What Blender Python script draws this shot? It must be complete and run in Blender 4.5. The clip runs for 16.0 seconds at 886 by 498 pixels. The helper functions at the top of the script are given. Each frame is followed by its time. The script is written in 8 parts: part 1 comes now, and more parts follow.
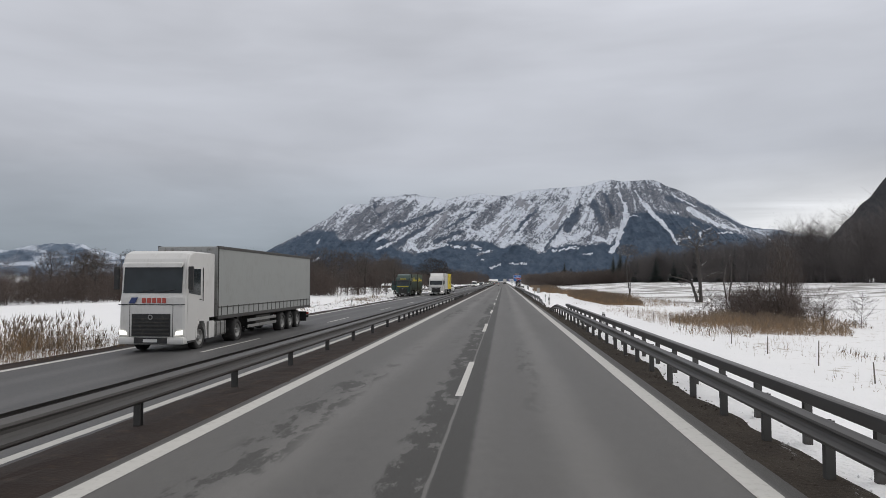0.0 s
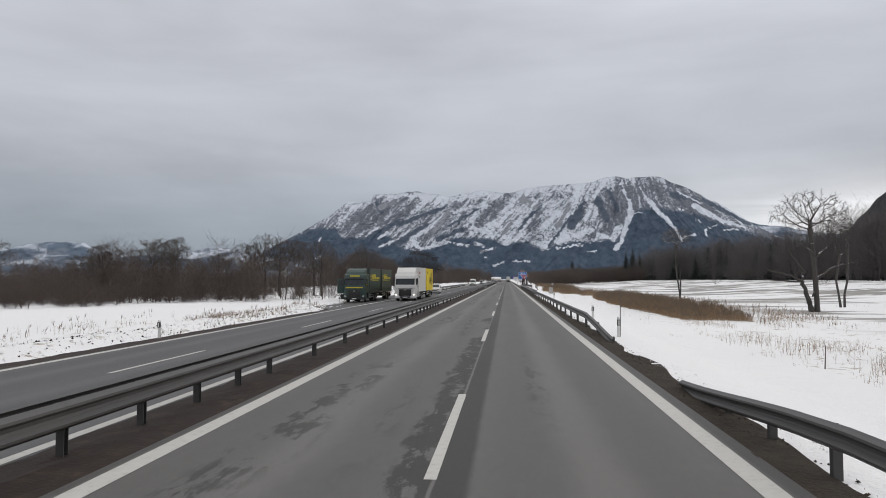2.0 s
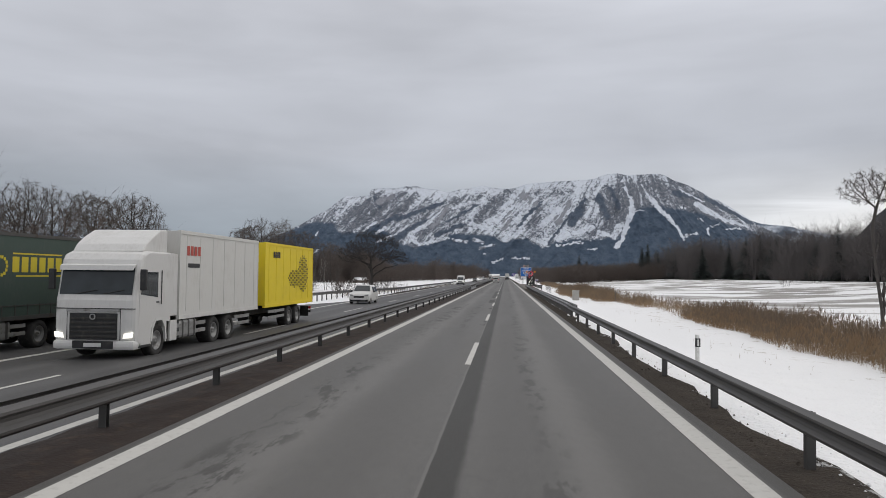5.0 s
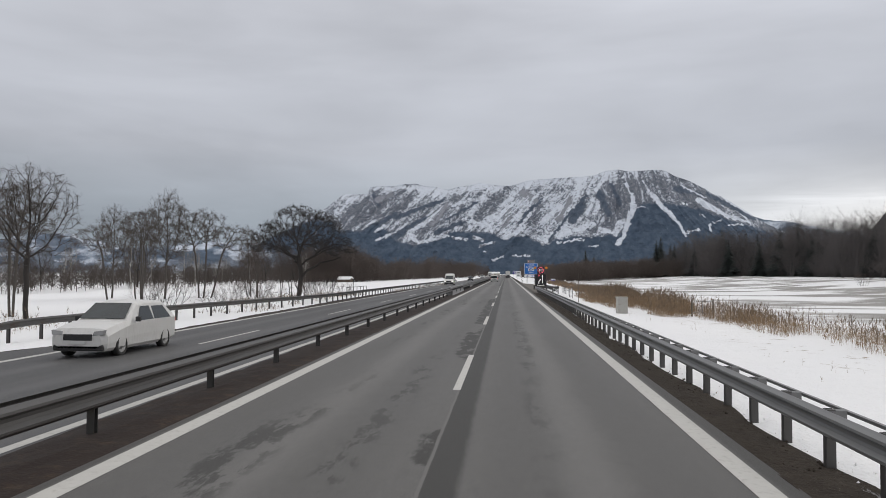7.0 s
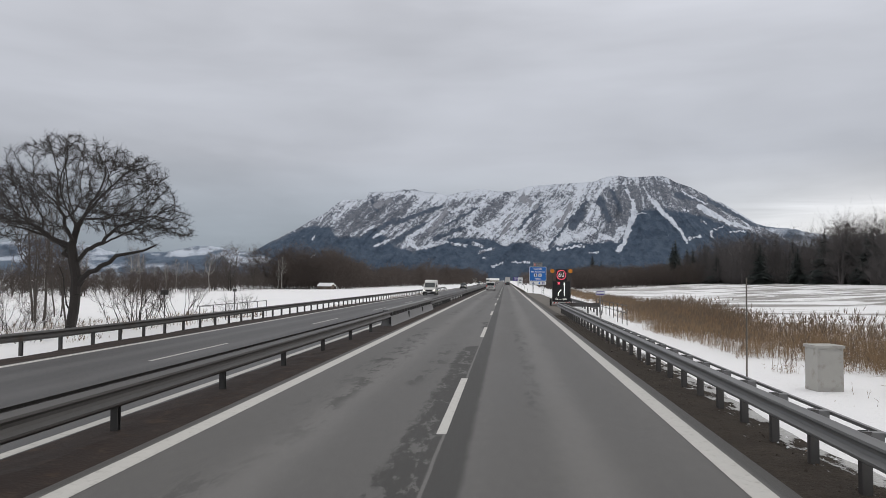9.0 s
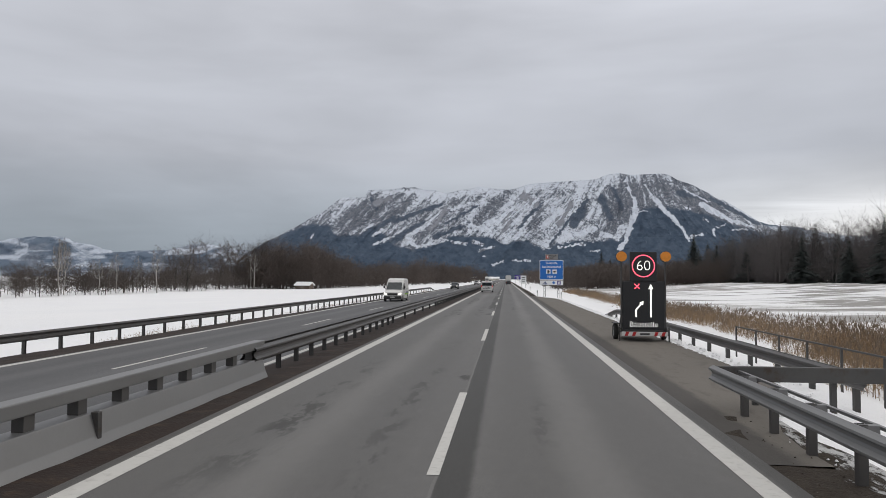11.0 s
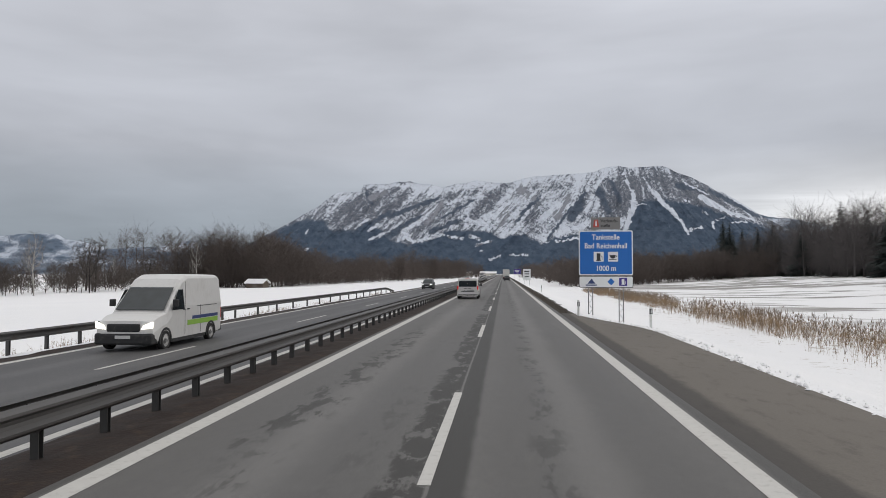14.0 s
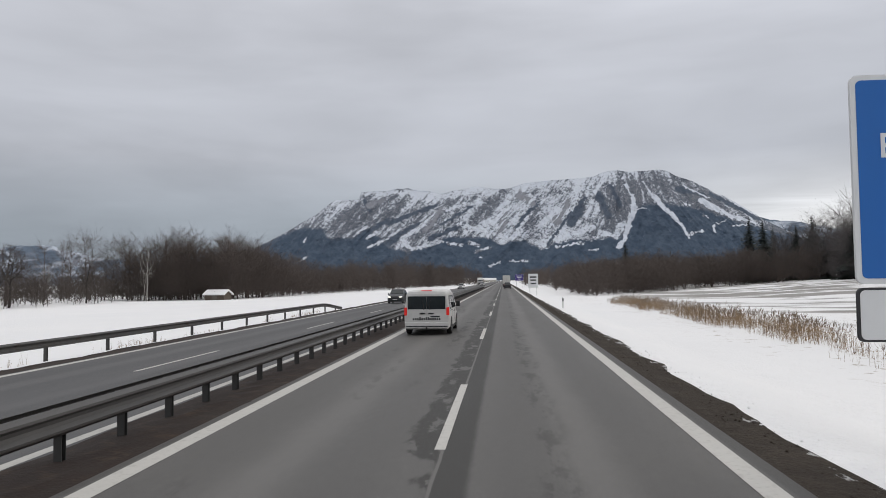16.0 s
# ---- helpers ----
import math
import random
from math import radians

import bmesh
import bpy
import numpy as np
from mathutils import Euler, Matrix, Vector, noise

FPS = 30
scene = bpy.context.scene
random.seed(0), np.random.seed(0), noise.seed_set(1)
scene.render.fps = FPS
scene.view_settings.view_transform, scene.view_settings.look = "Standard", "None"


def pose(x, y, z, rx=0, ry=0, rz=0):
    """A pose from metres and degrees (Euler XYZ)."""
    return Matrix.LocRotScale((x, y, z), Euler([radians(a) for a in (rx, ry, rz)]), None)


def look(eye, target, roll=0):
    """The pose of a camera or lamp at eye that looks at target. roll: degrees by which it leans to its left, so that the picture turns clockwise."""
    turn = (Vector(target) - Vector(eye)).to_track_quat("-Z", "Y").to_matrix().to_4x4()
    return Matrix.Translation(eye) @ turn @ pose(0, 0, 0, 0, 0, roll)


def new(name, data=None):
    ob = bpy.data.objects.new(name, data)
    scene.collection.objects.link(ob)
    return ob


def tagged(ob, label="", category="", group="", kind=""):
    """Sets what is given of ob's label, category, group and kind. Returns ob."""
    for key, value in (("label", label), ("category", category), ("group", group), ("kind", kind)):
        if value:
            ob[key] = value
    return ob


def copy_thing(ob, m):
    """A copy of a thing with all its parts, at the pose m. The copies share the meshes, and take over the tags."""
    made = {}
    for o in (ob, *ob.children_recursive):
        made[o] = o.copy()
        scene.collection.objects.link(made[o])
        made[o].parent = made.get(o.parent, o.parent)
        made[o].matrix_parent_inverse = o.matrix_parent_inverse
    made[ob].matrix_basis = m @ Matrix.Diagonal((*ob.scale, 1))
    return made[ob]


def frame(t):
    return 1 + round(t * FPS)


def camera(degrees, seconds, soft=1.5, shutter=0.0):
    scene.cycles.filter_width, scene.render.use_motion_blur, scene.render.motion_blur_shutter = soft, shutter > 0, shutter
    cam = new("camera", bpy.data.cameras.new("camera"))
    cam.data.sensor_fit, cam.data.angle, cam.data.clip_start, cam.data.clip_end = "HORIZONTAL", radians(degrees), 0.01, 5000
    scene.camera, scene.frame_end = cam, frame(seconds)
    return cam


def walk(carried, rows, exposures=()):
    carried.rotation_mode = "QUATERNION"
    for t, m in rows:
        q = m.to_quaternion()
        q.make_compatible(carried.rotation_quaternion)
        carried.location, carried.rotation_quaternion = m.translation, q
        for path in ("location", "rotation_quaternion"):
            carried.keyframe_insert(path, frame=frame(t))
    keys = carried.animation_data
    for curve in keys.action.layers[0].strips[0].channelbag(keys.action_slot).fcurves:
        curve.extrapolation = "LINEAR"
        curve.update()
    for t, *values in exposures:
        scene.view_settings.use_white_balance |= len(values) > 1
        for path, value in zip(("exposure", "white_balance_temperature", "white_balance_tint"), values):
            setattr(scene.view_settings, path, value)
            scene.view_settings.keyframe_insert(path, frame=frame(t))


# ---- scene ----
cam = camera(64.3, 16.0, soft=0.55)
PATH = [
    (0, pose(0.90, 3.82, 2.3, 92.60, 0, 4.90)),
    (0.5, pose(0.89, 14.39, 2.3, 92.52, 0.2, 5.04)),
    (1, pose(0.88, 24.92, 2.3, 92.44, 0.2, 4.95)),
    (1.5, pose(0.87, 35.42, 2.3, 92.80, 0.3, 5.04)),
    (2, pose(0.89, 45.87, 2.3, 92.43, 0.1, 5.17)),
    (2.5, pose(0.91, 56.28, 2.3, 92.56, 0, 4.81)),
    (3, pose(0.92, 66.66, 2.3, 92.27, -0.1, 5.08)),
    (3.5, pose(0.93, 76.99, 2.3, 92.20, -0.1, 5.17)),
    (4, pose(0.94, 87.28, 2.3, 92.33, -0.1, 5.06)),
    (4.5, pose(0.95, 97.53, 2.3, 92.02, -0.3, 5.17)),
    (5, pose(0.96, 107.73, 2.3, 92.13, -0.6, 5.08)),
    (7.5, pose(0.97, 157.99, 2.3, 91.97, -0.1, 5.04)),
    (8, pose(0.96, 167.87, 2.3, 92.10, 0, 4.95)),
    (8.5, pose(0.96, 177.69, 2.3, 92.05, 0.1, 5.04)),
    (9, pose(0.95, 187.44, 2.3, 92.50, -0.4, 5.08)),
    (9.5, pose(0.93, 197.12, 2.3, 92.58, -0.1, 5.17)),
    (12, pose(0.82, 244.32, 2.3, 91.72, -0.5, 5.08)),
    (12.5, pose(0.83, 253.48, 2.3, 91.16, -0.1, 5.17)),
    (13, pose(0.85, 262.54, 2.3, 91.93, -0.1, 5.08)),
    (13.5, pose(0.86, 271.49, 2.3, 91.60, 0.1, 5.04)),
    (14, pose(0.87, 280.32, 2.3, 91.99, 0, 4.90)),
    (14.5, pose(0.88, 289.03, 2.3, 91.91, 0.2, 5.04)),
    (15, pose(0.88, 297.61, 2.3, 91.90, 0, 4.95)),
    (15.5, pose(0.89, 306.05, 2.3, 92.08, 0.3, 4.90)),
    (16, pose(0.90, 314.34, 2.3, 92.57, 0.7, 4.90)),
]
walk(cam, PATH)

# ---- world, sun ----
world = bpy.data.worlds.new("overcast_sky")
scene.world = world
world.use_nodes = True
wn, wl = world.node_tree.nodes, world.node_tree.links
wn.clear()


def wnode(kind, **values):
    n = wn.new(kind)
    for key, value in values.items():
        n.inputs[key].default_value = value
    return n


def wmath(op, a, b=None, c=None, clamp=False):
    n = wn.new("ShaderNodeMath")
    n.operation, n.use_clamp = op, clamp
    for i, v in enumerate((a, b, c)):
        if v is None:
            continue
        if isinstance(v, (int, float)):
            n.inputs[i].default_value = v
        else:
            wl.new(v, n.inputs[i])
    return n.outputs[0]


def wmix(f, a, b):
    n = wn.new("ShaderNodeMix")
    n.data_type = "RGBA"
    for i, v in ((0, f), (6, a), (7, b)):
        if isinstance(v, (int, float)):
            n.inputs[i].default_value = v
        elif isinstance(v, tuple):
            n.inputs[i].default_value = (*v, 1)
        else:
            wl.new(v, n.inputs[i])
    return n.outputs[2]


SUN_EL, SUN_AZ = 24.0, 62.0  # degrees; azimuth from +y towards +x
sky = wn.new("ShaderNodeTexSky")
sky.sky_type, sky.sun_disc = "NISHITA", False
sky.sun_elevation, sky.sun_rotation = radians(SUN_EL), radians(SUN_AZ)
tc = wn.new("ShaderNodeTexCoord")
sep = wn.new("ShaderNodeSeparateXYZ")
wl.new(tc.outputs["Generated"], sep.inputs[0])
dx, dy, dz = sep.outputs[0], sep.outputs[1], sep.outputs[2]
up = wmath("MAXIMUM", dz, 0.0)
# cloud sheet seen in perspective: flattened towards the horizon
flat = wmath("ADD", up, 0.16)
cx, cy = wmath("DIVIDE", dx, flat), wmath("DIVIDE", dy, flat)
comb = wn.new("ShaderNodeCombineXYZ")
wl.new(cx, comb.inputs[0])
wl.new(cy, comb.inputs[1])
n1 = wnode("ShaderNodeTexNoise", Scale=0.55, Detail=6.0, Roughness=0.5, Distortion=0.4)
wl.new(comb.outputs[0], n1.inputs["Vector"])
stretch = wn.new("ShaderNodeCombineXYZ")
wl.new(wmath("MULTIPLY", dx, 2.2), stretch.inputs[0])
wl.new(wmath("MULTIPLY", dz, 11.0), stretch.inputs[2])
wl.new(wmath("MULTIPLY", dy, 2.2), stretch.inputs[1])
n2 = wnode("ShaderNodeTexNoise", Scale=1.0, Detail=4.0, Roughness=0.5, Distortion=0.3)
wl.new(stretch.outputs[0], n2.inputs["Vector"])
cloud = wmath("ADD", wmath("MULTIPLY", n1.outputs["Fac"], 0.5), wmath("MULTIPLY", n2.outputs["Fac"], 0.5))
cloud = wmath("MULTIPLY_ADD", wmath("SUBTRACT", cloud, 0.5), 1.15, 1.0)
# overcast gradient: brightest overhead
lum = wmath("MULTIPLY_ADD", wmath("POWER", up, 1.25), 0.58, 0.475)
zen = wn.new("ShaderNodeMapRange")
zen.interpolation_type = "SMOOTHSTEP"
wl.new(up, zen.inputs[0])
zen.inputs[1].default_value, zen.inputs[2].default_value = 0.42, 0.95
lum = wmath("ADD", lum, wmath("MULTIPLY", zen.outputs[0], 0.17))
tint = wmix(wmath("MULTIPLY", up, 2.2, clamp=True), (0.92, 0.97, 1.08), (0.965, 0.985, 1.065))
# thinner cloud low over the valley on the sunlit side, dull blue on the other
side = wmath("MULTIPLY_ADD", dx, 1.5, 0.30, clamp=True)
low = wmath("SUBTRACT", 1.0, wmath("MULTIPLY", up, 6.0, clamp=True))
glow = wmath("MULTIPLY", wmath("MULTIPLY", side, low), 0.62)
dull = wmath("MULTIPLY", wmath("MULTIPLY", wmath("SUBTRACT", 1.0, side), low), 0.42)
lum = wmath("MULTIPLY", wmath("SUBTRACT", wmath("ADD", lum, glow), wmath("MULTIPLY", dull, 0.45)), cloud)
tint = wmix(wmath("MULTIPLY", glow, 2.2, clamp=True), tint, (1.02, 1.0, 0.97))
tint = wmix(zen.outputs[0], tint, (1.01, 1.0, 0.99))
tint = wmix(wmath("MULTIPLY", dull, 2.0, clamp=True), tint, (0.80, 0.96, 1.12))
gapv = wn.new("ShaderNodeCombineXYZ")
wl.new(wmath("MULTIPLY", dx, 3.0), gapv.inputs[0])
wl.new(wmath("MULTIPLY", dy, 3.0), gapv.inputs[1])
wl.new(wmath("MULTIPLY", dz, 34.0), gapv.inputs[2])
n3 = wnode("ShaderNodeTexNoise", Scale=1.0, Detail=5.0, Roughness=0.55, Distortion=0.5)
wl.new(gapv.outputs[0], n3.inputs["Vector"])
gap = wmath("MULTIPLY", wmath("MULTIPLY_ADD", n3.outputs["Fac"], 4.0, -1.75, clamp=True), wmath("MULTIPLY_ADD", dx, 7.0, -1.5, clamp=True))
gap = wmath("MULTIPLY", gap, wmath("SUBTRACT", 1.0, wmath("MULTIPLY", wmath("ABSOLUTE", wmath("SUBTRACT", dz, 0.09)), 22.0, clamp=True)))
lum = wmath("ADD", lum, wmath("MULTIPLY", gap, 0.22))
vm = wn.new("ShaderNodeVectorMath")
vm.operation = "SCALE"
wl.new(tint, vm.inputs[0])
wl.new(lum, vm.inputs[3])
bg1 = wnode("ShaderNodeBackground", Strength=0.06)
wl.new(sky.outputs[0], bg1.inputs["Color"])
bg2 = wnode("ShaderNodeBackground", Strength=1.0)
wl.new(vm.outputs[0], bg2.inputs["Color"])
mixs = wnode("ShaderNodeMixShader", Fac=0.95)
wl.new(bg1.outputs[0], mixs.inputs[1])
wl.new(bg2.outputs[0], mixs.inputs[2])
wout = wn.new("ShaderNodeOutputWorld")
wl.new(mixs.outputs[0], wout.inputs["Surface"])

sun = new("sun", bpy.data.lights.new("sun", "SUN"))
sun.data.energy, sun.data.angle, sun.data.color = 0.6, radians(30), (1.0, 0.96, 0.9)
sa, se = radians(SUN_AZ), radians(SUN_EL)
sun.matrix_world = look((0, 0, 60), (-math.sin(sa) * math.cos(se) * 60, -math.cos(sa) * math.cos(se) * 60, 60 - math.sin(se) * 60))

# ---- materials ----


class Nodes:
    """Shorthand for a node material."""

    def __init__(self, name, rough=0.6, metal=0.0, spec=0.5):
        self.m = bpy.data.materials.new(name)
        self.m.use_nodes = True
        self.t = self.m.node_tree
        self.b = self.t.nodes["Principled BSDF"]
        self.b.inputs["Roughness"].default_value = rough
        self.b.inputs["Metallic"].default_value = metal
        self.b.inputs["Specular IOR Level"].default_value = spec

    def put(self, value, socket):
        if isinstance(value, (int, float)):
            socket.default_value = value
        elif isinstance(value, tuple):
            socket.default_value = (*value, 1) if len(socket.default_value) == 4 else value
        else:
            self.t.links.new(value, socket)

    def math(self, op, a, b=0.0, c=0.0, clamp=False):
        n = self.t.nodes.new("ShaderNodeMath")
        n.operation, n.use_clamp = op, clamp
        for i, v in enumerate((a, b, c)):
            self.put(v, n.inputs[i])
        return n.outputs[0]

    def mix(self, f, a, b, blend="MIX"):
        n = self.t.nodes.new("ShaderNodeMix")
        n.data_type, n.blend_type = "RGBA", blend
        self.put(f, n.inputs[0])
        self.put(a, n.inputs[6])
        self.put(b, n.inputs[7])
        return n.outputs[2]

    def coords(self, scale=(1, 1, 1), world=False):
        if world:
            src = self.t.nodes.new("ShaderNodeNewGeometry").outputs["Position"]
        else:
            src = self.t.nodes.new("ShaderNodeTexCoord").outputs["Object"]
        n = self.t.nodes.new("ShaderNodeVectorMath")
        n.operation = "MULTIPLY"
        self.t.links.new(src, n.inputs[0])
        n.inputs[1].default_value = scale
        return n.outputs[0]

    def split(self, vec):
        n = self.t.nodes.new("ShaderNodeSeparateXYZ")
        self.t.links.new(vec, n.inputs[0])
        return n.outputs

    def noise(self, scale, detail=3.0, vec=None, rough=0.55, distort=0.0):
        n = self.t.nodes.new("ShaderNodeTexNoise")
        n.inputs["Scale"].default_value, n.inputs["Detail"].default_value = scale, detail
        n.inputs["Roughness"].default_value, n.inputs["Distortion"].default_value = rough, distort
        if vec is not None:
            self.t.links.new(vec, n.inputs["Vector"])
        return n.outputs["Fac"]

    def step(self, v, lo, hi):
        n = self.t.nodes.new("ShaderNodeMapRange")
        n.interpolation_type = "SMOOTHSTEP"
        self.put(v, n.inputs[0])
        n.inputs[1].default_value, n.inputs[2].default_value = lo, hi
        return n.outputs[0]

    def color(self, v):
        self.put(v, self.b.inputs["Base Color"])

    def rough(self, v):
        self.put(v, self.b.inputs["Roughness"])

    def bump(self, h, strength=0.3, dist=0.02):
        n = self.t.nodes.new("ShaderNodeBump")
        n.inputs["Strength"].default_value, n.inputs["Distance"].default_value = strength, dist
        self.t.links.new(h, n.inputs["Height"])
        self.t.links.new(n.outputs[0], self.b.inputs["Normal"])

    def attr(self, name):
        n = self.t.nodes.new("ShaderNodeAttribute")
        n.attribute_name = name
        return n.outputs["Fac"]

    def random(self):
        return self.t.nodes.new("ShaderNodeObjectInfo").outputs["Random"]

    def island(self):
        return self.t.nodes.new("ShaderNodeNewGeometry").outputs["Random Per Island"]


def shade(c, k):
    return tuple(min(1.0, v * k) for v in c)


def plain(name, base, rough=0.5, metal=0.0, var=0.18, scale=2.0, fine=40.0, bump=0.15, dirt=None, world=False, spec=0.5):
    """A surface with broad stains, fine grain and a little relief."""
    g = Nodes(name, rough, metal, spec)
    v = g.coords(world=world)
    broad, grain = g.noise(scale, 4.0, v), g.noise(fine, 3.0, v)
    c = g.mix(broad, shade(base, 1 - var), shade(base, 1 + var))
    c = g.mix(g.math("MULTIPLY", grain, var), c, shade(base, 0.55))
    if dirt:
        c = g.mix(g.step(g.noise(scale * 1.7, 6.0, v, 0.65), 0.5, 0.75), c, dirt)
    g.color(c)
    g.rough(g.math("MULTIPLY_ADD", broad, 0.25, rough - 0.12, clamp=True))
    if bump:
        g.bump(grain, bump, 0.01)
    return g.m


def make_asphalt(name, base, ours):
    g = Nodes(name, 0.62, spec=0.22)
    p = g.coords(world=True)
    x, y, z = g.split(p)
    wide = g.noise(1.0, 5.0, g.coords((0.5, 0.06, 1), True), 0.6)
    fine = g.noise(55.0, 3.0, p)
    grit = g.noise(260.0, 2.0, p)
    c = g.mix(wide, shade(base, 0.86), shade(base, 1.14))
    c = g.mix(g.math("MULTIPLY", g.step(fine, 0.42, 0.66), 0.60), c, shade(base, 0.62))
    c = g.mix(g.step(grit, 0.66, 0.8), c, shade(base, 1.7))
    mottle = g.noise(1.0, 5.0, g.coords((7.0, 3.0, 1), True), 0.7)
    c = g.mix(g.math("MULTIPLY", g.step(mottle, 0.5, 0.68), 0.30), c, shade(base, 0.66))
    c = g.mix(g.math("MULTIPLY", g.step(mottle, 0.48, 0.32), 0.30), c, shade(base, 1.28))
    wob = g.math("MULTIPLY", g.math("SUBTRACT", g.noise(1.0, 4.0, g.coords((0.4, 0.35, 1), True)), 0.5), 0.5)
    xs = g.math("ADD", x, wob)
    lanes = ((-1.0, 0.55), (-3.0, 0.55), (1.15, 0.45), (2.75, 0.45)) if ours else ((-7.0, 0.5), (-8.8, 0.5), (-10.8, 0.5), (-12.6, 0.5))
    for centre, half in lanes:  # polished wheel tracks
        d = g.math("ABSOLUTE", g.math("SUBTRACT", xs, centre))
        c = g.mix(g.math("MULTIPLY", g.math("SUBTRACT", 1.0, g.step(d, 0.15, half + 0.25)), 0.42), c, shade(base, 0.70))
    pale = (1.95, -2.0) if ours else (-6.2, -7.9, -9.3, -11.7)
    for centre in pale:
        d = g.math("ABSOLUTE", g.math("SUBTRACT", xs, centre))
        c = g.mix(g.math("MULTIPLY", g.math("SUBTRACT", 1.0, g.step(d, 0.05, 0.55)), 0.42), c, shade(base, 1.40))
    damp = None
    if ours:
        outer = g.math("MULTIPLY", g.step(g.math("ADD", g.math("ABSOLUTE", x), g.math("MULTIPLY", wob, 0.15)), 3.88, 3.96), 0.65)
        c = g.mix(outer, c, shade(base, 0.48))
        # pale joint under the dashes and the sealed seam beside it
        xj = g.math("ADD", x, g.math("MULTIPLY", g.math("SUBTRACT", g.noise(1.0, 4.0, g.coords((0.0, 0.8, 0), True)), 0.5), 0.10))
        edge = g.math("MULTIPLY", g.math("SUBTRACT", g.noise(1.0, 6.0, g.coords((4.0, 1.3, 1), True), 0.72), 0.5), 0.6)
        seam = g.math("MULTIPLY", g.step(g.math("ADD", x, g.math("MULTIPLY", edge, 0.04)), 0.05, 0.08), g.math("SUBTRACT", 1.0, g.step(g.math("ADD", x, g.math("MULTIPLY", edge, 0.2)), 0.40, 0.52)))
        c = g.mix(g.math("MULTIPLY", seam, 0.85), c, shade(base, 0.42))
        # damp patches left of the joint, broken along the road, ragged on their outer side
        along = g.noise(1.0, 4.0, g.coords((0.0, 0.11, 0), True), 0.55)
        wet1 = g.math("SUBTRACT", 1.0, g.step(y, 72.0, 90.0))
        wet2 = g.math("MULTIPLY", g.step(y, 160.0, 176.0), g.math("SUBTRACT", 1.0, g.step(y, 208.0, 222.0)))
        soak = g.math("MULTIPLY", g.math("ADD", g.math("ADD", wet1, wet2), g.step(y, 262.0, 285.0)), 0.22)
        reach = g.math("MAXIMUM", g.math("MULTIPLY_ADD", g.math("SUBTRACT", g.math("ADD", along, soak), 0.60), -8.0, -0.05), -0.52)
        rag = g.math("MULTIPLY", g.math("SUBTRACT", g.noise(1.0, 6.0, g.coords((3.2, 1.1, 1), True), 0.75), 0.5), 0.9)
        inner = g.step(g.math("SUBTRACT", g.math("ADD", x, rag), reach), -0.06, 0.10)
        holes = g.step(g.noise(1.0, 5.0, g.coords((2.8, 0.9, 1), True), 0.7), 0.60, 0.53)
        damp = g.math("MULTIPLY", g.math("MULTIPLY", inner, holes), g.math("SUBTRACT", 1.0, g.step(g.math("ADD", x, g.math("MULTIPLY", rag, 0.05)), 0.0, 0.04)))
        # speckled streaks in the wheel tracks
        speck = g.noise(1.0, 5.0, g.coords((2.6, 0.75, 1), True), 0.7)
        zone = g.noise(1.0, 2.0, g.coords((0.35, 0.045, 1), True), 0.5)
        spots = g.math("MULTIPLY", g.step(speck, 0.49, 0.57), g.step(zone, 0.45, 0.56))
        band2 = g.math("MULTIPLY", g.step(xs, -3.0, -2.7), g.math("SUBTRACT", 1.0, g.step(xs, -2.2, -1.8)))
        band3 = g.math("MULTIPLY", g.step(xs, 1.2, 1.4), g.math("SUBTRACT", 1.0, g.step(xs, 1.6, 1.9)))
        band4 = g.math("MULTIPLY", g.step(xs, -1.3, -1.1), g.math("SUBTRACT", 1.0, g.step(xs, -0.9, -0.6)))
        damp = g.math("MAXIMUM", damp, g.math("MULTIPLY", spots, g.math("ADD", g.math("MULTIPLY", band2, 0.9), g.math("ADD", g.math("MULTIPLY", band3, 0.6), g.math("MULTIPLY", band4, 0.7)))))
        c = g.mix(g.math("MULTIPLY", damp, 0.72), c, shade(base, 0.34))
        rib = g.math("MULTIPLY", g.step(xj, 0.015, 0.030), g.math("SUBTRACT", 1.0, g.step(xj, 0.055, 0.070)))
        c = g.mix(g.math("MULTIPLY", rib, 0.55), c, shade(base, 1.35))
    g.color(c)
    r = g.math("MULTIPLY_ADD", wide, 0.2, 0.48)
    if damp is not None:
        wet = g.math("MAXIMUM", damp, g.math("MULTIPLY", seam, 0.8))
        g.put(g.math("MULTIPLY_ADD", wet, -0.13, 0.22), g.b.inputs["Specular IOR Level"])
    g.rough(r)
    g.bump(g.math("ADD", fine, grit), 0.25, 0.006)
    return g.m


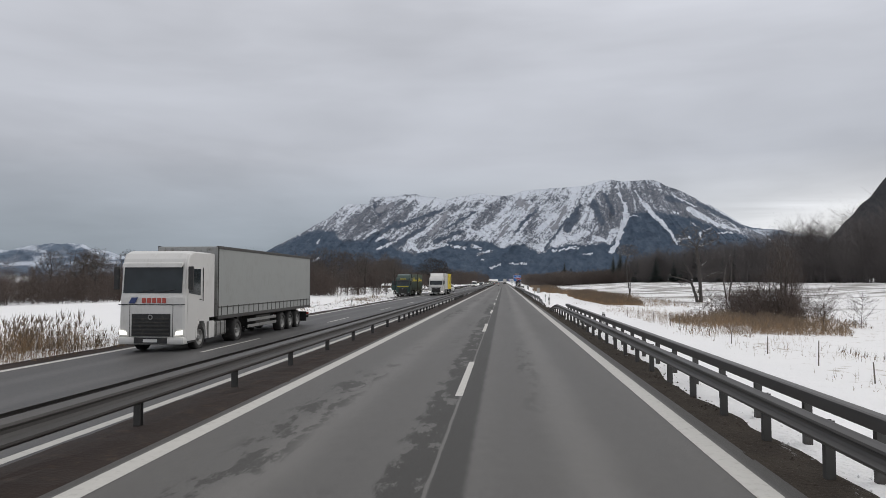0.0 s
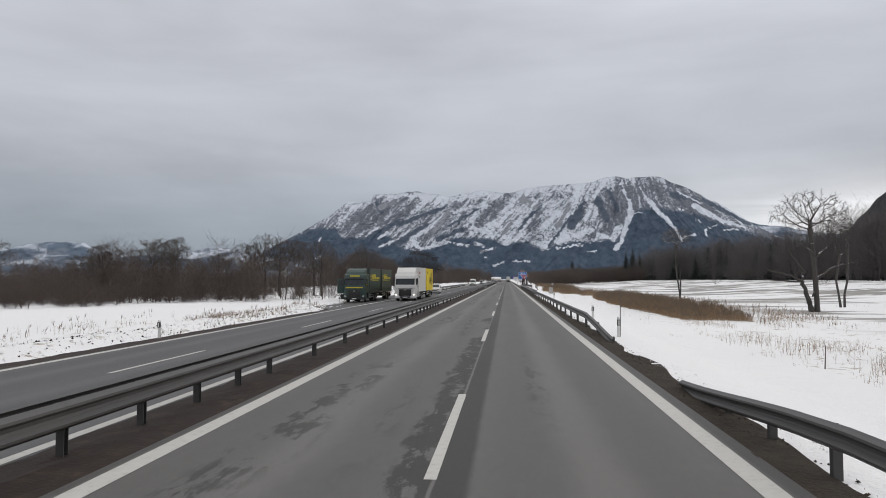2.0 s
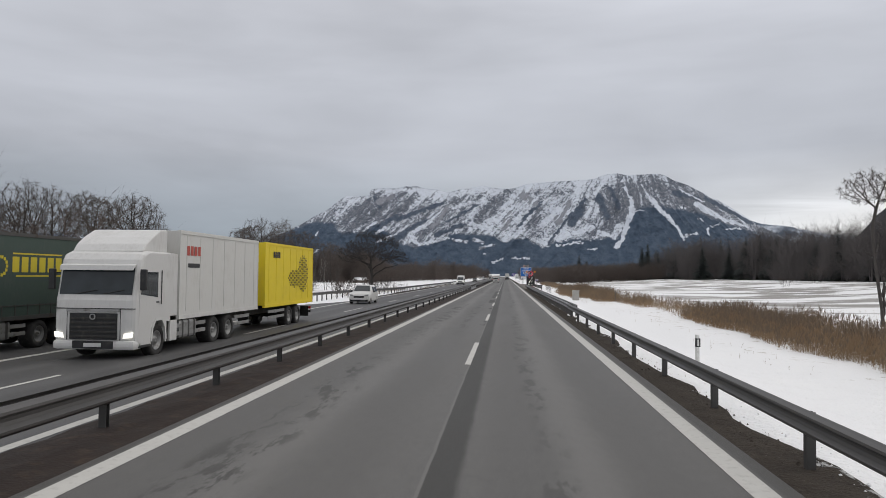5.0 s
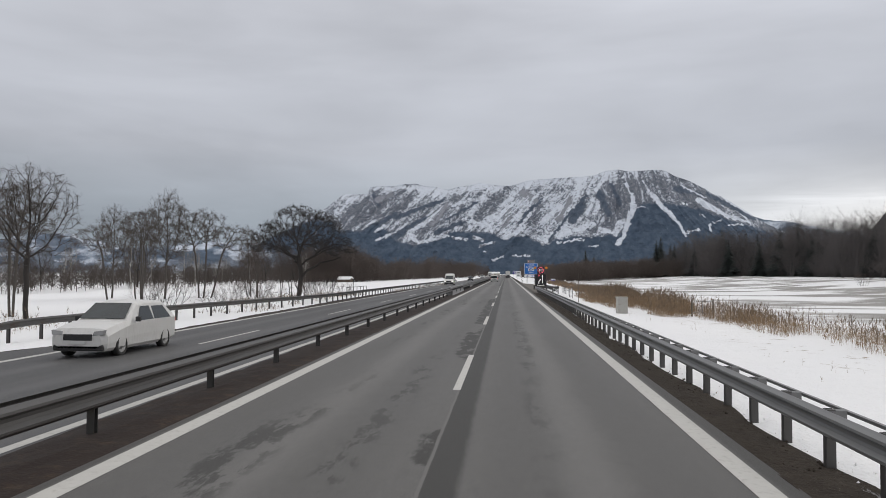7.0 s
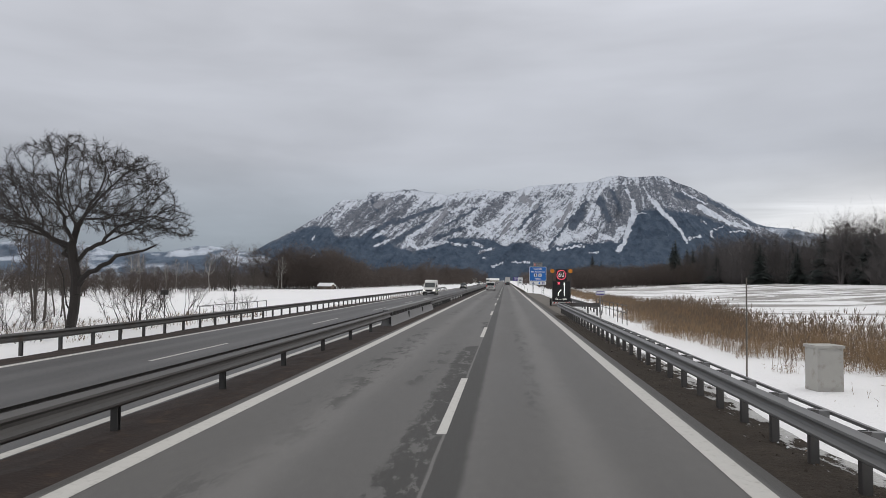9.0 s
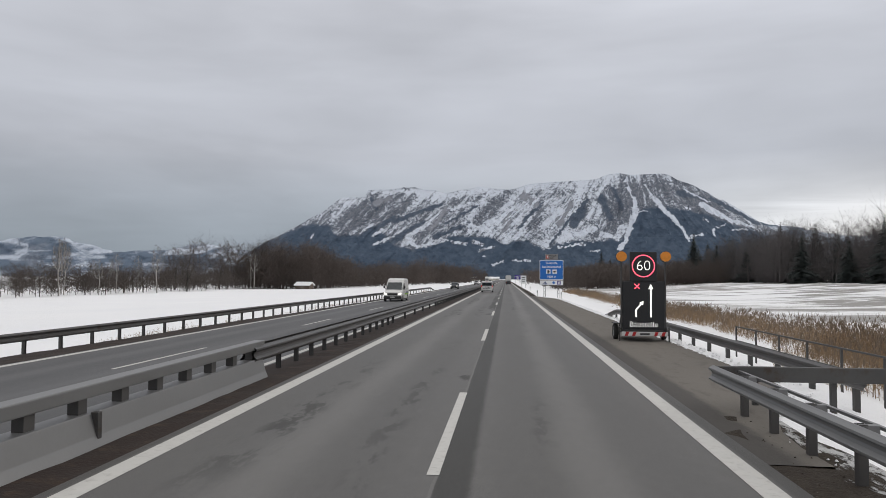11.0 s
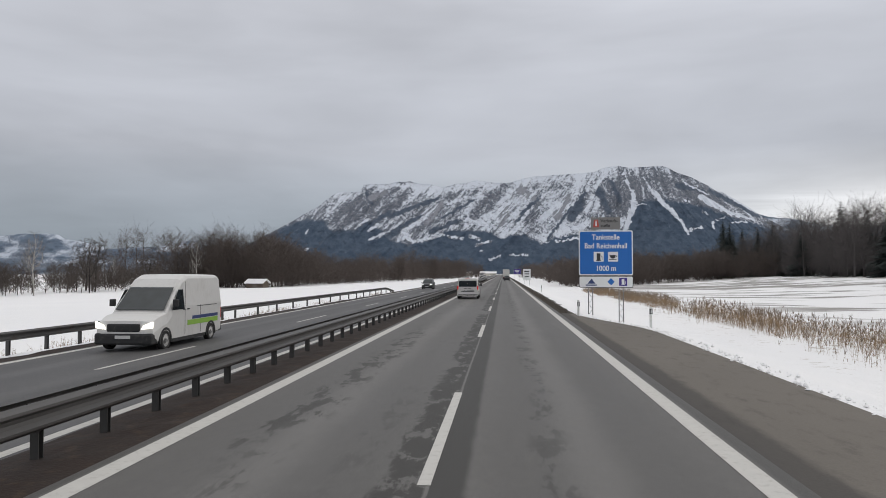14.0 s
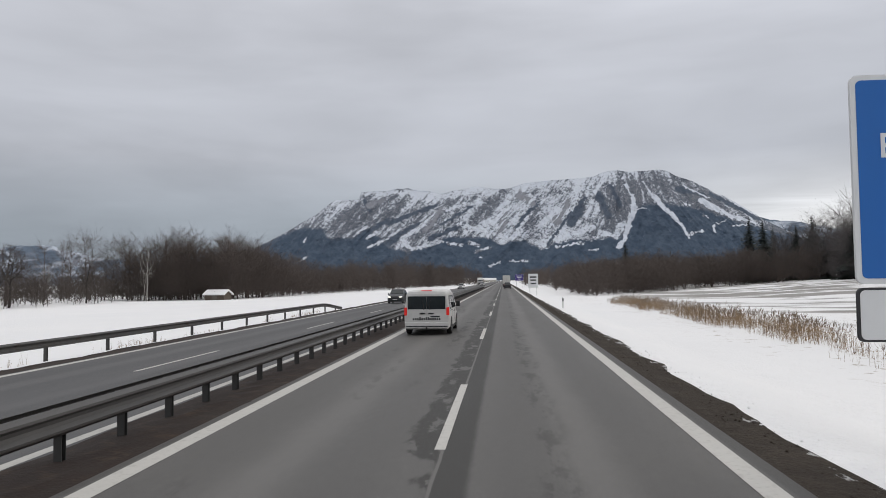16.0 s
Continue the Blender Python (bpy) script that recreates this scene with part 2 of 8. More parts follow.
def make_snow(name):
    g = Nodes(name, 0.7, spec=0.3)
    p = g.coords(world=True)
    x, y, z = g.split(p)
    broad, mid, fine = g.noise(0.06, 4.0, p), g.noise(0.7, 5.0, p), g.noise(9.0, 4.0, p)
    c = g.mix(broad, (0.80, 0.80, 0.81), (0.89, 0.88, 0.87))
    c = g.mix(g.math("MULTIPLY", g.step(fine, 0.55, 0.75), 0.12), c, (0.62, 0.60, 0.56))
    # thawed streaks on the wet meadow beyond the reeds
    meadow = g.math("MULTIPLY", g.step(x, 20.0, 34.0), g.math("SUBTRACT", 1.0, g.step(x, 92.0, 112.0)))
    thaw = g.math("ADD", g.math("MULTIPLY", g.noise(1.0, 6.0, g.coords((0.030, 0.11, 1), True), 0.66, 0.4), 0.62), g.math("MULTIPLY", g.noise(1.0, 3.0, g.coords((0.012, 0.03, 1), True), 0.5), 0.38))
    c = g.mix(g.math("MULTIPLY", g.math("MULTIPLY", g.step(thaw, 0.48, 0.545), meadow), 0.80), c, (0.16, 0.143, 0.120))
    # tufts of dead grass that come through near the ditches
    tuft = g.math("MULTIPLY", g.step(g.noise(1.3, 6.0, p, 0.7), 0.58, 0.68), g.math("MULTIPLY", g.step(x, 11.5, 14.0), g.math("SUBTRACT", 1.0, g.step(x, 24.0, 40.0))))
    c = g.mix(g.math("MULTIPLY", tuft, 0.75), c, (0.23, 0.17, 0.09))
    ltuft = g.math("MULTIPLY", g.step(g.noise(1.1, 6.0, p, 0.7), 0.56, 0.66), g.math("MULTIPLY", g.step(x, -24.0, -20.0), g.math("SUBTRACT", 1.0, g.step(x, -15.5, -14.5))))
    early = g.math("SUBTRACT", 1.0, g.step(y, 125.0, 160.0))
    c = g.mix(g.math("MULTIPLY", g.math("MULTIPLY", ltuft, early), 0.8), c, (0.25, 0.19, 0.11))
    g.color(c)
    g.bump(g.math("ADD", g.math("MULTIPLY", mid, 3.0), fine), 0.7, 0.10)
    return g.m


def make_mountain(name, haze=0.0):
    g = Nodes(name, 0.9, spec=0.1)
    s, fo, sl = g.attr("snow"), g.attr("forest"), g.attr("slab")
    p = g.coords(world=True)
    px, py, pz = g.split(p)
    comb = g.t.nodes.new("ShaderNodeCombineXYZ")  # runs down and to the left with the strata
    g.put(g.math("MULTIPLY_ADD", pz, -0.8, px), comb.inputs[0])
    g.put(g.math("MULTIPLY_ADD", px, 0.15, g.math("MULTIPLY", pz, 0.70)), comb.inputs[2])
    fine = g.noise(0.10, 4.0, comb.outputs[0], 0.68)
    fine2 = g.noise(0.115, 4.0, p, 0.68)
    broad = g.noise(0.022, 3.0, p, 0.6)
    # rock, forest, slab and snow colours hold the blue of distance haze
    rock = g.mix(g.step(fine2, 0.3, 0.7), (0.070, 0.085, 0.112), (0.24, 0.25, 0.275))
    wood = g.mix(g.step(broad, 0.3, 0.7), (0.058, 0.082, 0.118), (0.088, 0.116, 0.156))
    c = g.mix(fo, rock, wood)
    c = g.mix(g.math("MULTIPLY", sl, 0.9), c, g.mix(fine, (0.235, 0.245, 0.272), (0.33, 0.34, 0.37)))
    both = g.math("ADD", g.math("MULTIPLY", fine, 0.5), g.math("MULTIPLY", fine2, 0.5))
    k = g.math("ADD", s, g.math("MULTIPLY", g.math("SUBTRACT", both, 0.5), g.math("MULTIPLY_ADD", fo, -1.9, 3.3)))
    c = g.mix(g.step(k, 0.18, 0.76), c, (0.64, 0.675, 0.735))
    # distance haze for the far ranges, mixed straight into the base colour
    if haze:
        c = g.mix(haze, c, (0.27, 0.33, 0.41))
    g.color(c)
    return g.m


M = {}
M["asphalt"] = make_asphalt("asphalt", (0.126, 0.121, 0.114), True)
M["asphalt_far"] = make_asphalt("asphalt_opposite", (0.088, 0.086, 0.085), False)
def make_shoulder(name):
    g = Nodes(name, 0.8, spec=0.2)
    p = g.coords(world=True)
    x, y, z = g.split(p)
    n1, n2, n3 = g.noise(0.35, 4.0, g.coords((1.0, 0.3, 1), True)), g.noise(28.0, 3.0, p), g.noise(3.0, 6.0, g.coords((1.0, 0.35, 1), True), 0.68)
    c = g.mix(n1, (0.135, 0.122, 0.106), (0.195, 0.176, 0.152))
    c = g.mix(g.math("MULTIPLY", n2, 0.4), c, (0.07, 0.062, 0.055))
    c = g.mix(g.math("MULTIPLY", g.step(n3, 0.5, 0.72), 0.4), c, (0.055, 0.048, 0.042))
    wob = g.math("MULTIPLY", g.math("SUBTRACT", n3, 0.5), 0.5)
    gutter = g.math("SUBTRACT", 1.0, g.step(g.math("ADD", x, wob), 4.5, 4.75))
    c = g.mix(g.math("MULTIPLY", gutter, 0.7), c, (0.045, 0.042, 0.040))
    g.color(c)
    g.bump(g.math("ADD", n2, n3), 0.5, 0.01)
    return g.m


M["shoulder"] = make_shoulder("shoulder_asphalt")
M["paint"] = plain("road_paint", (0.52, 0.505, 0.47), 0.6, var=0.12, scale=5, fine=60, bump=0.2, dirt=(0.38, 0.365, 0.335), world=True)
M["snow"] = make_snow("snow")
M["soil"] = plain("verge_soil", (0.023, 0.0130, 0.0088), 0.95, var=0.5, scale=1.6, fine=22, bump=0.9, dirt=(0.052, 0.031, 0.018), world=True)
def make_verge(name):
    g = Nodes(name, 0.95, spec=0.15)
    p = g.coords(world=True)
    x, y, z = g.split(p)
    n1, n2, n3 = g.noise(1.4, 5.0, p, 0.65), g.noise(16.0, 4.0, p, 0.6), g.noise(70.0, 2.0, p)
    c = g.mix(n1, (0.022, 0.018, 0.015), (0.074, 0.060, 0.047))
    c = g.mix(g.step(n3, 0.6, 0.8), c, (0.20, 0.18, 0.155))
    c = g.mix(g.math("MULTIPLY", g.step(n2, 0.5, 0.7), 0.7), c, (0.030, 0.025, 0.020))
    patch = g.math("ADD", g.noise(2.6, 6.0, g.coords((1.4, 0.5, 1), True), 0.7), g.math("MULTIPLY", g.math("SUBTRACT", x, 5.1), 0.30))
    snow = g.step(patch, 0.52, 0.58)
    c = g.mix(g.math("MULTIPLY", snow, 0.85), c, g.mix(n2, (0.35, 0.33, 0.30), (0.75, 0.76, 0.77)))
    g.color(c)
    g.bump(g.math("ADD", g.math("MULTIPLY", n1, 2.0), g.math("ADD", n2, g.math("MULTIPLY", snow, 0.6))), 1.0, 0.05)
    return g.m


M["soil_right"] = make_verge("verge_gravel")
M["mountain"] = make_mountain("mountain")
# mountain colours again, with a share of haze blue painted in
M["foothills"] = make_mountain("haze_tinted_foothills", 0.30)
M["steel"] = plain("galvanised_steel", (0.110, 0.105, 0.101), 0.5, 0.55, var=0.2, scale=0.8, fine=18, bump=0.05, dirt=(0.10, 0.095, 0.09))
M["steel_dark"] = plain("weathered_steel", (0.085, 0.083, 0.08), 0.6, 0.4, var=0.25, scale=1.5, fine=18, bump=0.1, dirt=(0.06, 0.04, 0.03))
M["steel_new"] = plain("bright_galvanised_steel", (0.215, 0.213, 0.21), 0.5, 0.5, var=0.15, scale=0.8, fine=18, bump=0.05)
M["bark"] = plain("dark_bark", (0.034, 0.029, 0.026), 0.9, var=0.4, scale=1.2, fine=14, bump=0.4)
M["bark_pale"] = plain("pale_dead_wood", (0.12, 0.105, 0.092), 0.9, var=0.35, scale=1.0, fine=10, bump=0.4, dirt=(0.07, 0.06, 0.05))
M["bark_grey"] = plain("grey_bark", (0.095, 0.084, 0.074), 0.9, var=0.35, scale=1.0, fine=12, bump=0.4, dirt=(0.045, 0.04, 0.036))
def snowy_wood(name, base, dirt):
    m = plain(name, base, 0.9, var=0.35, scale=1.0, fine=10, bump=0.4, dirt=dirt)
    t = m.node_tree
    b = t.nodes["Principled BSDF"]
    src = b.inputs["Base Color"].links[0].from_socket
    geo = t.nodes.new("ShaderNodeNewGeometry")
    sp = t.nodes.new("ShaderNodeSeparateXYZ")
    t.links.new(geo.outputs["Normal"], sp.inputs[0])
    r = t.nodes.new("ShaderNodeMapRange")
    r.inputs[1].default_value, r.inputs[2].default_value = 0.55, 0.8
    t.links.new(sp.outputs[2], r.inputs[0])
    mx = t.nodes.new("ShaderNodeMix")
    mx.data_type = "RGBA"
    t.links.new(r.outputs[0], mx.inputs[0])
    t.links.new(src, mx.inputs[6])
    mx.inputs[7].default_value = (0.75, 0.75, 0.76, 1)
    t.links.new(mx.outputs[2], b.inputs["Base Color"])
    return m


M["dead_wood"] = snowy_wood("dead_wood_with_snow", (0.070, 0.062, 0.057), (0.04, 0.036, 0.034))
M["birch"] = plain("birch_bark", (0.38, 0.36, 0.33), 0.8, var=0.25, scale=0.9, fine=6, bump=0.3, dirt=(0.06, 0.05, 0.045))
M["twig"] = plain("twigs", (0.088, 0.073, 0.064), 0.9, var=0.3, scale=0.3, fine=5, bump=0)
M["twig_dark"] = plain("dark_twigs", (0.112, 0.100, 0.098), 0.9, var=0.3, scale=0.1, fine=5, bump=0)
# paler brown for the far woods, distance haze included in the colour
M["twig_far"] = plain("far_twigs", (0.112, 0.090, 0.079), 0.9, var=0.3, scale=0.08, fine=3, bump=0)
M["twig_brown"] = plain("reddish_twigs", (0.092, 0.070, 0.060), 0.9, var=0.3, scale=0.15, fine=5, bump=0)
# needle green raised and blued, haze over the far spruces painted in
M["needles"] = plain("spruce_needles", (0.042, 0.052, 0.048), 0.8, var=0.35, scale=0.5, fine=6, bump=0)
M["reed"] = plain("dry_reed", (0.29, 0.200, 0.118), 0.85, var=0.3, scale=0.4, fine=7, bump=0)
M["reed_dark"] = plain("reed_plumes", (0.20, 0.150, 0.108), 0.9, var=0.3, scale=0.4, fine=7, bump=0)
M["hill"] = plain("hillside_wood", (0.050, 0.051, 0.056), 0.95, var=0.5, scale=0.02, fine=0.12, bump=0, dirt=(0.03, 0.035, 0.034), world=True, spec=0.1)

# ---- mesh helpers ----


def mesh_object(name, bm, material, parent=None, smooth=False):
    me = bpy.data.meshes.new(name)
    bm.normal_update()
    bm.to_mesh(me)
    bm.free()
    ob = new(name, me)
    for m in material if isinstance(material, (list, tuple)) else [material]:
        me.materials.append(m)
    if smooth:
        for p in me.polygons:
            p.use_smooth = True
    if parent is not None:
        ob.parent = parent
    return ob


def part(name, bm, material, parent, label="", smooth=False):
    ob = mesh_object(name, bm, material, parent, smooth)
    if label:
        ob["label"] = label
    return ob


def same(name, source, parent, m):
    """Another object on the mesh of source."""
    ob = new(name, source.data)
    ob.parent, ob.matrix_basis = parent, m
    return ob


def arrays(name, verts, faces, material, parent=None, smooth=False):
    me = bpy.data.meshes.new(name)
    me.from_pydata(verts, [], faces)
    me.update()
    for m in material if isinstance(material, (list, tuple)) else [material]:
        me.materials.append(m)
    ob = new(name, me)
    if smooth:
        me.polygons.foreach_set("use_smooth", [True] * len(me.polygons))
    if parent is not None:
        ob.parent = parent
    return ob


def thing(name, m, label, category, group=""):
    ob = new(name)
    ob.matrix_basis = m
    ob.empty_display_size = 0.3
    return tagged(ob, label, category, group)


def add_box(bm, lo, hi, bevel=0.0, m=None):
    lo, hi = Vector(lo), Vector(hi)
    res = bmesh.ops.create_cube(bm, size=1.0)
    vs = res["verts"]
    for v in vs:
        v.co = Vector(lo[i] + (v.co[i] + 0.5) * (hi[i] - lo[i]) for i in range(3))
    if bevel:
        es = list({e for v in vs for e in v.link_edges})
        r = bmesh.ops.bevel(bm, geom=es, offset=bevel, segments=2, profile=0.6, affect="EDGES")
        vs = list({v for f in r["faces"] for v in f.verts} | {v for v in vs if v.is_valid})
    if m is not None:
        bmesh.ops.transform(bm, matrix=m, verts=vs)
    return vs


def box(lo, hi, bevel=0.0, m=None):
    bm = bmesh.new()
    add_box(bm, lo, hi, bevel, m)
    return bm


def add_tube(bm, a, b, r1, r2=None, n=10, caps=True):
    a, b = Vector(a), Vector(b)
    r2 = r1 if r2 is None else r2
    q = (b - a).to_track_quat("Z", "Y").to_matrix().to_4x4()
    res = bmesh.ops.create_cone(bm, cap_ends=caps, segments=n, radius1=r1, radius2=r2, depth=(b - a).length, matrix=Matrix.Translation((a + b) / 2) @ q)
    return res["verts"]


def tube(a, b, r1, r2=None, n=10):
    bm = bmesh.new()
    add_tube(bm, a, b, r1, r2, n)
    return bm


def add_prism(bm, outline, lo, hi, axis="x"):
    """Outline points (u, v) pulled from lo to hi along axis. u, v are the two other axes in order."""
    rings = []
    for w in (lo, hi):
        ring = []
        for u, v in outline:
            ring.append(bm.verts.new({"x": (w, u, v), "y": (u, w, v), "z": (u, v, w)}[axis]))
        rings.append(ring)
    n = len(outline)
    fs = [bm.faces.new(rings[0]), bm.faces.new(rings[1][::-1])]
    for i in range(n):
        fs.append(bm.faces.new((rings[0][i], rings[1][i], rings[1][(i + 1) % n], rings[0][(i + 1) % n])))
    bmesh.ops.recalc_face_normals(bm, faces=fs)
    return rings[0] + rings[1]


def prism(outline, lo, hi, axis="x", bevel=0.0):
    bm = bmesh.new()
    add_prism(bm, outline, lo, hi, axis)
    if bevel:
        bmesh.ops.bevel(bm, geom=bm.edges[:], offset=bevel, segments=2, profile=0.6, affect="EDGES")
    return bm


def lettering(name, text, size, material, parent, m, label="", align="CENTER", depth=0.002, thin=0.0):
    cu = bpy.data.curves.new(name, "FONT")
    cu.offset = thin
    cu.body, cu.size, cu.align_x, cu.align_y, cu.extrude = text, size, align, "CENTER", depth
    tmp = bpy.data.objects.new(name, cu)
    me = bpy.data.meshes.new_from_object(tmp)
    bpy.data.objects.remove(tmp)
    ob = new(name, me)
    me.materials.clear()
    me.materials.append(material)
    ob.parent, ob.matrix_basis = parent, m
    if label:
        ob["label"] = label
    return ob


def vnoise(x, y, seed=0):
    """Smooth value noise on arrays, -1 to 1."""
    xi, yi = np.floor(x).astype(np.int64), np.floor(y).astype(np.int64)
    fx, fy = x - xi, y - yi
    fx, fy = fx * fx * (3 - 2 * fx), fy * fy * (3 - 2 * fy)

    def h(i, j):
        n = (i * 374761393 + j * 668265263 + seed * 974634777) & 0xFFFFFFFF
        n = ((n ^ (n >> 13)) * 1274126177) & 0xFFFFFFFF
        return ((n ^ (n >> 16)) & 0xFFFF) / 32767.5 - 1

    return (h(xi, yi) * (1 - fx) + h(xi + 1, yi) * fx) * (1 - fy) + (h(xi, yi + 1) * (1 - fx) + h(xi + 1, yi + 1) * fx) * fy


def fbm(x, y, seed=0, octaves=4):
    x, y = np.asarray(x, float), np.asarray(y, float)
    out, amp = 0, 1.0
    for o in range(octaves):
        out = out + amp * vnoise(x * 2**o + 17.3 * o, y * 2**o - 9.1 * o, seed + o)
        amp *= 0.5
    return out / (2 - 2 ** (1 - octaves))


def sm(v, lo, hi):
    t = np.clip((np.asarray(v, float) - lo) / (hi - lo), 0, 1)
    return t * t * (3 - 2 * t)


# ---- ground ----


def right_edge(y):
    """Where the snow slope begins beside our carriageway; wider at the lay-by."""
    return 5.1 + 2.1 * sm(y, 236, 243) * (1 - sm(y, 309, 322))


def left_edge(y):
    return -14.5 - 4.0 * sm(y, 104, 118) * (1 - sm(y, 158, 178))


def ground_z(x, y):
    x, y = np.asarray(x, float), np.asarray(y, float)
    re, le = right_edge(y), left_edge(y)
    r = -0.06 - 1.05 * sm(x, re, re + 4.6) - 0.15 * sm(x, 14, 34) + 2.9 * sm(x, 38, 112) + 2.4 * sm(x, 112, 260)
    late = sm(y, 232, 262)
    bank = sm(-x, -le + 0.7, -le + 1.8) * (1 - sm(-x, -le + 2.6, -le + 5.0)) * (1 - sm(y, 150, 185)) * (0.30 + 0.28 * fbm(x * 0.55, y * 0.22, 15, 3))
    l1 = -0.42 - 0.15 * sm(-x, -le, -le + 6) - 1.0 * sm(-x, 30, 110) - 1.2 * sm(-x, 110, 400) + bank
    l2 = -0.42 - 1.15 * sm(-x, -le + 0.9, -le + 5) - 1.2 * sm(-x, 22, 95) - 0.3 * sm(-x, 110, 400)
    l = l1 * (1 - late) + l2 * late
    z = np.where(x > 0, r, l)
    inside = (x > -13.8) & (x < 4.5)
    z = np.where(inside, np.where(x > -5, -0.10, -0.50), z)
    off = np.maximum(sm(x, re + 0.4, re + 6), sm(-x, -le + 0.4, -le + 6))
    return z + off * (0.10 * fbm(x * 0.16, y * 0.16, 3) + 0.18 * fbm(x * 0.03, y * 0.03, 9))


def build_ground():
    xs = [-4000, -2500, -1500, -900, -600, -400, -300, -220, -170, -135, -110, -95, -80, -70, -60, -52, -45, -40, -36, -33, -30.5]
    xs += list(np.arange(-29, -13.9, 0.5)) + [-13.8, -10, -5.2, -4.6, 0, 4.4, 4.6] + list(np.arange(4.8, 12.1, 0.3))
    xs += list(np.arange(12.6, 20, 0.8)) + [21, 23, 25, 27.5, 30, 33, 36, 40, 44, 49, 55, 61, 68, 75, 83, 92, 102, 112, 125, 140, 160, 190, 230, 280, 350, 450, 600, 900, 1500, 2500, 4000]
    ys = list(range(-400, -40, 40)) + list(np.arange(-40, 400, 2.0)) + list(range(400, 640, 8)) + list(range(640, 1200, 40)) + list(range(1200, 4801, 300))
    xs, ys = np.array(xs, float), np.array(ys, float)
    gx, gy = np.meshgrid(xs, ys)
    gz = ground_z(gx, gy)
    nx, ny = len(xs), len(ys)
    verts = np.stack([gx, gy, gz], -1).reshape(-1, 3).tolist()
    faces = [(j * nx + i, j * nx + i + 1, (j + 1) * nx + i + 1, (j + 1) * nx + i) for j in range(ny - 1) for i in range(nx - 1)]
    tagged(arrays("ground", verts, faces, M["snow"], smooth=True), "snow-covered meadows with thawed streaks beside the motorway", "ground", kind="structure")


build_ground()


def strip(name, x_of_y, ys, z_of_x, material, rows=2, label="", category="", kind="structure", skirt=0.12):
    """A ribbon along the road, x_of_y(y) gives its left and right edges, with a closed rim below."""
    verts, faces = [], []
    for y in ys:
        a, b = x_of_y(y)
        for i in range(rows):
            x = a + (b - a) * i / (rows - 1)
            verts.append((x, y, z_of_x(x, y)))
        verts.append((b, y, z_of_x(b, y) - skirt))
        verts.append((a, y, z_of_x(a, y) - skirt))
    n = rows + 2
    for j in range(len(ys) - 1):
        for i in range(rows - 1):
            faces.append((j * n + i, j * n + i + 1, (j + 1) * n + i + 1, (j + 1) * n + i))
        for i, k in ((rows - 1, rows), (rows + 1, 0)):
            faces.append((j * n + i, j * n + k, (j + 1) * n + k, (j + 1) * n + i))
    return tagged(arrays(name, verts, faces, material), label, category, kind=kind)


def opp_z(x, y=0):
    return -0.08 - 0.031 * max(0.0, -5.45 - x)


Y_ROAD = [-120, 0, 100, 200, 300, 400, 600, 900, 1400, 2200]
strip("road", lambda y: (-4.05, 4.12), Y_ROAD, lambda x, y: 0.0, M["asphalt"], 2, "grey patched asphalt of the near carriageway", "road")
strip("road_opposite", lambda y: (-14.0, -5.35), Y_ROAD, opp_z, M["asphalt_far"], 2, "grey asphalt of the opposite carriageway", "road")
strip("shoulder_opposite", lambda y: (float(left_edge(y)) + 0.15, -14.003), list(np.arange(102, 180, 2.0)), lambda x, y: -0.345 - 0.02 * (-14 - x), M["asphalt_far"], 2, "paved emergency bay beside the opposite carriageway", "road")
strip("lay_by", lambda y: (4.123, max(4.3, float(right_edge(y)) - 0.15)), list(np.arange(235, 323, 1.0)), lambda x, y: -0.012 - 0.012 * (x - 4.1), M["shoulder"], 2, "worn brownish asphalt of the emergency lay-by", "lay-by")

# verges: bare soil with ragged edges
ys_v = np.arange(-60, 420, 0.7)
ys_far = list(range(420, 1500, 60))


def ragged(y, seed, amp, f=0.35):
    return amp * float(fbm(y * f, 0.3 * y * f + seed, seed, 5))


strip("median", lambda y: (-5.38, -3.93 + ragged(y, 17, 0.06, 0.9)), list(ys_v) + ys_far, lambda x, y: -0.02 + 0.05 * math.sin(math.pi * (x + 5.38) / 1.38) + 0.03 * float(fbm(x * 3, y * 1.5, 5, 2)), M["soil"], 7, "dark bare soil strip between the carriageways", "verge")
strip("verge_right", lambda y: (4.09, max(4.3, 4.88 + 0.65 * float(sm(y, 170, 205)) + ragged(y, 11, 0.42))), [y for y in ys_v if y < 238.5] , lambda x, y: -0.015 - 0.03 * (x - 4.1) + 0.03 * float(fbm(x * 3, y * 2, 6, 2)), M["soil_right"], 6, "dirty gravel verge with patches of snow", "verge")
strip("verge_right_far", lambda y: (4.09, 5.12 + ragged(y, 12, 0.35)), [y for y in ys_v if y > 321] + ys_far, lambda x, y: -0.015 - 0.03 * (x - 4.1) + 0.03 * float(fbm(x * 3, y * 2, 6, 2)), M["soil_right"], 6, "dirty gravel verge with patches of snow", "verge")
strip("verge_left", lambda y: (float(left_edge(y)) - 0.15 - 0.55 * (1 - float(sm(y, 98, 110))) - 0.45 * float(sm(y, 180, 200)) - 0.55 * float(sm(y, 200, 220)) * (1 - float(sm(y, 262, 285))) + ragged(y, 13, 0.3), float(left_edge(y)) + 0.55 if 104 < y < 178 else -13.95), list(ys_v) + ys_far, lambda x, y: -0.37 + 0.02 * float(fbm(x * 3, y * 2, 7, 2)) + 0.03 * (x + 14) * (1 if x > -14.9 else 0.4), M["soil"], 5, "dark soil verge beside the opposite carriageway", "verge")


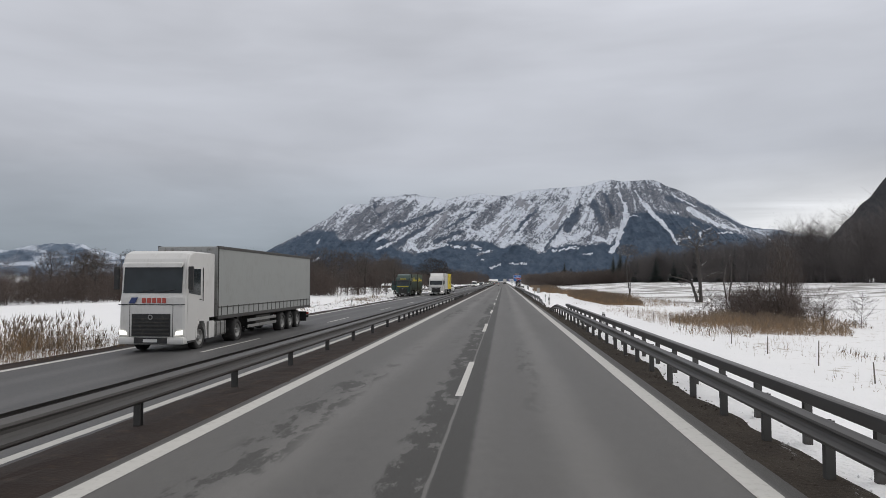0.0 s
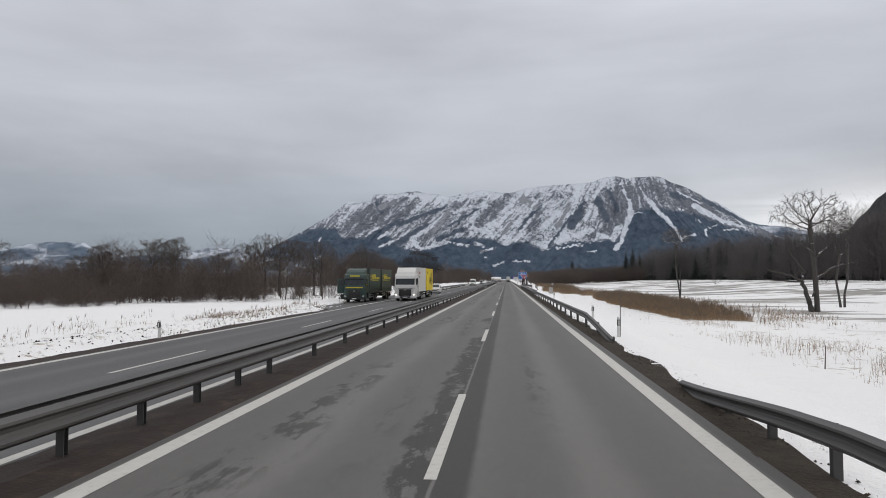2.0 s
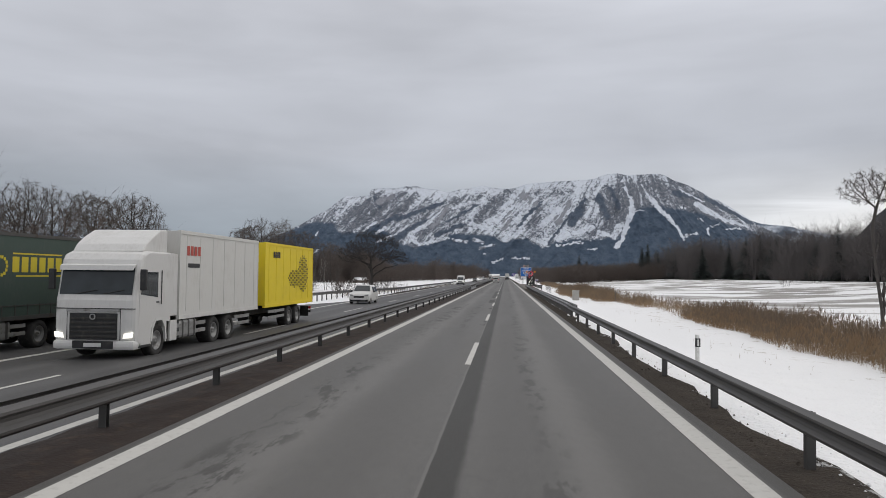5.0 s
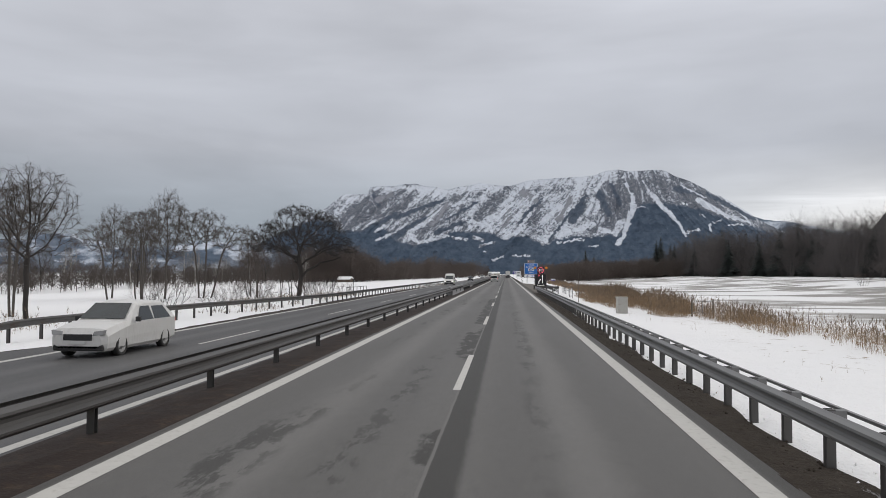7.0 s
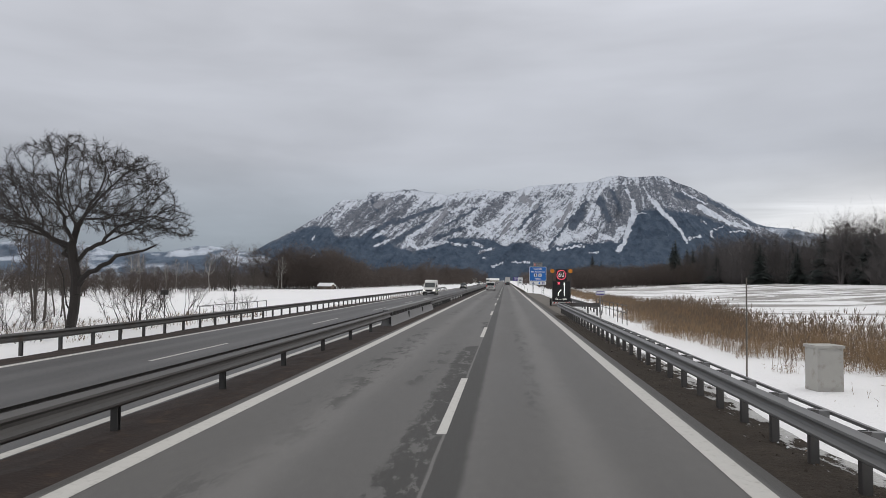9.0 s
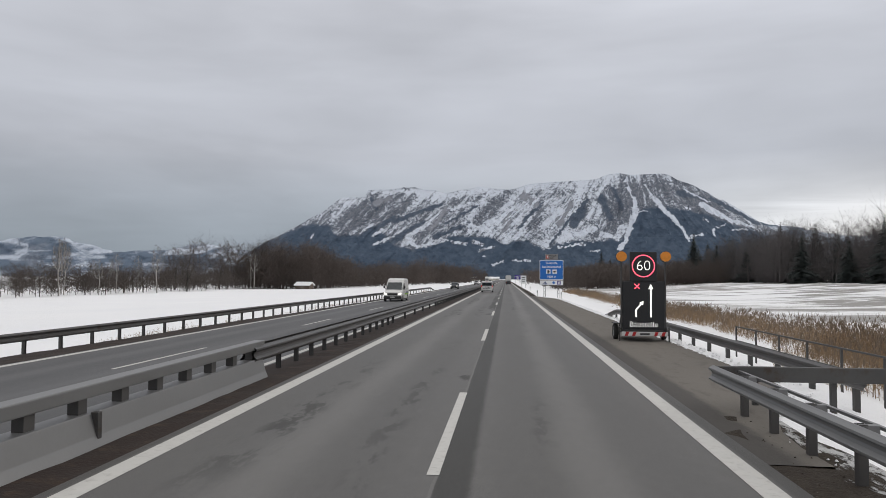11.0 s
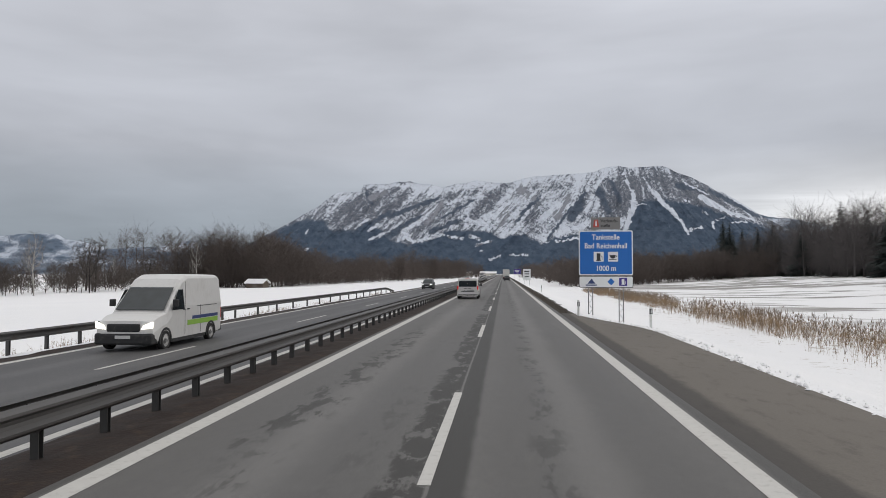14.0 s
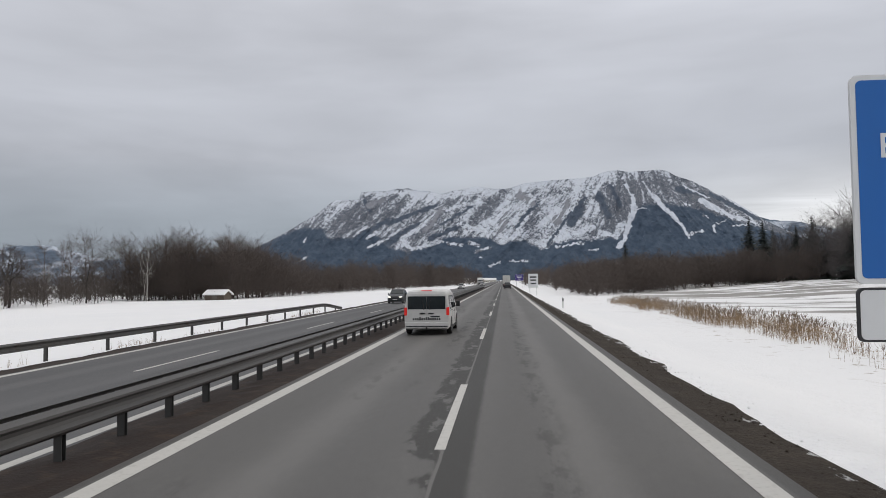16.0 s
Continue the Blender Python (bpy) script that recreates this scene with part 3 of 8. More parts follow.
def line_strip(name, x, half, y0, y1, zf, label):
    bm = bmesh.new()
    zs = zf(x) + 0.005
    y = y0
    while y < y1:
        e = min(y + 60, y1)
        bm.faces.new([bm.verts.new(c) for c in ((x - half, y, zs), (x + half, y, zs), (x + half, e, zs), (x - half, e, zs))])
        y = e
    tagged(mesh_object(name, bm, M["paint"]), label, "road marking", kind="structure")


flat0 = lambda x: 0.0
line_strip("edge_line_left", -3.73, 0.15, -100, 1500, flat0, "worn white edge line beside the median")
line_strip("edge_line_right", 3.72, 0.15, -100, 1500, flat0, "worn white edge line beside the verge")
line_strip("edge_line_inner", -5.72, 0.10, -100, 1500, opp_z, "white edge line of the opposite carriageway")
line_strip("edge_line_outer", -13.7, 0.13, -100, 1500, opp_z, "white edge line of the opposite carriageway")


def dashes(name, x, half, first, zf, slope):
    bm = bmesh.new()
    z = zf(x) + 0.005
    for c in ((-half, 0, -half * slope), (half, 0, half * slope), (half, 6, half * slope), (-half, 6, -half * slope)):
        bm.verts.new(c)
    bm.faces.new(bm.verts[:])
    src = mesh_object(name, bm, M["paint"])
    src.location = (x, first, z)
    tagged(src, "white lane dash painted on asphalt", "road marking", "lane dashes", "structure")
    for k in range(1, 46):
        ob = new(name, src.data)
        ob.location = (x, first + 18 * k, z)
        tagged(ob, "white lane dash painted on asphalt", "road marking", "lane dashes", "structure")


dashes("lane_dash", 0.0, 0.075, -18, flat0, 0.0)
dashes("lane_dash_opposite", -9.75, 0.075, -26.0, opp_z, 0.031)

# ---- mountains ----
RIDGE_X = [-1900, -1748, -1590, -1512, -1375, -1316, -1219, -1180, -1122, -1075, -928, -909, -735, -678, -601, -544, -468, -392, -316, -165, -127, 22, 78, 134, 209, 338, 504, 577, 614, 669, 724, 796, 905, 977, 1031, 1085, 1192, 1280, 1323, 1369, 1474, 1596, 1717, 1890, 2100]
RIDGE_Z = [165, 149, 246, 280, 349, 387, 436, 463, 509, 532, 538, 584, 586, 597, 600, 584, 580, 560, 578, 603, 596, 579, 594, 612, 622, 632, 638, 649, 667, 681, 688, 672, 675, 685, 670, 639, 601, 556, 523, 512, 445, 364, 298, 218, 180]
# timber line, and the snow gullies, fields, glades, dark ravines and bare slabs as (x, z, half width)
FOREST_X = [-1587, -1308, -1151, -1080, -928, -858, -779, -698, -569, -481, -339, -158, 3, 127, 231, 373, 564, 703, 767, 821, 899, 1020, 1197, 1440, 1694]
FOREST_Z = [241, 362, 340, 280, 268, 327, 289, 213, 176, 209, 265, 267, 223, 237, 189, 232, 235, 252, 307, 429, 467, 451, 422, 335, 258]
COULOIRS = [
    [(756, 640, 5), (789, 533, 7), (801, 506, 14), (802, 418, 25), (758, 325, 22), (726, 234, 14), (688, 191, 18)],
    [(880, 611, 5), (921, 512, 7), (965, 443, 16), (1028, 379, 18), (1072, 306, 14), (1098, 244, 9)],
    [(942, 512, 9), (980, 420, 18)],
    [(1130, 572, 7), (1267, 493, 7)],
    [(1225, 472, 25), (1292, 431, 25), (1392, 372, 18), (1527, 334, 9)],
    [(1267, 307, 11), (1268, 274, 11)],
    [(576, 537, 9), (631, 614, 9)],
    [(799, 422, 5), (877, 429, 5)],
]
SNOWFIELDS = [
    [(40, 442, 18), (-51, 388, 25), (-159, 324, 29)],
    [(546, 316, 22), (446, 283, 29), (321, 240, 22)],
    [(592, 282, 29), (646, 267, 18)],
    [(720, 332, 29), (680, 260, 29)],
    [(-852, 343, 11), (-931, 291, 11)],
    [(-782, 312, 11), (-837, 274, 14)],
    [(-753, 244, 18), (-827, 214, 11)],
    [(-378, 458, 11), (-490, 353, 22), (-622, 265, 22), (-559, 198, 18)],
]
UPPER_SNOW = [
    [(-552, 195, 14), (-374, 243, 18)],
    [(-908, 576, 14), (-733, 565, 18)],
    [(-735, 582, 14), (-466, 559, 14)],
    [(-390, 540, 22), (-127, 575, 22)],
    [(294, 462, 9), (300, 328, 9)],
    [(191, 236, 22), (260, 196, 18)],
    [(-269, 351, 18), (-51, 286, 14)],
    [(111, 330, 14), (49, 248, 14)],
    [(-348, 450, 18), (-218, 487, 18)],
    [(-87, 350, 14), (-231, 302, 18)],
]
GLADES = [
    [(-157, 179, 11), (-72, 197, 7)],
    [(-200, 231, 14), (-143, 212, 11)],
    [(316, 196, 9), (484, 217, 7)],
    [(509, 174, 5), (571, 178, 5)],
    [(38, 111, 7), (139, 114, 9)],
    [(-85, 86, 7), (-22, 107, 7)],
    [(-337, 228, 11), (-250, 220, 11)],
    [(-121, 139, 5), (-135, 139, 5)],
    [(-1243, 283, 5), (-1253, 256, 7)],
    [(-1266, 131, 7), (-1214, 156, 11)],
    [(1100, 259, 7), (1191, 281, 7)],
    [(1377, 311, 7), (1475, 321, 7)],
    [(1289, 325, 7), (1347, 341, 7)],
    [(1095, 467, 9), (1146, 444, 9)],
    [(1219, 381, 7), (1239, 373, 7)],
]
RAVINES = [
    [(516, 506, 9), (379, 358, 9), (260, 193, 7)],
    [(234, 490, 11), (130, 387, 11), (86, 323, 9)],
    [(-715, 389, 14), (-927, 260, 25)],
    [(-417, 483, 11), (-713, 365, 18)],
    [(-520, 364, 14), (-701, 240, 29)],
    [(-233, 351, 13), (-448, 265, 18)],
    [(483, 441, 33), (421, 346, 33)],
    [(602, 516, 29), (644, 382, 25)],
    [(678, 573, 18), (720, 456, 18)],
    [(-192, 467, 9), (-380, 353, 9)],
    [(1090, 552, 29), (1252, 516, 7)],
    [(-882, 526, 11), (-842, 445, 11)],
    [(1292, 517, 18), (1571, 359, 18)],
]
SLABS = [
    [(114, 532, 33), (186, 483, 29)],
    [(22, 408, 22), (-4, 312, 29)],
    [(429, 480, 33), (326, 358, 29)],
    [(-385, 451, 18), (-470, 326, 22)],
    [(-847, 493, 29), (-767, 525, 22)],
]


def near_line(x, z, pts, width):
    """1 on a line through pts, falling off over width."""
    best = np.full(x.shape, 1e9)
    for (x0, z0, w0), (x1, z1, w1) in zip(pts, pts[1:]):
        t = np.clip(((x - x0) * (x1 - x0) + (z - z0) * (z1 - z0)) / ((x1 - x0) ** 2 + (z1 - z0) ** 2), 0, 1)
        d = np.hypot(x - x0 - t * (x1 - x0), z - z0 - t * (z1 - z0)) / (w0 + (w1 - w0) * t)
        best = np.minimum(best, d)
    return 1 - sm(best * width, 0.55 * width, 1.05 * width)


def build_mountain():
    nx, nv = 800, 200
    xs = np.linspace(-1900, 2100, nx)
    v = np.linspace(0, 1, nv)
    gx, gv = np.meshgrid(xs, v)
    top = np.interp(gx, RIDGE_X, RIDGE_Z) + 4 * fbm(gx / 70, gx * 0, 21, 4)
    z = -25 + (top + 25) * gv
    y = 4480 + 330 * gv**1.2
    # buttresses and gullies: down to the left on the long flank, fanning out under the summit
    k = np.interp(gx, [-1900, -700, 300, 620, 800, 1000, 1300], [0.2, 0.8, 0.85, 0.45, 0.0, -0.5, -0.8])
    s = gx - k * (z - 300)
    rid = np.abs(fbm(s / 190, z / 800, 31, 4))
    rid2 = np.abs(fbm(s / 62, z / 300, 41, 3))
    depth = (1 - np.abs(2 * gv - 1)) ** 0.5
    y = y + depth * (90 * rid + 22 * rid2 * (z > 260) + 14 * fbm(gx / 26, z / 26, 51, 3))
    z = z + 2 * fbm(gx / 40, gv * 60, 61, 3) * sm(gv, 0.3, 1.0)
    wx = gx + 13 * fbm(gx / 15, z / 15, 151, 3)
    wz = z + 13 * fbm(gx / 15, z / 15, 161, 3)

    def marks(lines):
        best = np.zeros(gx.shape)
        for pts in lines:
            best = np.maximum(best, near_line(wx, wz, pts, 1.0))
        return best

    line = np.interp(wx, FOREST_X, FOREST_Z) + 16 * fbm(gx / 60, z / 60, 71, 4)
    forest = sm(line - wz, -12, 12)
    # snow: lies in strips along the gullies, broken by ribs and cliffs, thin in the forest
    patch = fbm(s / 120, z / 420, 81, 4)
    strips = fbm(s / 22, z / 70, 83, 3)
    speck = fbm(gx / 13, z / 12, 95, 2)
    base = np.interp(gx, [-1600, -1250, -1050, -700, -300, 200, 560, 700, 950, 1250], [0.02, 0.08, 0.20, 0.34, 0.47, 0.44, 0.36, 0.28, 0.20, 0.14])
    snow = base + 0.50 * patch + 0.52 * strips + 0.34 * speck + 0.34 * sm(gv, 0.86, 1.0)
    white = np.maximum(marks(SNOWFIELDS), marks(UPPER_SNOW))
    snow = np.maximum(snow, white * (0.74 + 0.25 * strips + 0.35 * speck))
    dark = marks(RAVINES)
    snow = snow - 0.85 * dark * (1 - 0.6 * white)
    slab = marks(SLABS) * (1 - 0.8 * sm(strips, 0.15, 0.4))
    snow = snow * (1 - slab)
    glade = marks(GLADES)
    forest = np.maximum(forest, 0.75 * dark) * (1 - white) * (1 - slab)
    snow = snow * (1 - forest) + forest * (0.10 + 0.16 * strips * sm(z, 180, 300)) + 0.8 * glade * sm(speck, -0.5, 0.1)
    gully = marks(COULOIRS)
    snow = np.maximum(snow, gully * (0.95 + 0.35 * speck))
    forest = forest * (1 - np.maximum(gully, glade))
    verts = np.stack([gx, y, z], -1).reshape(-1, 3).tolist()
    faces = [(j * nx + i, j * nx + i + 1, (j + 1) * nx + i + 1, (j + 1) * nx + i) for j in range(nv - 1) for i in range(nx - 1)]
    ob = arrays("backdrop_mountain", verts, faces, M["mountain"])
    for name, data in (("snow", snow), ("forest", forest), ("slab", slab)):
        a = ob.data.attributes.new(name, "FLOAT", "POINT")
        a.data.foreach_set("value", np.clip(data, -0.3, 1.3).ravel().astype(np.float32))
    tagged(ob, "snow-streaked rocky mountain massif with forest slopes coloured haze-blue", "mountain", kind="structure")


def build_range(name, x0, x1, base_y, height, seed, snowy, label):
    nx, nv = 260, 40
    xs = np.linspace(x0, x1, nx)
    gx, gv = np.meshgrid(xs, np.linspace(0, 1, nv))
    top = height(gx) + 20 * fbm(gx / 120, gx * 0, seed, 5)
    z = -25 + (top + 25) * gv
    y = base_y + 160 * gv + 50 * fbm(gx / 130, z / 70, seed + 5, 4)
    snow = 0.10 + 2.0 * fbm(gx / 130, z / 40, seed + 9, 4) + 0.42 * sm(gv, 0.55, 0.95) if snowy else gx * 0
    forest = sm(fbm(gx / 160, z / 60, seed + 13, 4), -0.25, 0.15)
    snow = snow * (1 - 0.4 * forest)
    verts = np.stack([gx, y, z], -1).reshape(-1, 3).tolist()
    faces = [(j * nx + i, j * nx + i + 1, (j + 1) * nx + i + 1, (j + 1) * nx + i) for j in range(nv - 1) for i in range(nx - 1)]
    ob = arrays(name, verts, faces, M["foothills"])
    for key, data in (("snow", snow), ("forest", forest)):
        a = ob.data.attributes.new(key, "FLOAT", "POINT")
        a.data.foreach_set("value", np.clip(data, 0, 1).ravel().astype(np.float32))
    tagged(ob, label, "mountain", kind="structure")


build_mountain()
build_range("backdrop_range_left", -4300, -1250, 4400, lambda x: 185 + 55 * sm(-x, 2500, 3000) - 40 * sm(-x, 1900, 1500) + 25 * np.sin(x / 170), 121, True, "low snowy foothills in blue haze beyond the fields")
build_range("backdrop_range_right", 1500, 3800, 4700, lambda x: 330 + 40 * np.sin(x / 200), 141, True, "far snowy peaks beyond the wooded hill")


def build_hill():
    """Wooded hill that rises steeply beside the valley."""
    nx, ny = 110, 60
    xs, ys = np.linspace(530, 1500, nx), np.linspace(1330, 1900, ny)
    gx, gy = np.meshgrid(xs, ys)
    z = np.interp(gx - 0.53 * (gy - 1400), [530, 585, 637, 684, 724, 860, 1160, 1500], [2, 45, 104, 152, 196, 300, 430, 480]) * sm(gy, 1320, 1410) + 9 * fbm(gx / 18, gy / 18, 151, 4)
    verts = np.stack([gx, gy, z], -1).reshape(-1, 3).tolist()
    faces = [(j * nx + i, j * nx + i + 1, (j + 1) * nx + i + 1, (j + 1) * nx + i) for j in range(ny - 1) for i in range(nx - 1)]
    tagged(arrays("backdrop_hill", verts, faces, M["hill"], smooth=True), "steep dark wooded hill", "hill", kind="structure")


build_hill()

# ---- vegetation ----


class Soup:
    """Collects triangles and quads."""

    def __init__(self):
        self.v, self.f = [], []

    def twig(self, a, b, w):
        """A thin tapering three-sided twig."""
        d = b - a
        n = d.cross(Vector((0.3, 0.5, 0.8)))
        n = n.normalized() if n.length > 1e-5 else Vector((1, 0, 0))
        k = d.normalized().cross(n)
        i = len(self.v)
        self.v += [a + n * w, a - n * w * 0.5 + k * w * 0.87, a - n * w * 0.5 - k * w * 0.87, b]
        self.f += [(i, i + 1, i + 3), (i + 1, i + 2, i + 3), (i + 2, i, i + 3)]

    def limb(self, pts, radii, n):
        """A tapering tube through pts."""
        rings = []
        for k, p in enumerate(pts):
            d = (pts[min(k + 1, len(pts) - 1)] - pts[max(k - 1, 0)]).normalized()
            q = d.to_track_quat("Z", "Y")
            i = len(self.v)
            for j in range(n):
                a = 2 * math.pi * j / n
                self.v.append(p + q @ Vector((math.cos(a) * radii[k], math.sin(a) * radii[k], 0)))
            rings.append(i)
        for r0, r1 in zip(rings, rings[1:]):
            for j in range(n):
                self.f.append((r0 + j, r0 + (j + 1) % n, r1 + (j + 1) % n, r1 + j))
        self.f.append(tuple(rings[-1] + j for j in range(n)))

    def object(self, name, material, parent=None):
        return arrays(name, [tuple(v) for v in self.v], self.f, material, parent)


def rand_dir(rng, d, spread):
    k = Vector((rng.gauss(0, 1), rng.gauss(0, 1), rng.gauss(0, 1)))
    return (d.normalized() + k * spread).normalized()


def grow(rng, limbs, twigs, p, d, length, r, depth, spread, up, gnarl, max_depth, twig_w, kids=(2, 4)):
    """Recursive bare branching."""
    n = 5 if depth == 0 else 3
    pts, radii = [p], [r]
    q = p.copy()
    for i in range(n):
        d = (rand_dir(rng, d, gnarl) + Vector((0, 0, up))).normalized()
        q = q + d * (length / n)
        pts.append(q.copy())
        radii.append(r * (1 - 0.5 * (i + 1) / n))
    if depth < max_depth:
        limbs.limb(pts, radii, 7 if depth == 0 else 4)
    else:
        twigs.twig(p, q, twig_w * 1.4)
        for k in range(5):
            a = p.lerp(q, rng.uniform(0.15, 0.95))
            twigs.twig(a, a + rand_dir(rng, d, 0.75) * length * rng.uniform(0.35, 0.8), twig_w)
        return
    for k in range(rng.randint(*kids)):
        t = rng.uniform(0.35, 1.0)
        i = min(int(t * n), n - 1)
        a = pts[i].lerp(pts[i + 1], t * n - i)
        grow(rng, limbs, twigs, a, rand_dir(rng, d, spread), length * rng.uniform(0.52, 0.78), radii[i] * 0.62, depth + 1, spread, up, gnarl, max_depth, twig_w, kids)
    grow(rng, limbs, twigs, q, rand_dir(rng, d, spread * 0.4), length * 0.66, radii[-1], depth + 1, spread, up, gnarl, max_depth, twig_w, kids)


def envelope(rng, n, centre, radii, hollow=0.3, floor=-9.0, layers=0.0):
    """Random points in an ellipsoid, hollow inside, flat below, gathered in loose layers."""
    out = []
    while len(out) < n:
        p = rng.uniform(-1, 1, 3)
        r = np.linalg.norm(p)
        if r > 1 or r < hollow * rng.random() ** 0.3 or p[2] * radii[2] < floor * (1 - 0.45 * np.hypot(p[0], p[1])):
            continue
        if layers and math.sin(p[2] * 9 + 3 * p[0] + 2 * p[1] + 1.7) < -layers * rng.random():
            continue
        out.append(np.array(centre) + p * radii)
    return np.array(out)


def colonize(seed, trunk, points, step, kill, rise=0.0, keep=0.45, wander=0.12):
    """Branches that grow towards points; returns nodes, parents."""
    rng = np.random.default_rng(seed)
    pos = [np.array(p, float) for p in trunk]
    par = list(range(-1, len(trunk) - 1))
    head = [np.array([0, 0, 1.0])] + [(b - a) / np.linalg.norm(b - a) for a, b in zip(pos, pos[1:])]
    best = np.full(len(points), 1e9)
    who = np.zeros(len(points), int)
    for i in range(max(1, len(pos) - 3), len(pos)):
        d = np.linalg.norm(points - pos[i], axis=1)
        m = d < best
        best[m], who[m] = d[m], i
    live = np.ones(len(points), bool)
    for _ in range(220):
        ids = np.nonzero(live)[0]
        if len(ids) == 0:
            break
        fresh = []
        for n in np.unique(who[ids]):
            mine = ids[who[ids] == n]
            v = points[mine] - pos[n]
            v = (v / (np.linalg.norm(v, axis=1, keepdims=True) + 1e-6)).mean(0)
            v = v / (np.linalg.norm(v) + 1e-6) + keep * head[n] + rng.normal(0, wander, 3) + np.array([0, 0, rise])
            v /= np.linalg.norm(v) + 1e-6
            if n >= len(trunk) and float(v @ head[n]) < 0.25:
                live[mine] = False
                continue
            q = pos[n] + v * step
            if any(par[c] == n and np.linalg.norm(pos[c] - q) < step * 0.35 for c in range(max(0, len(pos) - 400), len(pos))):
                live[mine[np.argmax(best[mine])]] = False
                continue
            pos.append(q)
            par.append(int(n))
            head.append(v)
            fresh.append(len(pos) - 1)
        for i in fresh:
            d = np.linalg.norm(points - pos[i], axis=1)
            m = d < best
            best[m], who[m] = d[m], i
        live &= best > kill
        if not fresh or len(pos) > 9000:
            break
    return pos, par, head


def grown_tree(seed, stems, points, base_r, tip_r, label, bark, twigm, step=0.25, kill=0.4, rise=0.0, keep=0.45, wander=0.12, sprays=3, spray_len=0.5, twig_w=0.007, droop=0.0, limbs=()):
    """Bare tree: stems is a list of (trunk points), points a list of crown points for each stem."""
    tree = thing("tree", Matrix(), label, "tree", "bare winter trees")
    wood, brush = Soup(), Soup()
    rng = random.Random(seed)
    for trunk, crown in zip(stems, points):
        pos, par, head = colonize(seed, trunk, crown, step, kill, rise, keep, wander)
        n = len(pos)
        area = [0.0] * n
        kids = [0] * n
        for i in range(n - 1, -1, -1):
            if kids[i] == 0:
                area[i] = tip_r ** 2.3
            if par[i] >= 0:
                area[par[i]] += area[i]
                kids[par[i]] += 1
        rad = [v ** (1 / 2.3) for v in area]
        k = math.log(base_r / tip_r) / max(1e-6, math.log(rad[0] / tip_r))
        rad = [tip_r * (r / tip_r) ** k for r in rad]
        rad[0] *= 1.5
        vec = [Vector(q) for q in pos]
        for i in range(n):
            j = par[i]
            if j >= 0:
                r0 = min(rad[j], rad[i] * 1.3 + 0.004)
                wood.limb([vec[j], vec[i]], [r0, rad[i]], 8 if rad[i] > 0.08 else 5 if rad[i] > 0.025 else 3)
            if rad[i] < tip_r * 2.2 and j >= 0:
                h = Vector(head[i])
                for _ in range(sprays):
                    d = rand_dir(rng, h, 0.6) + Vector((0, 0, -droop))
                    a = vec[j].lerp(vec[i], rng.random())
                    b = a + d.normalized() * spray_len * rng.uniform(0.4, 1.2)
                    brush.twig(a, b, twig_w)
                    c = a.lerp(b, rng.uniform(0.3, 0.7))
                    brush.twig(c, c + rand_dir(rng, d, 0.7) * spray_len * rng.uniform(0.2, 0.6), twig_w * 0.8)
    for pts, r0, r1 in limbs:  # bare boughs, with a few broken twigs
        path = [Vector(p) for p in pts]
        fine = [a.lerp(b, t) + Vector((rng.gauss(0, 0.05), rng.gauss(0, 0.12), rng.gauss(0, 0.05))) * (t > 0) for a, b in zip(path, path[1:]) for t in (0, 0.33, 0.67)] + [path[-1]]
        n = len(fine) - 1
        wood.limb(fine, [r0 + (r1 - r0) * i / n for i in range(n + 1)], 6)
        for i in range(2, n + 1):
            for _ in range(sprays // 2):
                d = rand_dir(rng, fine[i] - fine[i - 1], 0.7)
                brush.twig(fine[i], fine[i] + d * spray_len * rng.uniform(0.4, 1.3), twig_w * 1.3)
    wood.object("trunk", bark, tree)
    brush.object("crown", twigm, tree)
    return tree


def stand(tree, x, y, turn=0, size=1.0, dz=0.0):
    """A copy of a tree on the ground."""
    ob = copy_thing(tree, Matrix())
    s = tree.scale[0] * size
    ob.matrix_basis = pose(x, y, float(ground_z(x, y)) - 0.05 + dz, 0, 0, turn) @ Matrix.Diagonal((s, s, s, 1))
    return ob


def place(tree, x, y, turn=0):
    s = tree.scale[0]
    tree.matrix_basis = pose(x, y, float(ground_z(x, y)) - 0.05, 0, 0, turn) @ Matrix.Diagonal((s, s, s, 1))


def spruce(seed, height, label):
    """Tiered conifer: whorls of drooping boughs set with many small sprays."""
    rng = random.Random(seed)
    tree = thing("spruce", Matrix(), label, "tree", "spruces")
    tr, cr = Soup(), Soup()
    tr.limb([Vector((0, 0, -0.3)), Vector((0, 0, height * 0.5)), Vector((0, 0, height * 0.98))], [height * 0.016, height * 0.01, 0.02], 6)
    z = height * 0.06
    while z < height * 0.98:
        reach = (height - z) * 0.33 * rng.uniform(0.75, 1.15) + 0.25
        for b in range(13):
            a = rng.uniform(0, 2 * math.pi)
            d = Vector((math.cos(a), math.sin(a), -0.28))
            o = Vector((0, 0, z + rng.uniform(-0.2, 0.2)))
            for k in range(8):
                t = (k + 1) / 8
                c = o + d * reach * t
                w = reach * 0.19 * (1.15 - t * 0.7)
                for sgn in (-1, 1):
                    side = Vector((-d.y, d.x, 0)) * sgn + d * 0.5 + Vector((0, 0, rng.uniform(-0.5, 0.05)))
                    tip = c + side * w * rng.uniform(0.9, 1.7)
                    i = len(cr.v)
                    cr.v += [c - d * w * 0.7, c + d * w * 0.5, tip]
                    cr.f.append((i, i + 1, i + 2))
        z += height * 0.030
    tr.object("trunk", M["bark"], tree)
    cr.object("crown", M["needles"], tree)
    return tree


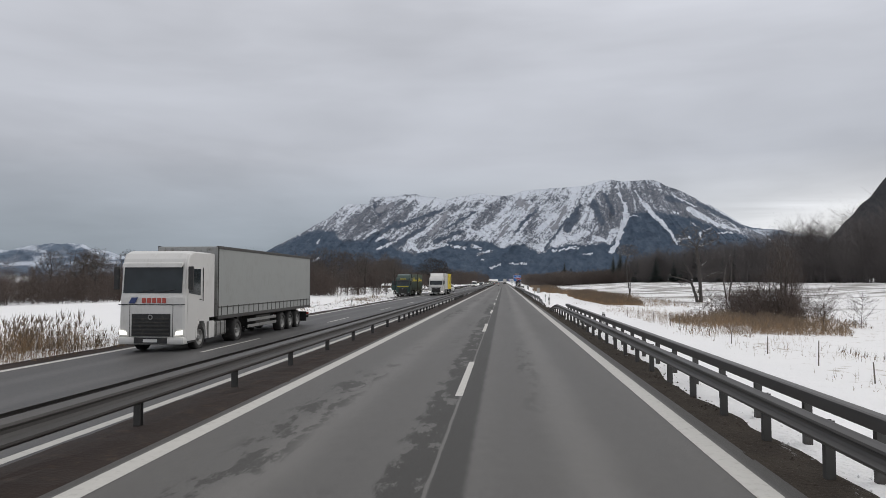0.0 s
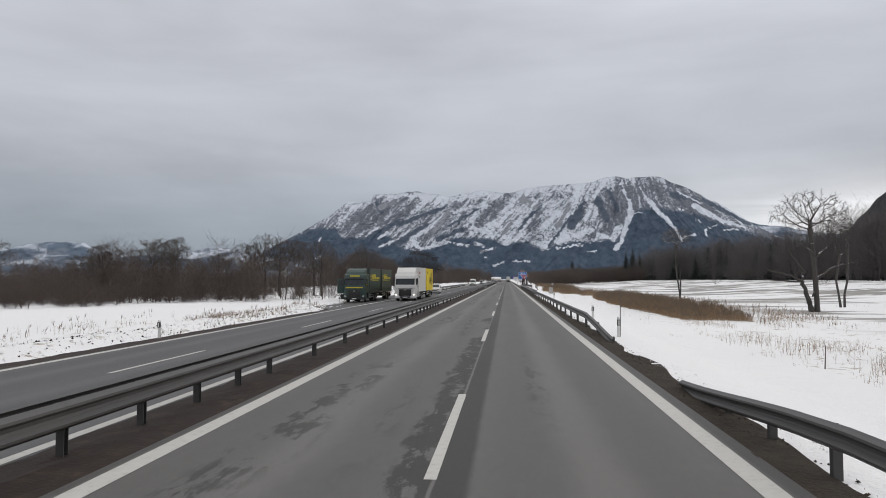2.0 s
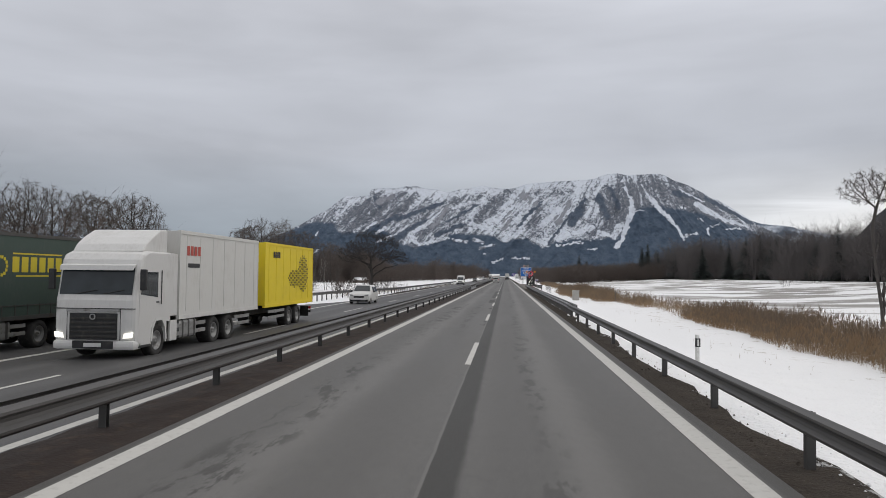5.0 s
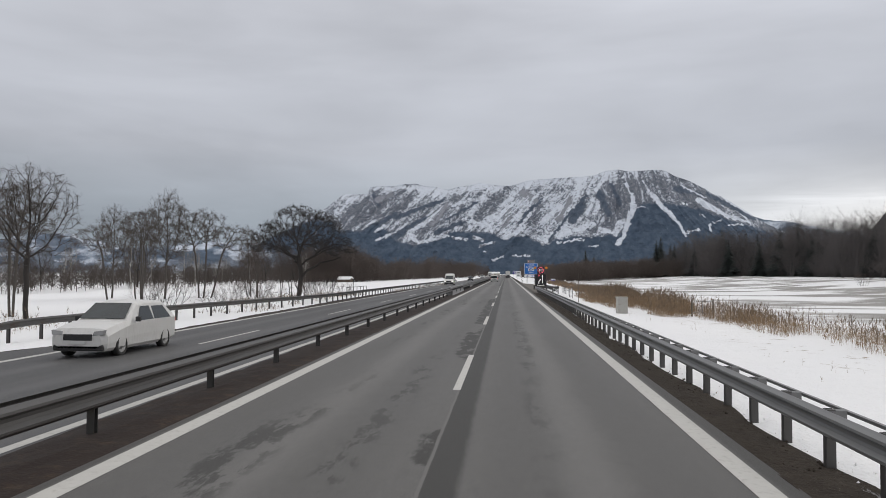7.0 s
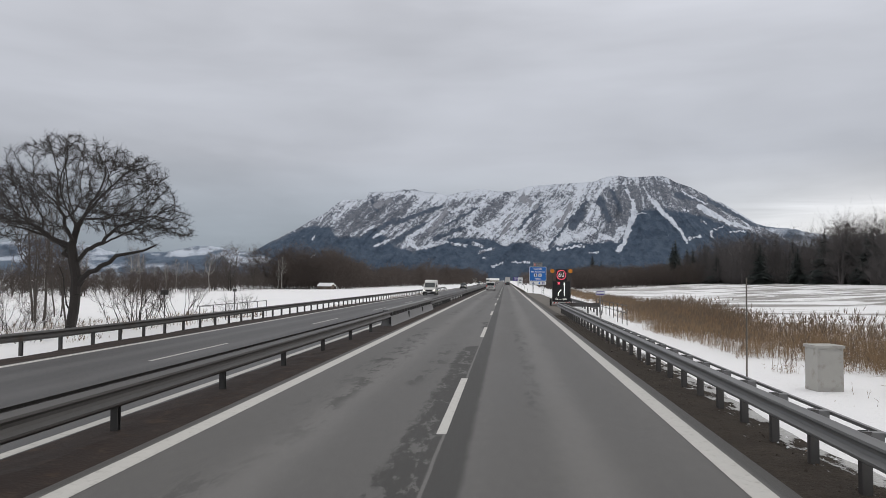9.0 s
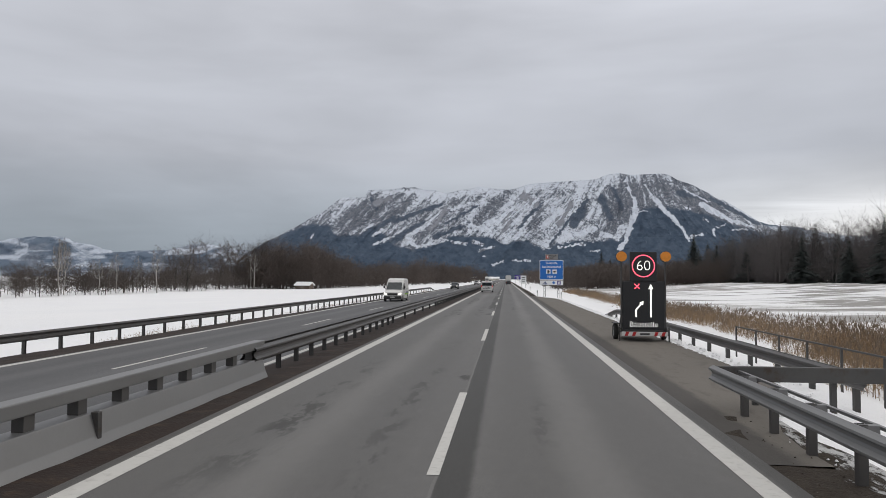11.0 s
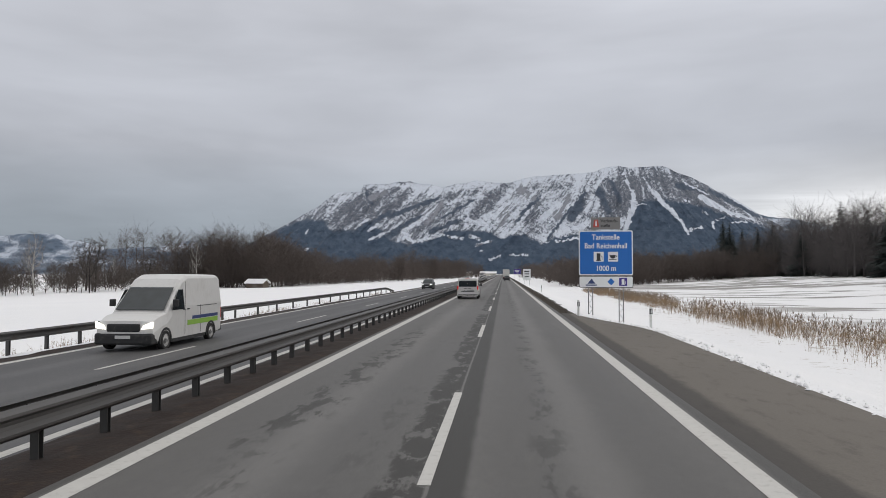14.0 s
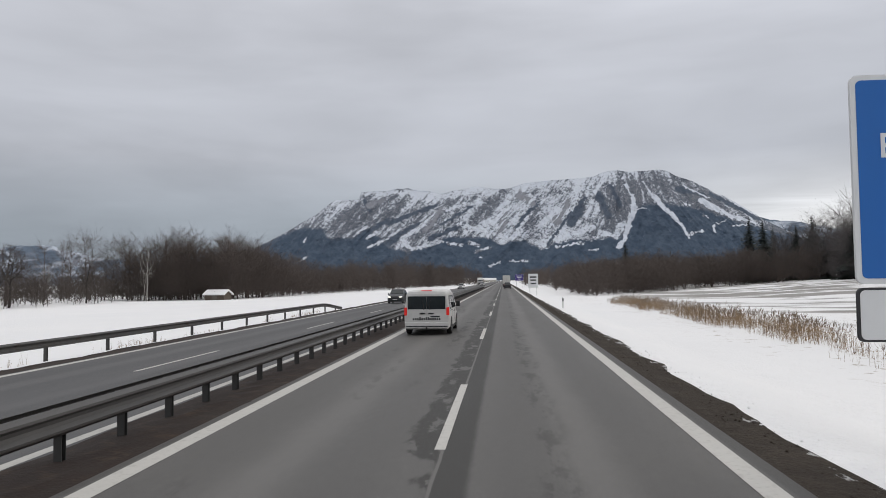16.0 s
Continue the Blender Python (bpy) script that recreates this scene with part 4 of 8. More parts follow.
# single trees that stand out
ev = np.random.default_rng(3)
oak = grown_tree(9, [[(0, 0, -0.3), (0.0, 0, 0.5), (0.10, 0.05, 1.3), (0.20, 0, 2.1), (0.22, 0, 2.9), (0.05, 0, 3.7), (-0.1, 0, 4.5)]], [np.concatenate([envelope(ev, 2900, (0.35, 0, 6.7), (4.7, 4.2, 3.6), 0.25, -2.0, 0.9), envelope(ev, 700, (-3.3, 0, 6.2), (2.2, 2.4, 2.2), 0.1, -1.6, 0.8), envelope(ev, 600, (4.2, 0, 5.6), (2.0, 2.2, 1.5), 0.1, -1.1, 0.8)])], 0.25, 0.008, "broad dark leafless oak beside the guard rail", M["bark"], M["bark"], step=0.22, kill=0.27, rise=0.02, keep=0.4, wander=0.22, sprays=7, spray_len=0.46, twig_w=0.0075, limbs=[([(0.2, 0, 2.4), (0.9, 0, 3.2), (1.9, 0.1, 3.7), (3.2, 0, 4.2), (4.4, 0, 4.6)], 0.17, 0.04), ([(0.0, 0, 3.9), (-0.9, 0.2, 4.7), (-2.1, 0.2, 5.2), (-3.5, 0, 5.6)], 0.12, 0.03), ([(0, 0, -0.1), (-0.25, 0.3, 1.2), (-0.75, 0.5, 2.4), (-1.0, 0.5, 3.4)], 0.06, 0.015)])
place(oak, -21.0, 221.5, 0)
dead_a = grown_tree(12, [[(0.3, 0.1, -0.3), (0.3, 0.1, 1.0), (0.2, 0.1, 3.0), (0.08, 0.1, 5.2), (0.0, 0.1, 6.2), (-0.1, 0, 7.2), (-0.25, 0, 8.3)]], [envelope(ev, 520, (-0.3, 0, 10.3), (4.2, 3.4, 2.5), 0.2, -1.9)], 0.27, 0.012, "dead tree with pale broken limbs on the meadow", M["dead_wood"], M["twig"], step=0.34, kill=0.4, rise=0.12, keep=0.6, wander=0.2, sprays=4, spray_len=0.6, twig_w=0.010, limbs=[
    ([(-0.25, 0, -0.3), (-0.5, 0, 1.0), (-0.85, 0, 2.0), (-1.15, 0, 3.3)], 0.30, 0.20),
    ([(-1.15, 0, 3.3), (-2.7, 0.2, 3.9), (-3.8, 0.2, 4.2), (-4.8, 0.2, 4.5)], 0.14, 0.05),
    ([(-1.15, 0, 3.2), (-3.3, -0.3, 3.3), (-5.8, -0.4, 3.5)], 0.11, 0.04),
    ([(-1.15, 0, 3.3), (-0.95, 0, 4.3), (-1.6, 0.1, 5.1), (-2.4, 0.1, 6.4)], 0.16, 0.06),
    ([(0.02, 0, 5.9), (-0.7, 0, 6.7), (-0.9, 0, 7.3)], 0.13, 0.06),
    ([(0.08, 0.1, 5.5), (0.75, 0.1, 6.2), (1.4, 0.2, 6.8)], 0.13, 0.05),
    ([(0.3, 0.1, 3.4), (1.5, 0, 4.4), (3.0, 0, 5.0), (3.9, 0, 5.1)], 0.12, 0.05),
    ([(-0.2, 0, 1.6), (0.1, 0, 2.6), (0.3, 0, 3.4)], 0.10, 0.06),
])
place(dead_a, 32.9, 122.9, 0)
dead_b = grown_tree(13, [[(0, 0, -0.3), (-0.1, 0, 1.5), (-0.4, 0, 3.8), (-0.65, 0, 6.0), (-0.75, 0, 8.3), (-0.45, 0, 9.8)]], [envelope(ev, 1000, (-0.5, 0, 11.3), (2.8, 2.5, 1.8), 0.15, -1.5)], 0.13, 0.011, "slender half-dead tree with a fine crown on the meadow", M["dead_wood"], M["twig"], step=0.26, kill=0.32, rise=0.08, keep=0.5, wander=0.18, sprays=4, spray_len=0.45, twig_w=0.010, limbs=[
    ([(0.05, 0.1, -0.3), (0.15, 0.1, 2.0), (0.1, 0.1, 4.0), (0.05, 0.1, 5.6)], 0.20, 0.10),
    ([(-0.55, 0, 5.6), (-1.0, 0, 6.1), (-1.4, 0, 6.4)], 0.08, 0.05),
    ([(-0.6, 0, 5.8), (-0.35, 0, 6.8), (-0.3, 0, 7.6)], 0.10, 0.06),
    ([(0.1, 0.1, 3.6), (0.3, 0.1, 3.9), (0.5, 0.1, 3.95)], 0.05, 0.02),
])
dead_b.scale = (0.9, 0.9, 0.9)
place(dead_b, 28.6, 162.3, 0)
dead_c = grown_tree(14, [[(0, 0, -0.3), (-0.25, 0, 1.6), (-0.5, 0, 3.2), (-0.3, 0, 4.6), (-0.1, 0, 6.0)], [(0.5, 0.2, -0.3), (0.5, 0.2, 1.6), (0.9, 0.2, 3.4), (0.95, 0.2, 5.2), (1.0, 0.2, 7.4)]], [envelope(ev, 40, (-0.1, 0, 6.6), (0.7, 0.6, 0.9), 0.0, -0.8), envelope(ev, 40, (1.0, 0.2, 7.8), (0.7, 0.6, 0.9), 0.0, -0.8)], 0.13, 0.014, "thin snapped twin tree on the snowy meadow", M["dead_wood"], M["twig"], step=0.3, kill=0.35, keep=0.7, wander=0.25, sprays=2, spray_len=0.4, twig_w=0.009)
place(dead_c, 41, 135, 0)


def lean_trunk(h, dx, dy=0.0, x=0.0, y=0.0, bend=0.25, n=9):
    return [(x + dx * t + bend * math.sin(t * 5) * 0.3, y + dy * t, -0.3 + (h + 0.3) * t) for t in (i / n for i in range(n + 1))]


ash = grown_tree(21, [lean_trunk(3.6, 0.2)], [envelope(ev, 560, (0.3, 0, 7.4), (2.4, 2.3, 4.6), 0.0, -4.0)], 0.12, 0.011, "tall leafless ash with upright twigs", M["bark_grey"], M["twig"], step=0.3, kill=0.32, rise=0.55, keep=0.9, wander=0.10, sprays=5, spray_len=0.9, twig_w=0.009)
alder = grown_tree(22, [lean_trunk(5.0, -0.4), lean_trunk(5.2, 0.4, 0, 0.5)], [envelope(ev, 560, (-1.0, 0, 7.6), (3.0, 2.4, 2.5), 0.2, -2.0, 0.7), envelope(ev, 440, (0.9, 0, 8.0), (2.4, 2.2, 2.2), 0.2, -1.9, 0.7)], 0.10, 0.010, "twin-stemmed leafless alder with layered crown", M["bark_grey"], M["twig"], step=0.26, kill=0.32, rise=0.1, keep=0.45, wander=0.18, sprays=6, spray_len=0.5, twig_w=0.009)
leaner = grown_tree(23, [lean_trunk(5.0, 1.4)], [envelope(ev, 560, (2.6, 0, 6.6), (2.9, 2.3, 1.9), 0.2, -1.5, 0.7)], 0.10, 0.010, "leaning leafless alder beside the ditch", M["bark_grey"], M["twig"], step=0.26, kill=0.32, rise=0.05, keep=0.45, wander=0.18, sprays=6, spray_len=0.5, twig_w=0.009)
thin = grown_tree(24, [lean_trunk(3.0, -0.2), lean_trunk(3.2, 0.3, 0, 0.5, 0.3)], [envelope(ev, 330, (-0.4, 0, 5.8), (1.3, 1.2, 2.9), 0.0, -2.6), envelope(ev, 270, (0.9, 0.3, 5.0), (1.2, 1.2, 2.6), 0.0, -2.3)], 0.08, 0.010, "slender young leafless trees with fine twigs", M["bark_grey"], M["twig_brown"], step=0.28, kill=0.30, rise=0.35, keep=0.8, wander=0.14, sprays=3, spray_len=0.7, twig_w=0.007)
far_round = grown_tree(25, [lean_trunk(4.0, 0.3)], [envelope(ev, 560, (0.2, 0, 9.2), (4.4, 4.2, 4.9), 0.2, -4.0)], 0.24, 0.022, "leafless tree with a rounded crown behind the fields", M["bark"], M["twig"], step=0.5, kill=0.65, rise=0.2, keep=0.5, wander=0.14, sprays=3, spray_len=1.1, twig_w=0.018)
far_slim = grown_tree(26, [lean_trunk(5.0, -0.2)], [envelope(ev, 330, (0, 0, 9.4), (2.2, 2.2, 5.0), 0.0, -4.3)], 0.16, 0.022, "slender birch with a pale trunk behind the fields", M["birch"], M["twig"], step=0.5, kill=0.6, rise=0.35, keep=0.8, wander=0.14, sprays=3, spray_len=1.1, twig_w=0.017)
round_tree = grown_tree(27, [lean_trunk(3.0, 0.2)], [envelope(ev, 900, (0.1, 0, 7.2), (3.6, 3.4, 4.0), 0.2, -3.4)], 0.17, 0.011, "leafless tree with a fine rounded crown", M["bark"], M["twig"], step=0.3, kill=0.36, rise=0.22, keep=0.5, wander=0.14, sprays=4, spray_len=0.6, twig_w=0.009)
place(round_tree, -41.5, 166.5, 0)
place(ash, -36.4, 222.5, 0)
place(alder, -33.6, 225.0, 0)
place(leaner, -32.4, 225.3, 0)
place(thin, -29.8, 231.0, 0)
place(far_round, -112, 467, 40)
place(far_slim, -104, 430, 0)
for ob, x, y, turn, size in ((alder, -36.8, 218.5, 130, 0.95), (thin, -37.6, 220.0, 200, 1.0), (thin, -28.2, 229.0, 100, 0.75), (leaner, -42.0, 221.0, 150, 1.0), (ash, -44.5, 226.0, 80, 0.9), (thin, -22.6, 223.5, 60, 0.62), (thin, -25.0, 228.0, 250, 0.5), (thin, -33.0, 238.0, 20, 0.7), (alder, -55.0, 214.0, 10, 0.9), (thin, -23.5, 233.0, 140, 0.45)):
    stand(ob, x, y, turn, size)
rngt = random.Random(8)
for y in range(300, 640, 9):  # loose row of taller trees along the far edge of the fields
    stand(rngt.choice((far_round, far_slim, far_slim)), -106 - rngt.uniform(0, 22) - max(0, 400 - y) * 0.1, y + rngt.uniform(-4, 4), rngt.uniform(0, 360), rngt.uniform(0.65, 1.15))
for ob, x, y, size in ((round_tree, -38.6, 166, 0.94), (alder, -36.2, 168, 1.0), (round_tree, -31.2, 166, 0.88), (alder, -45.0, 169, 0.95), (round_tree, -34.0, 171, 0.9), (round_tree, -27.6, 188, 0.85), (alder, -30.0, 190, 0.85)):
    stand(ob, x, y, (x * 31) % 360, size)
for y in range(96, 164, 3):  # taller trees in the copse
    stand(rngt.choice((alder, round_tree, round_tree)), -38 - rngt.uniform(0, 34) - max(0, 145 - y) * 0.8, y, rngt.uniform(0, 360), rngt.uniform(0.62, 0.9))

spr = spruce(31, 21.0, "dark tall spruce at the edge of the meadow")
place(spr, 84, 548, 0)
for x, y, s in ((91, 566, 0.8), (101, 505, 0.72), (97, 535, 0.66), (54, 627, 0.95), (61, 640, 0.75), (115, 480, 0.9), (122, 468, 0.8), (128, 440, 1.0), (118, 425, 0.95), (132, 405, 0.9), (109, 520, 0.85), (137, 380, 1.0), (107, 455, 0.7), (146, 360, 0.9), (99, 470, 0.8), (104, 490, 0.9), (96, 515, 0.75), (110, 440, 0.95), (93, 545, 0.85), (113, 418, 0.8), (121, 395, 0.9), (100, 550, 1.0), (125, 350, 0.9), (88, 560, 0.6)):
    stand(spr, x, y, (x * 53) % 360, s)


def np_mesh(name, verts, tris, material, quads=False):
    """Mesh from arrays of vertices and faces."""
    k = tris.shape[1]
    me = bpy.data.meshes.new(name)
    me.vertices.add(len(verts))
    me.vertices.foreach_set("co", verts.astype(np.float32).ravel())
    me.loops.add(tris.size)
    me.loops.foreach_set("vertex_index", tris.astype(np.int32).ravel())
    me.polygons.add(len(tris))
    me.polygons.foreach_set("loop_start", np.arange(0, tris.size, k, dtype=np.int32))
    me.update(calc_edges=True)
    me.validate()
    me.materials.append(material)
    return new(name, me)


def slivers(a, b, w, rng):
    """Tapering flat twigs from a to b, turned at random: their vertices."""
    d = b - a
    n = np.cross(d, rng.normal(size=d.shape))
    n /= np.linalg.norm(n, axis=1, keepdims=True) + 1e-9
    n *= np.asarray(w).reshape(-1, 1)
    return np.stack([a + n, a - n, b], 1).reshape(-1, 3)


def wood_mesh(name, spots, material, seed, label, boughs=40, sprays=7, width=0.016, wide=0.30, low=0.12):
    """Bare woodland: trunks, boughs and sprays of thin twigs, in one mesh."""
    rng = np.random.default_rng(seed)
    sp = np.array(spots)
    n = len(sp)
    h = sp[:, 2]
    base = np.stack([sp[:, 0], sp[:, 1], ground_z(sp[:, 0], sp[:, 1]) - 0.15], 1)
    top = base + np.stack([rng.normal(0, 0.05, n) * h, rng.normal(0, 0.05, n) * h, h * 0.92], 1)
    out = [slivers(base, top, h * 0.011, rng), slivers(base, top, h * 0.011, rng)]
    t = rng.uniform(low, 0.95, (n, boughs, 1))
    a = base[:, None] * (1 - t) + top[:, None] * t
    reach = h[:, None, None] * wide * (1.15 - 0.75 * t) * rng.uniform(0.5, 1.2, t.shape)
    ang = rng.uniform(0, 2 * np.pi, (n, boughs))
    d = np.stack([np.cos(ang), np.sin(ang), rng.uniform(0.2, 1.4, (n, boughs))], -1)
    b = a + d * reach
    hw = np.repeat(h, boughs)
    out.append(slivers(a.reshape(-1, 3), b.reshape(-1, 3), width * 1.6 * np.ones(len(hw)), rng))
    u = rng.uniform(0.2, 1.0, (n, boughs, sprays, 1))
    c = a[:, :, None] * (1 - u) + b[:, :, None] * u
    e = c + (d[:, :, None] + rng.normal(0, 0.65, (n, boughs, sprays, 3))) * reach[:, :, None] * rng.uniform(0.3, 0.7, u.shape)
    out.append(slivers(c.reshape(-1, 3), e.reshape(-1, 3), width * np.ones(n * boughs * sprays), rng))
    v = np.concatenate(out)
    ob = np_mesh(name, v, np.arange(len(v)).reshape(-1, 3), material)
    return tagged(ob, label, "woodland", kind="stuff")


rngw = random.Random(5)


def scatter(n, fx, fy, hmin, hmax):
    out = []
    for _ in range(n):
        y = fy()
        out.append((fx(y), y, rngw.uniform(hmin, hmax)))
    return out


# brown copse beside the opposite carriageway
copse = scatter(900, lambda y: rngw.uniform(-92, -23), lambda: rngw.uniform(84, 190), 4.6, 9.4)
copse = [(x, y, h * (0.62 + 0.22 * float(sm(y, 125, 150))) * (1.05 + 0.55 * float(fbm(x / 11, y / 11, 7, 2)))) for x, y, h in copse if not (y > 150 and x > -36) and float(fbm(x / 15, y / 15, 8, 3)) > -0.32 and x > -90 + 14 * float(fbm(y / 12, 0.5, 9, 3)) and y < 184 + 12 * float(fbm(x / 12, 1.5, 10, 3)) and x < -23 - max(0, 145 - y) * 0.8]
wood_mesh("copse", copse, M["twig_brown"], 61, "dense leafless brown thicket on the snow", 54, 11, 0.010, 0.26, 0.03)
scrub = [(x - 1.5 + rngw.uniform(-1, 1.5), y, rngw.uniform(1.2, 2.6)) for x, y, h in copse] + [(x + rngw.uniform(-2, 3), y + rngw.uniform(-3, 3), rngw.uniform(1.0, 2.4)) for x, y, h in copse if x > -44]
wood_mesh("scrub", scrub, M["twig_brown"], 67, "low brown brushwood under the thicket", 34, 8, 0.008, 0.5, 0.0)
# belts behind the left fields
belt = scatter(820, lambda y: -108 - abs(rngw.gauss(0, 26)) - max(0, (300 - y)) * 0.35, lambda: rngw.uniform(60, 600), 5, 9)
belt = [q for q in belt if not 135 < q[1] < 190]
wood_mesh("tree_belt", belt, M["twig"], 62, "long belt of leafless trees behind the fields", 54, 9, 0.02, 0.30, 0.10)
belt2 = scatter(640, lambda y: -84 + (y - 520) * 0.16 - abs(rngw.gauss(0, 26)), lambda: 528 + 420 * rngw.random() ** 1.5, 16, 23)
belt2 = [(x, y, h * (0.66 + 0.30 * float(sm(y, 590, 535)) + 0.5 * float(fbm(x / 16, y / 16, 5, 2)))) for x, y, h in belt2]
wood_mesh("far_copse", belt2, M["twig_far"], 63, "distant brown leafless wood beside the motorway", 62, 10, 0.028, 0.28, 0.02)
for x, y, k in ((98, 602, 1.22), (105, 533, 0.9), (104, 558, 0.95), (112, 523, 1.2), (99, 580, 0.95), (118, 505, 1.1)):
    stand(spr, x, y, (x * 29) % 360, k)
rngs = random.Random(17)
for _ in range(46):
    stand(spr, rngs.uniform(112, 150), rngs.uniform(230, 500), rngs.uniform(0, 360), rngs.uniform(0.62, 1.0))
belt3 = scatter(150, lambda y: 12 + 60 * rngw.random(), lambda: rngw.uniform(620, 900), 7, 12)
for _ in range(620):  # its edge runs slantwise from the road to the spruces
    x = 17 + 80 * rngw.random()
    belt3.append((x, 458 + min(70, (x - 17) * 1.7) + 130 * rngw.random() ** 1.4, rngw.uniform(6.5, 11.5) * (0.75 + 0.25 * float(sm(x, 20, 45)))))
wood_mesh("far_wood", belt3, M["twig_far"], 64, "leafless brown wood at the end of the meadow", 50, 9, 0.026, 0.32, 0.0)
# wood along the meadow on the other side
wood = scatter(760, lambda y: 108 + abs(rngw.gauss(0, 30)) - 14 * (y > 470), lambda: rngw.uniform(140, 580), 14, 22)
wood = [(x, y, h * (1.0 + 0.35 * float(fbm(x / 18, y / 18, 6, 2)))) for x, y, h in wood]
wood_mesh("wood", wood, M["twig_dark"], 65, "dark leafless wood at the meadow's edge", 62, 10, 0.022, 0.30, 0.05)
under = scatter(420, lambda y: 108 + rngw.uniform(0, 16) - 14 * (y > 470), lambda: rngw.uniform(140, 575), 4, 9)
wood_mesh("undergrowth", under, M["twig_dark"], 66, "dense dark undergrowth along the wood", 44, 9, 0.022, 0.34, 0.0)

# ---- reeds, bushes, tufts ----


def reed_bed(name, spots, seed, label, width=0.0065, plume=True):
    """Dry reeds: leaning blades with feathered heads. spots: x, y, height."""
    rng = np.random.default_rng(seed)
    sp = np.array(spots)
    n = len(sp)
    base = np.stack([sp[:, 0], sp[:, 1], ground_z(sp[:, 0], sp[:, 1]) - 0.05], 1)
    h = sp[:, 2]
    lean = rng.normal(0, 0.13, (n, 2)) * h[:, None]
    top = base + np.concatenate([lean, h[:, None]], 1)
    blades = [slivers(base, top, np.full(n, width), rng)]
    for _ in range(2):  # leaves
        t = rng.uniform(0.15, 0.75, (n, 1))
        a = base * (1 - t) + top * t
        ang = rng.uniform(0, 2 * np.pi, n)
        e = a + np.stack([np.cos(ang), np.sin(ang), rng.uniform(-0.2, 1.4, n)], 1) * (0.26 * h * rng.uniform(0.5, 1.2, n))[:, None]
        blades.append(slivers(a, e, np.full(n, width * 1.2), rng))
    v = np.concatenate(blades)
    ob = np_mesh(name, v, np.arange(len(v)).reshape(-1, 3), M["reed"])
    tagged(ob, label, "reeds", kind="stuff")
    if plume:
        pick = rng.random(n) < 0.22
        p = np.repeat(top[pick], 5, 0)
        q = p + rng.normal(0, 1, p.shape) * [0.07, 0.07, 0.05] + [0.02, 0.0, 0.14]
        p = p - [0, 0, 0.14]
        v = slivers(p, q, np.full(len(p), 0.012), rng)
        tagged(np_mesh(name + "_plumes", v, np.arange(len(v)).reshape(-1, 3), M["reed_dark"]), "feathery brown heads of dry reeds", "reeds", kind="stuff")


def band(n, x0, x1, y0, y1, h0, h1, clump=0.0, seed=1):
    rng = np.random.default_rng(seed)
    x, y = rng.uniform(x0, x1, n), rng.uniform(y0, y1, n)
    keep = fbm(x * 0.35, y * 0.22, seed + 40, 3) > clump
    x, y = x[keep], y[keep]
    rim = sm((x - x0) / (x1 - x0), 0.0, 0.22) * sm((x1 - x) / (x1 - x0), 0.0, 0.22) * sm((y - y0) / (y1 - y0), 0.0, 0.06)
    h = rng.uniform(h0, h1, len(x)) * (0.82 + 0.35 * fbm(x * 0.3, y * 0.3, seed, 3)) * (0.5 + 0.5 * rim)
    wide = (x1 - x0) > 2  # beds bulge and thin out along the ditch
    return np.stack([x + wide * (0.9 * fbm(y * 0.09, y * 0 + seed, seed + 60, 3) + 0.35 * fbm(x * 0.8, y * 0.6, seed + 61, 2)), y, h], 1)


reed_bed("reed_bed", np.concatenate([band(34000, 15.2, 20.6, 103, 170, 1.1, 1.8, -0.35, 2), band(6500, 16.2, 21.0, 160, 212, 0.8, 1.5, -0.15, 22), band(6000, 15.4, 19.0, 108, 166, 1.3, 1.9, -0.4, 9), band(5500, 19.5, 27.0, 96, 178, 0.6, 1.3, 0.0, 28), band(19000, 13.4, 18.5, 206, 262, 1.2, 2.2, -0.12, 3), band(5500, 14.2, 17.0, 207, 258, 1.4, 2.2, -0.3, 23), band(6500, 10.8, 13.8, 215, 258, 0.9, 1.9, 0.0, 25), band(900, 17.3, 20, 198, 207, 1.0, 1.9, -0.3, 24)]), 71, "tall dry golden reeds in the ditch")
reed_bed("reed_fringe", np.concatenate([band(11000, 15.0, 20.5, 256, 302, 0.9, 1.6, -0.25, 4), band(15000, 15.7, 20.2, 300, 420, 0.9, 1.5, -0.25, 5), band(700, 14.0, 16.0, 300, 345, 0.5, 1.0, 0.1, 6), band(2500, 19.0, 27.0, 195, 262, 0.7, 1.5, 0.15, 6)]), 72, "dry reeds along the ditch beyond the lay-by")
reed_bed("reed_left", np.concatenate([band(13000, -18.4, -15.3, 22, 62, 0.6, 1.45, -0.05, 7), band(5000, -26, -16.6, 196, 246, 0.25, 0.8, 0.0, 19), band(3800, -20, -15.4, 60, 128, 0.15, 0.5, 0.08, 8), band(1500, -26, -19.0, 62, 112, 0.3, 0.8, 0.12, 29), band(900, -30, -22, 172, 186, 0.6, 1.2, 0.0, 8)]), 73, "dry reeds beside the opposite carriageway")
reed_bed("meadow_grass", np.concatenate([band(1500, 12.0, 20, 22, 84, 0.25, 0.7, 0.14, 10), band(2600, 12.5, 19, 55, 100, 0.5, 1.1, 0.05, 13), band(3000, 22, 48, 60, 190, 0.3, 0.8, 0.22, 11), band(420, 10.5, 13.5, 85, 250, 0.2, 0.5, 0.12, 12), band(5500, -18.3, -15.7, 250, 385, 0.2, 0.6, 0.0, 14)]), 74, "tufts of dead grass sticking out of the snow", 0.006, False)
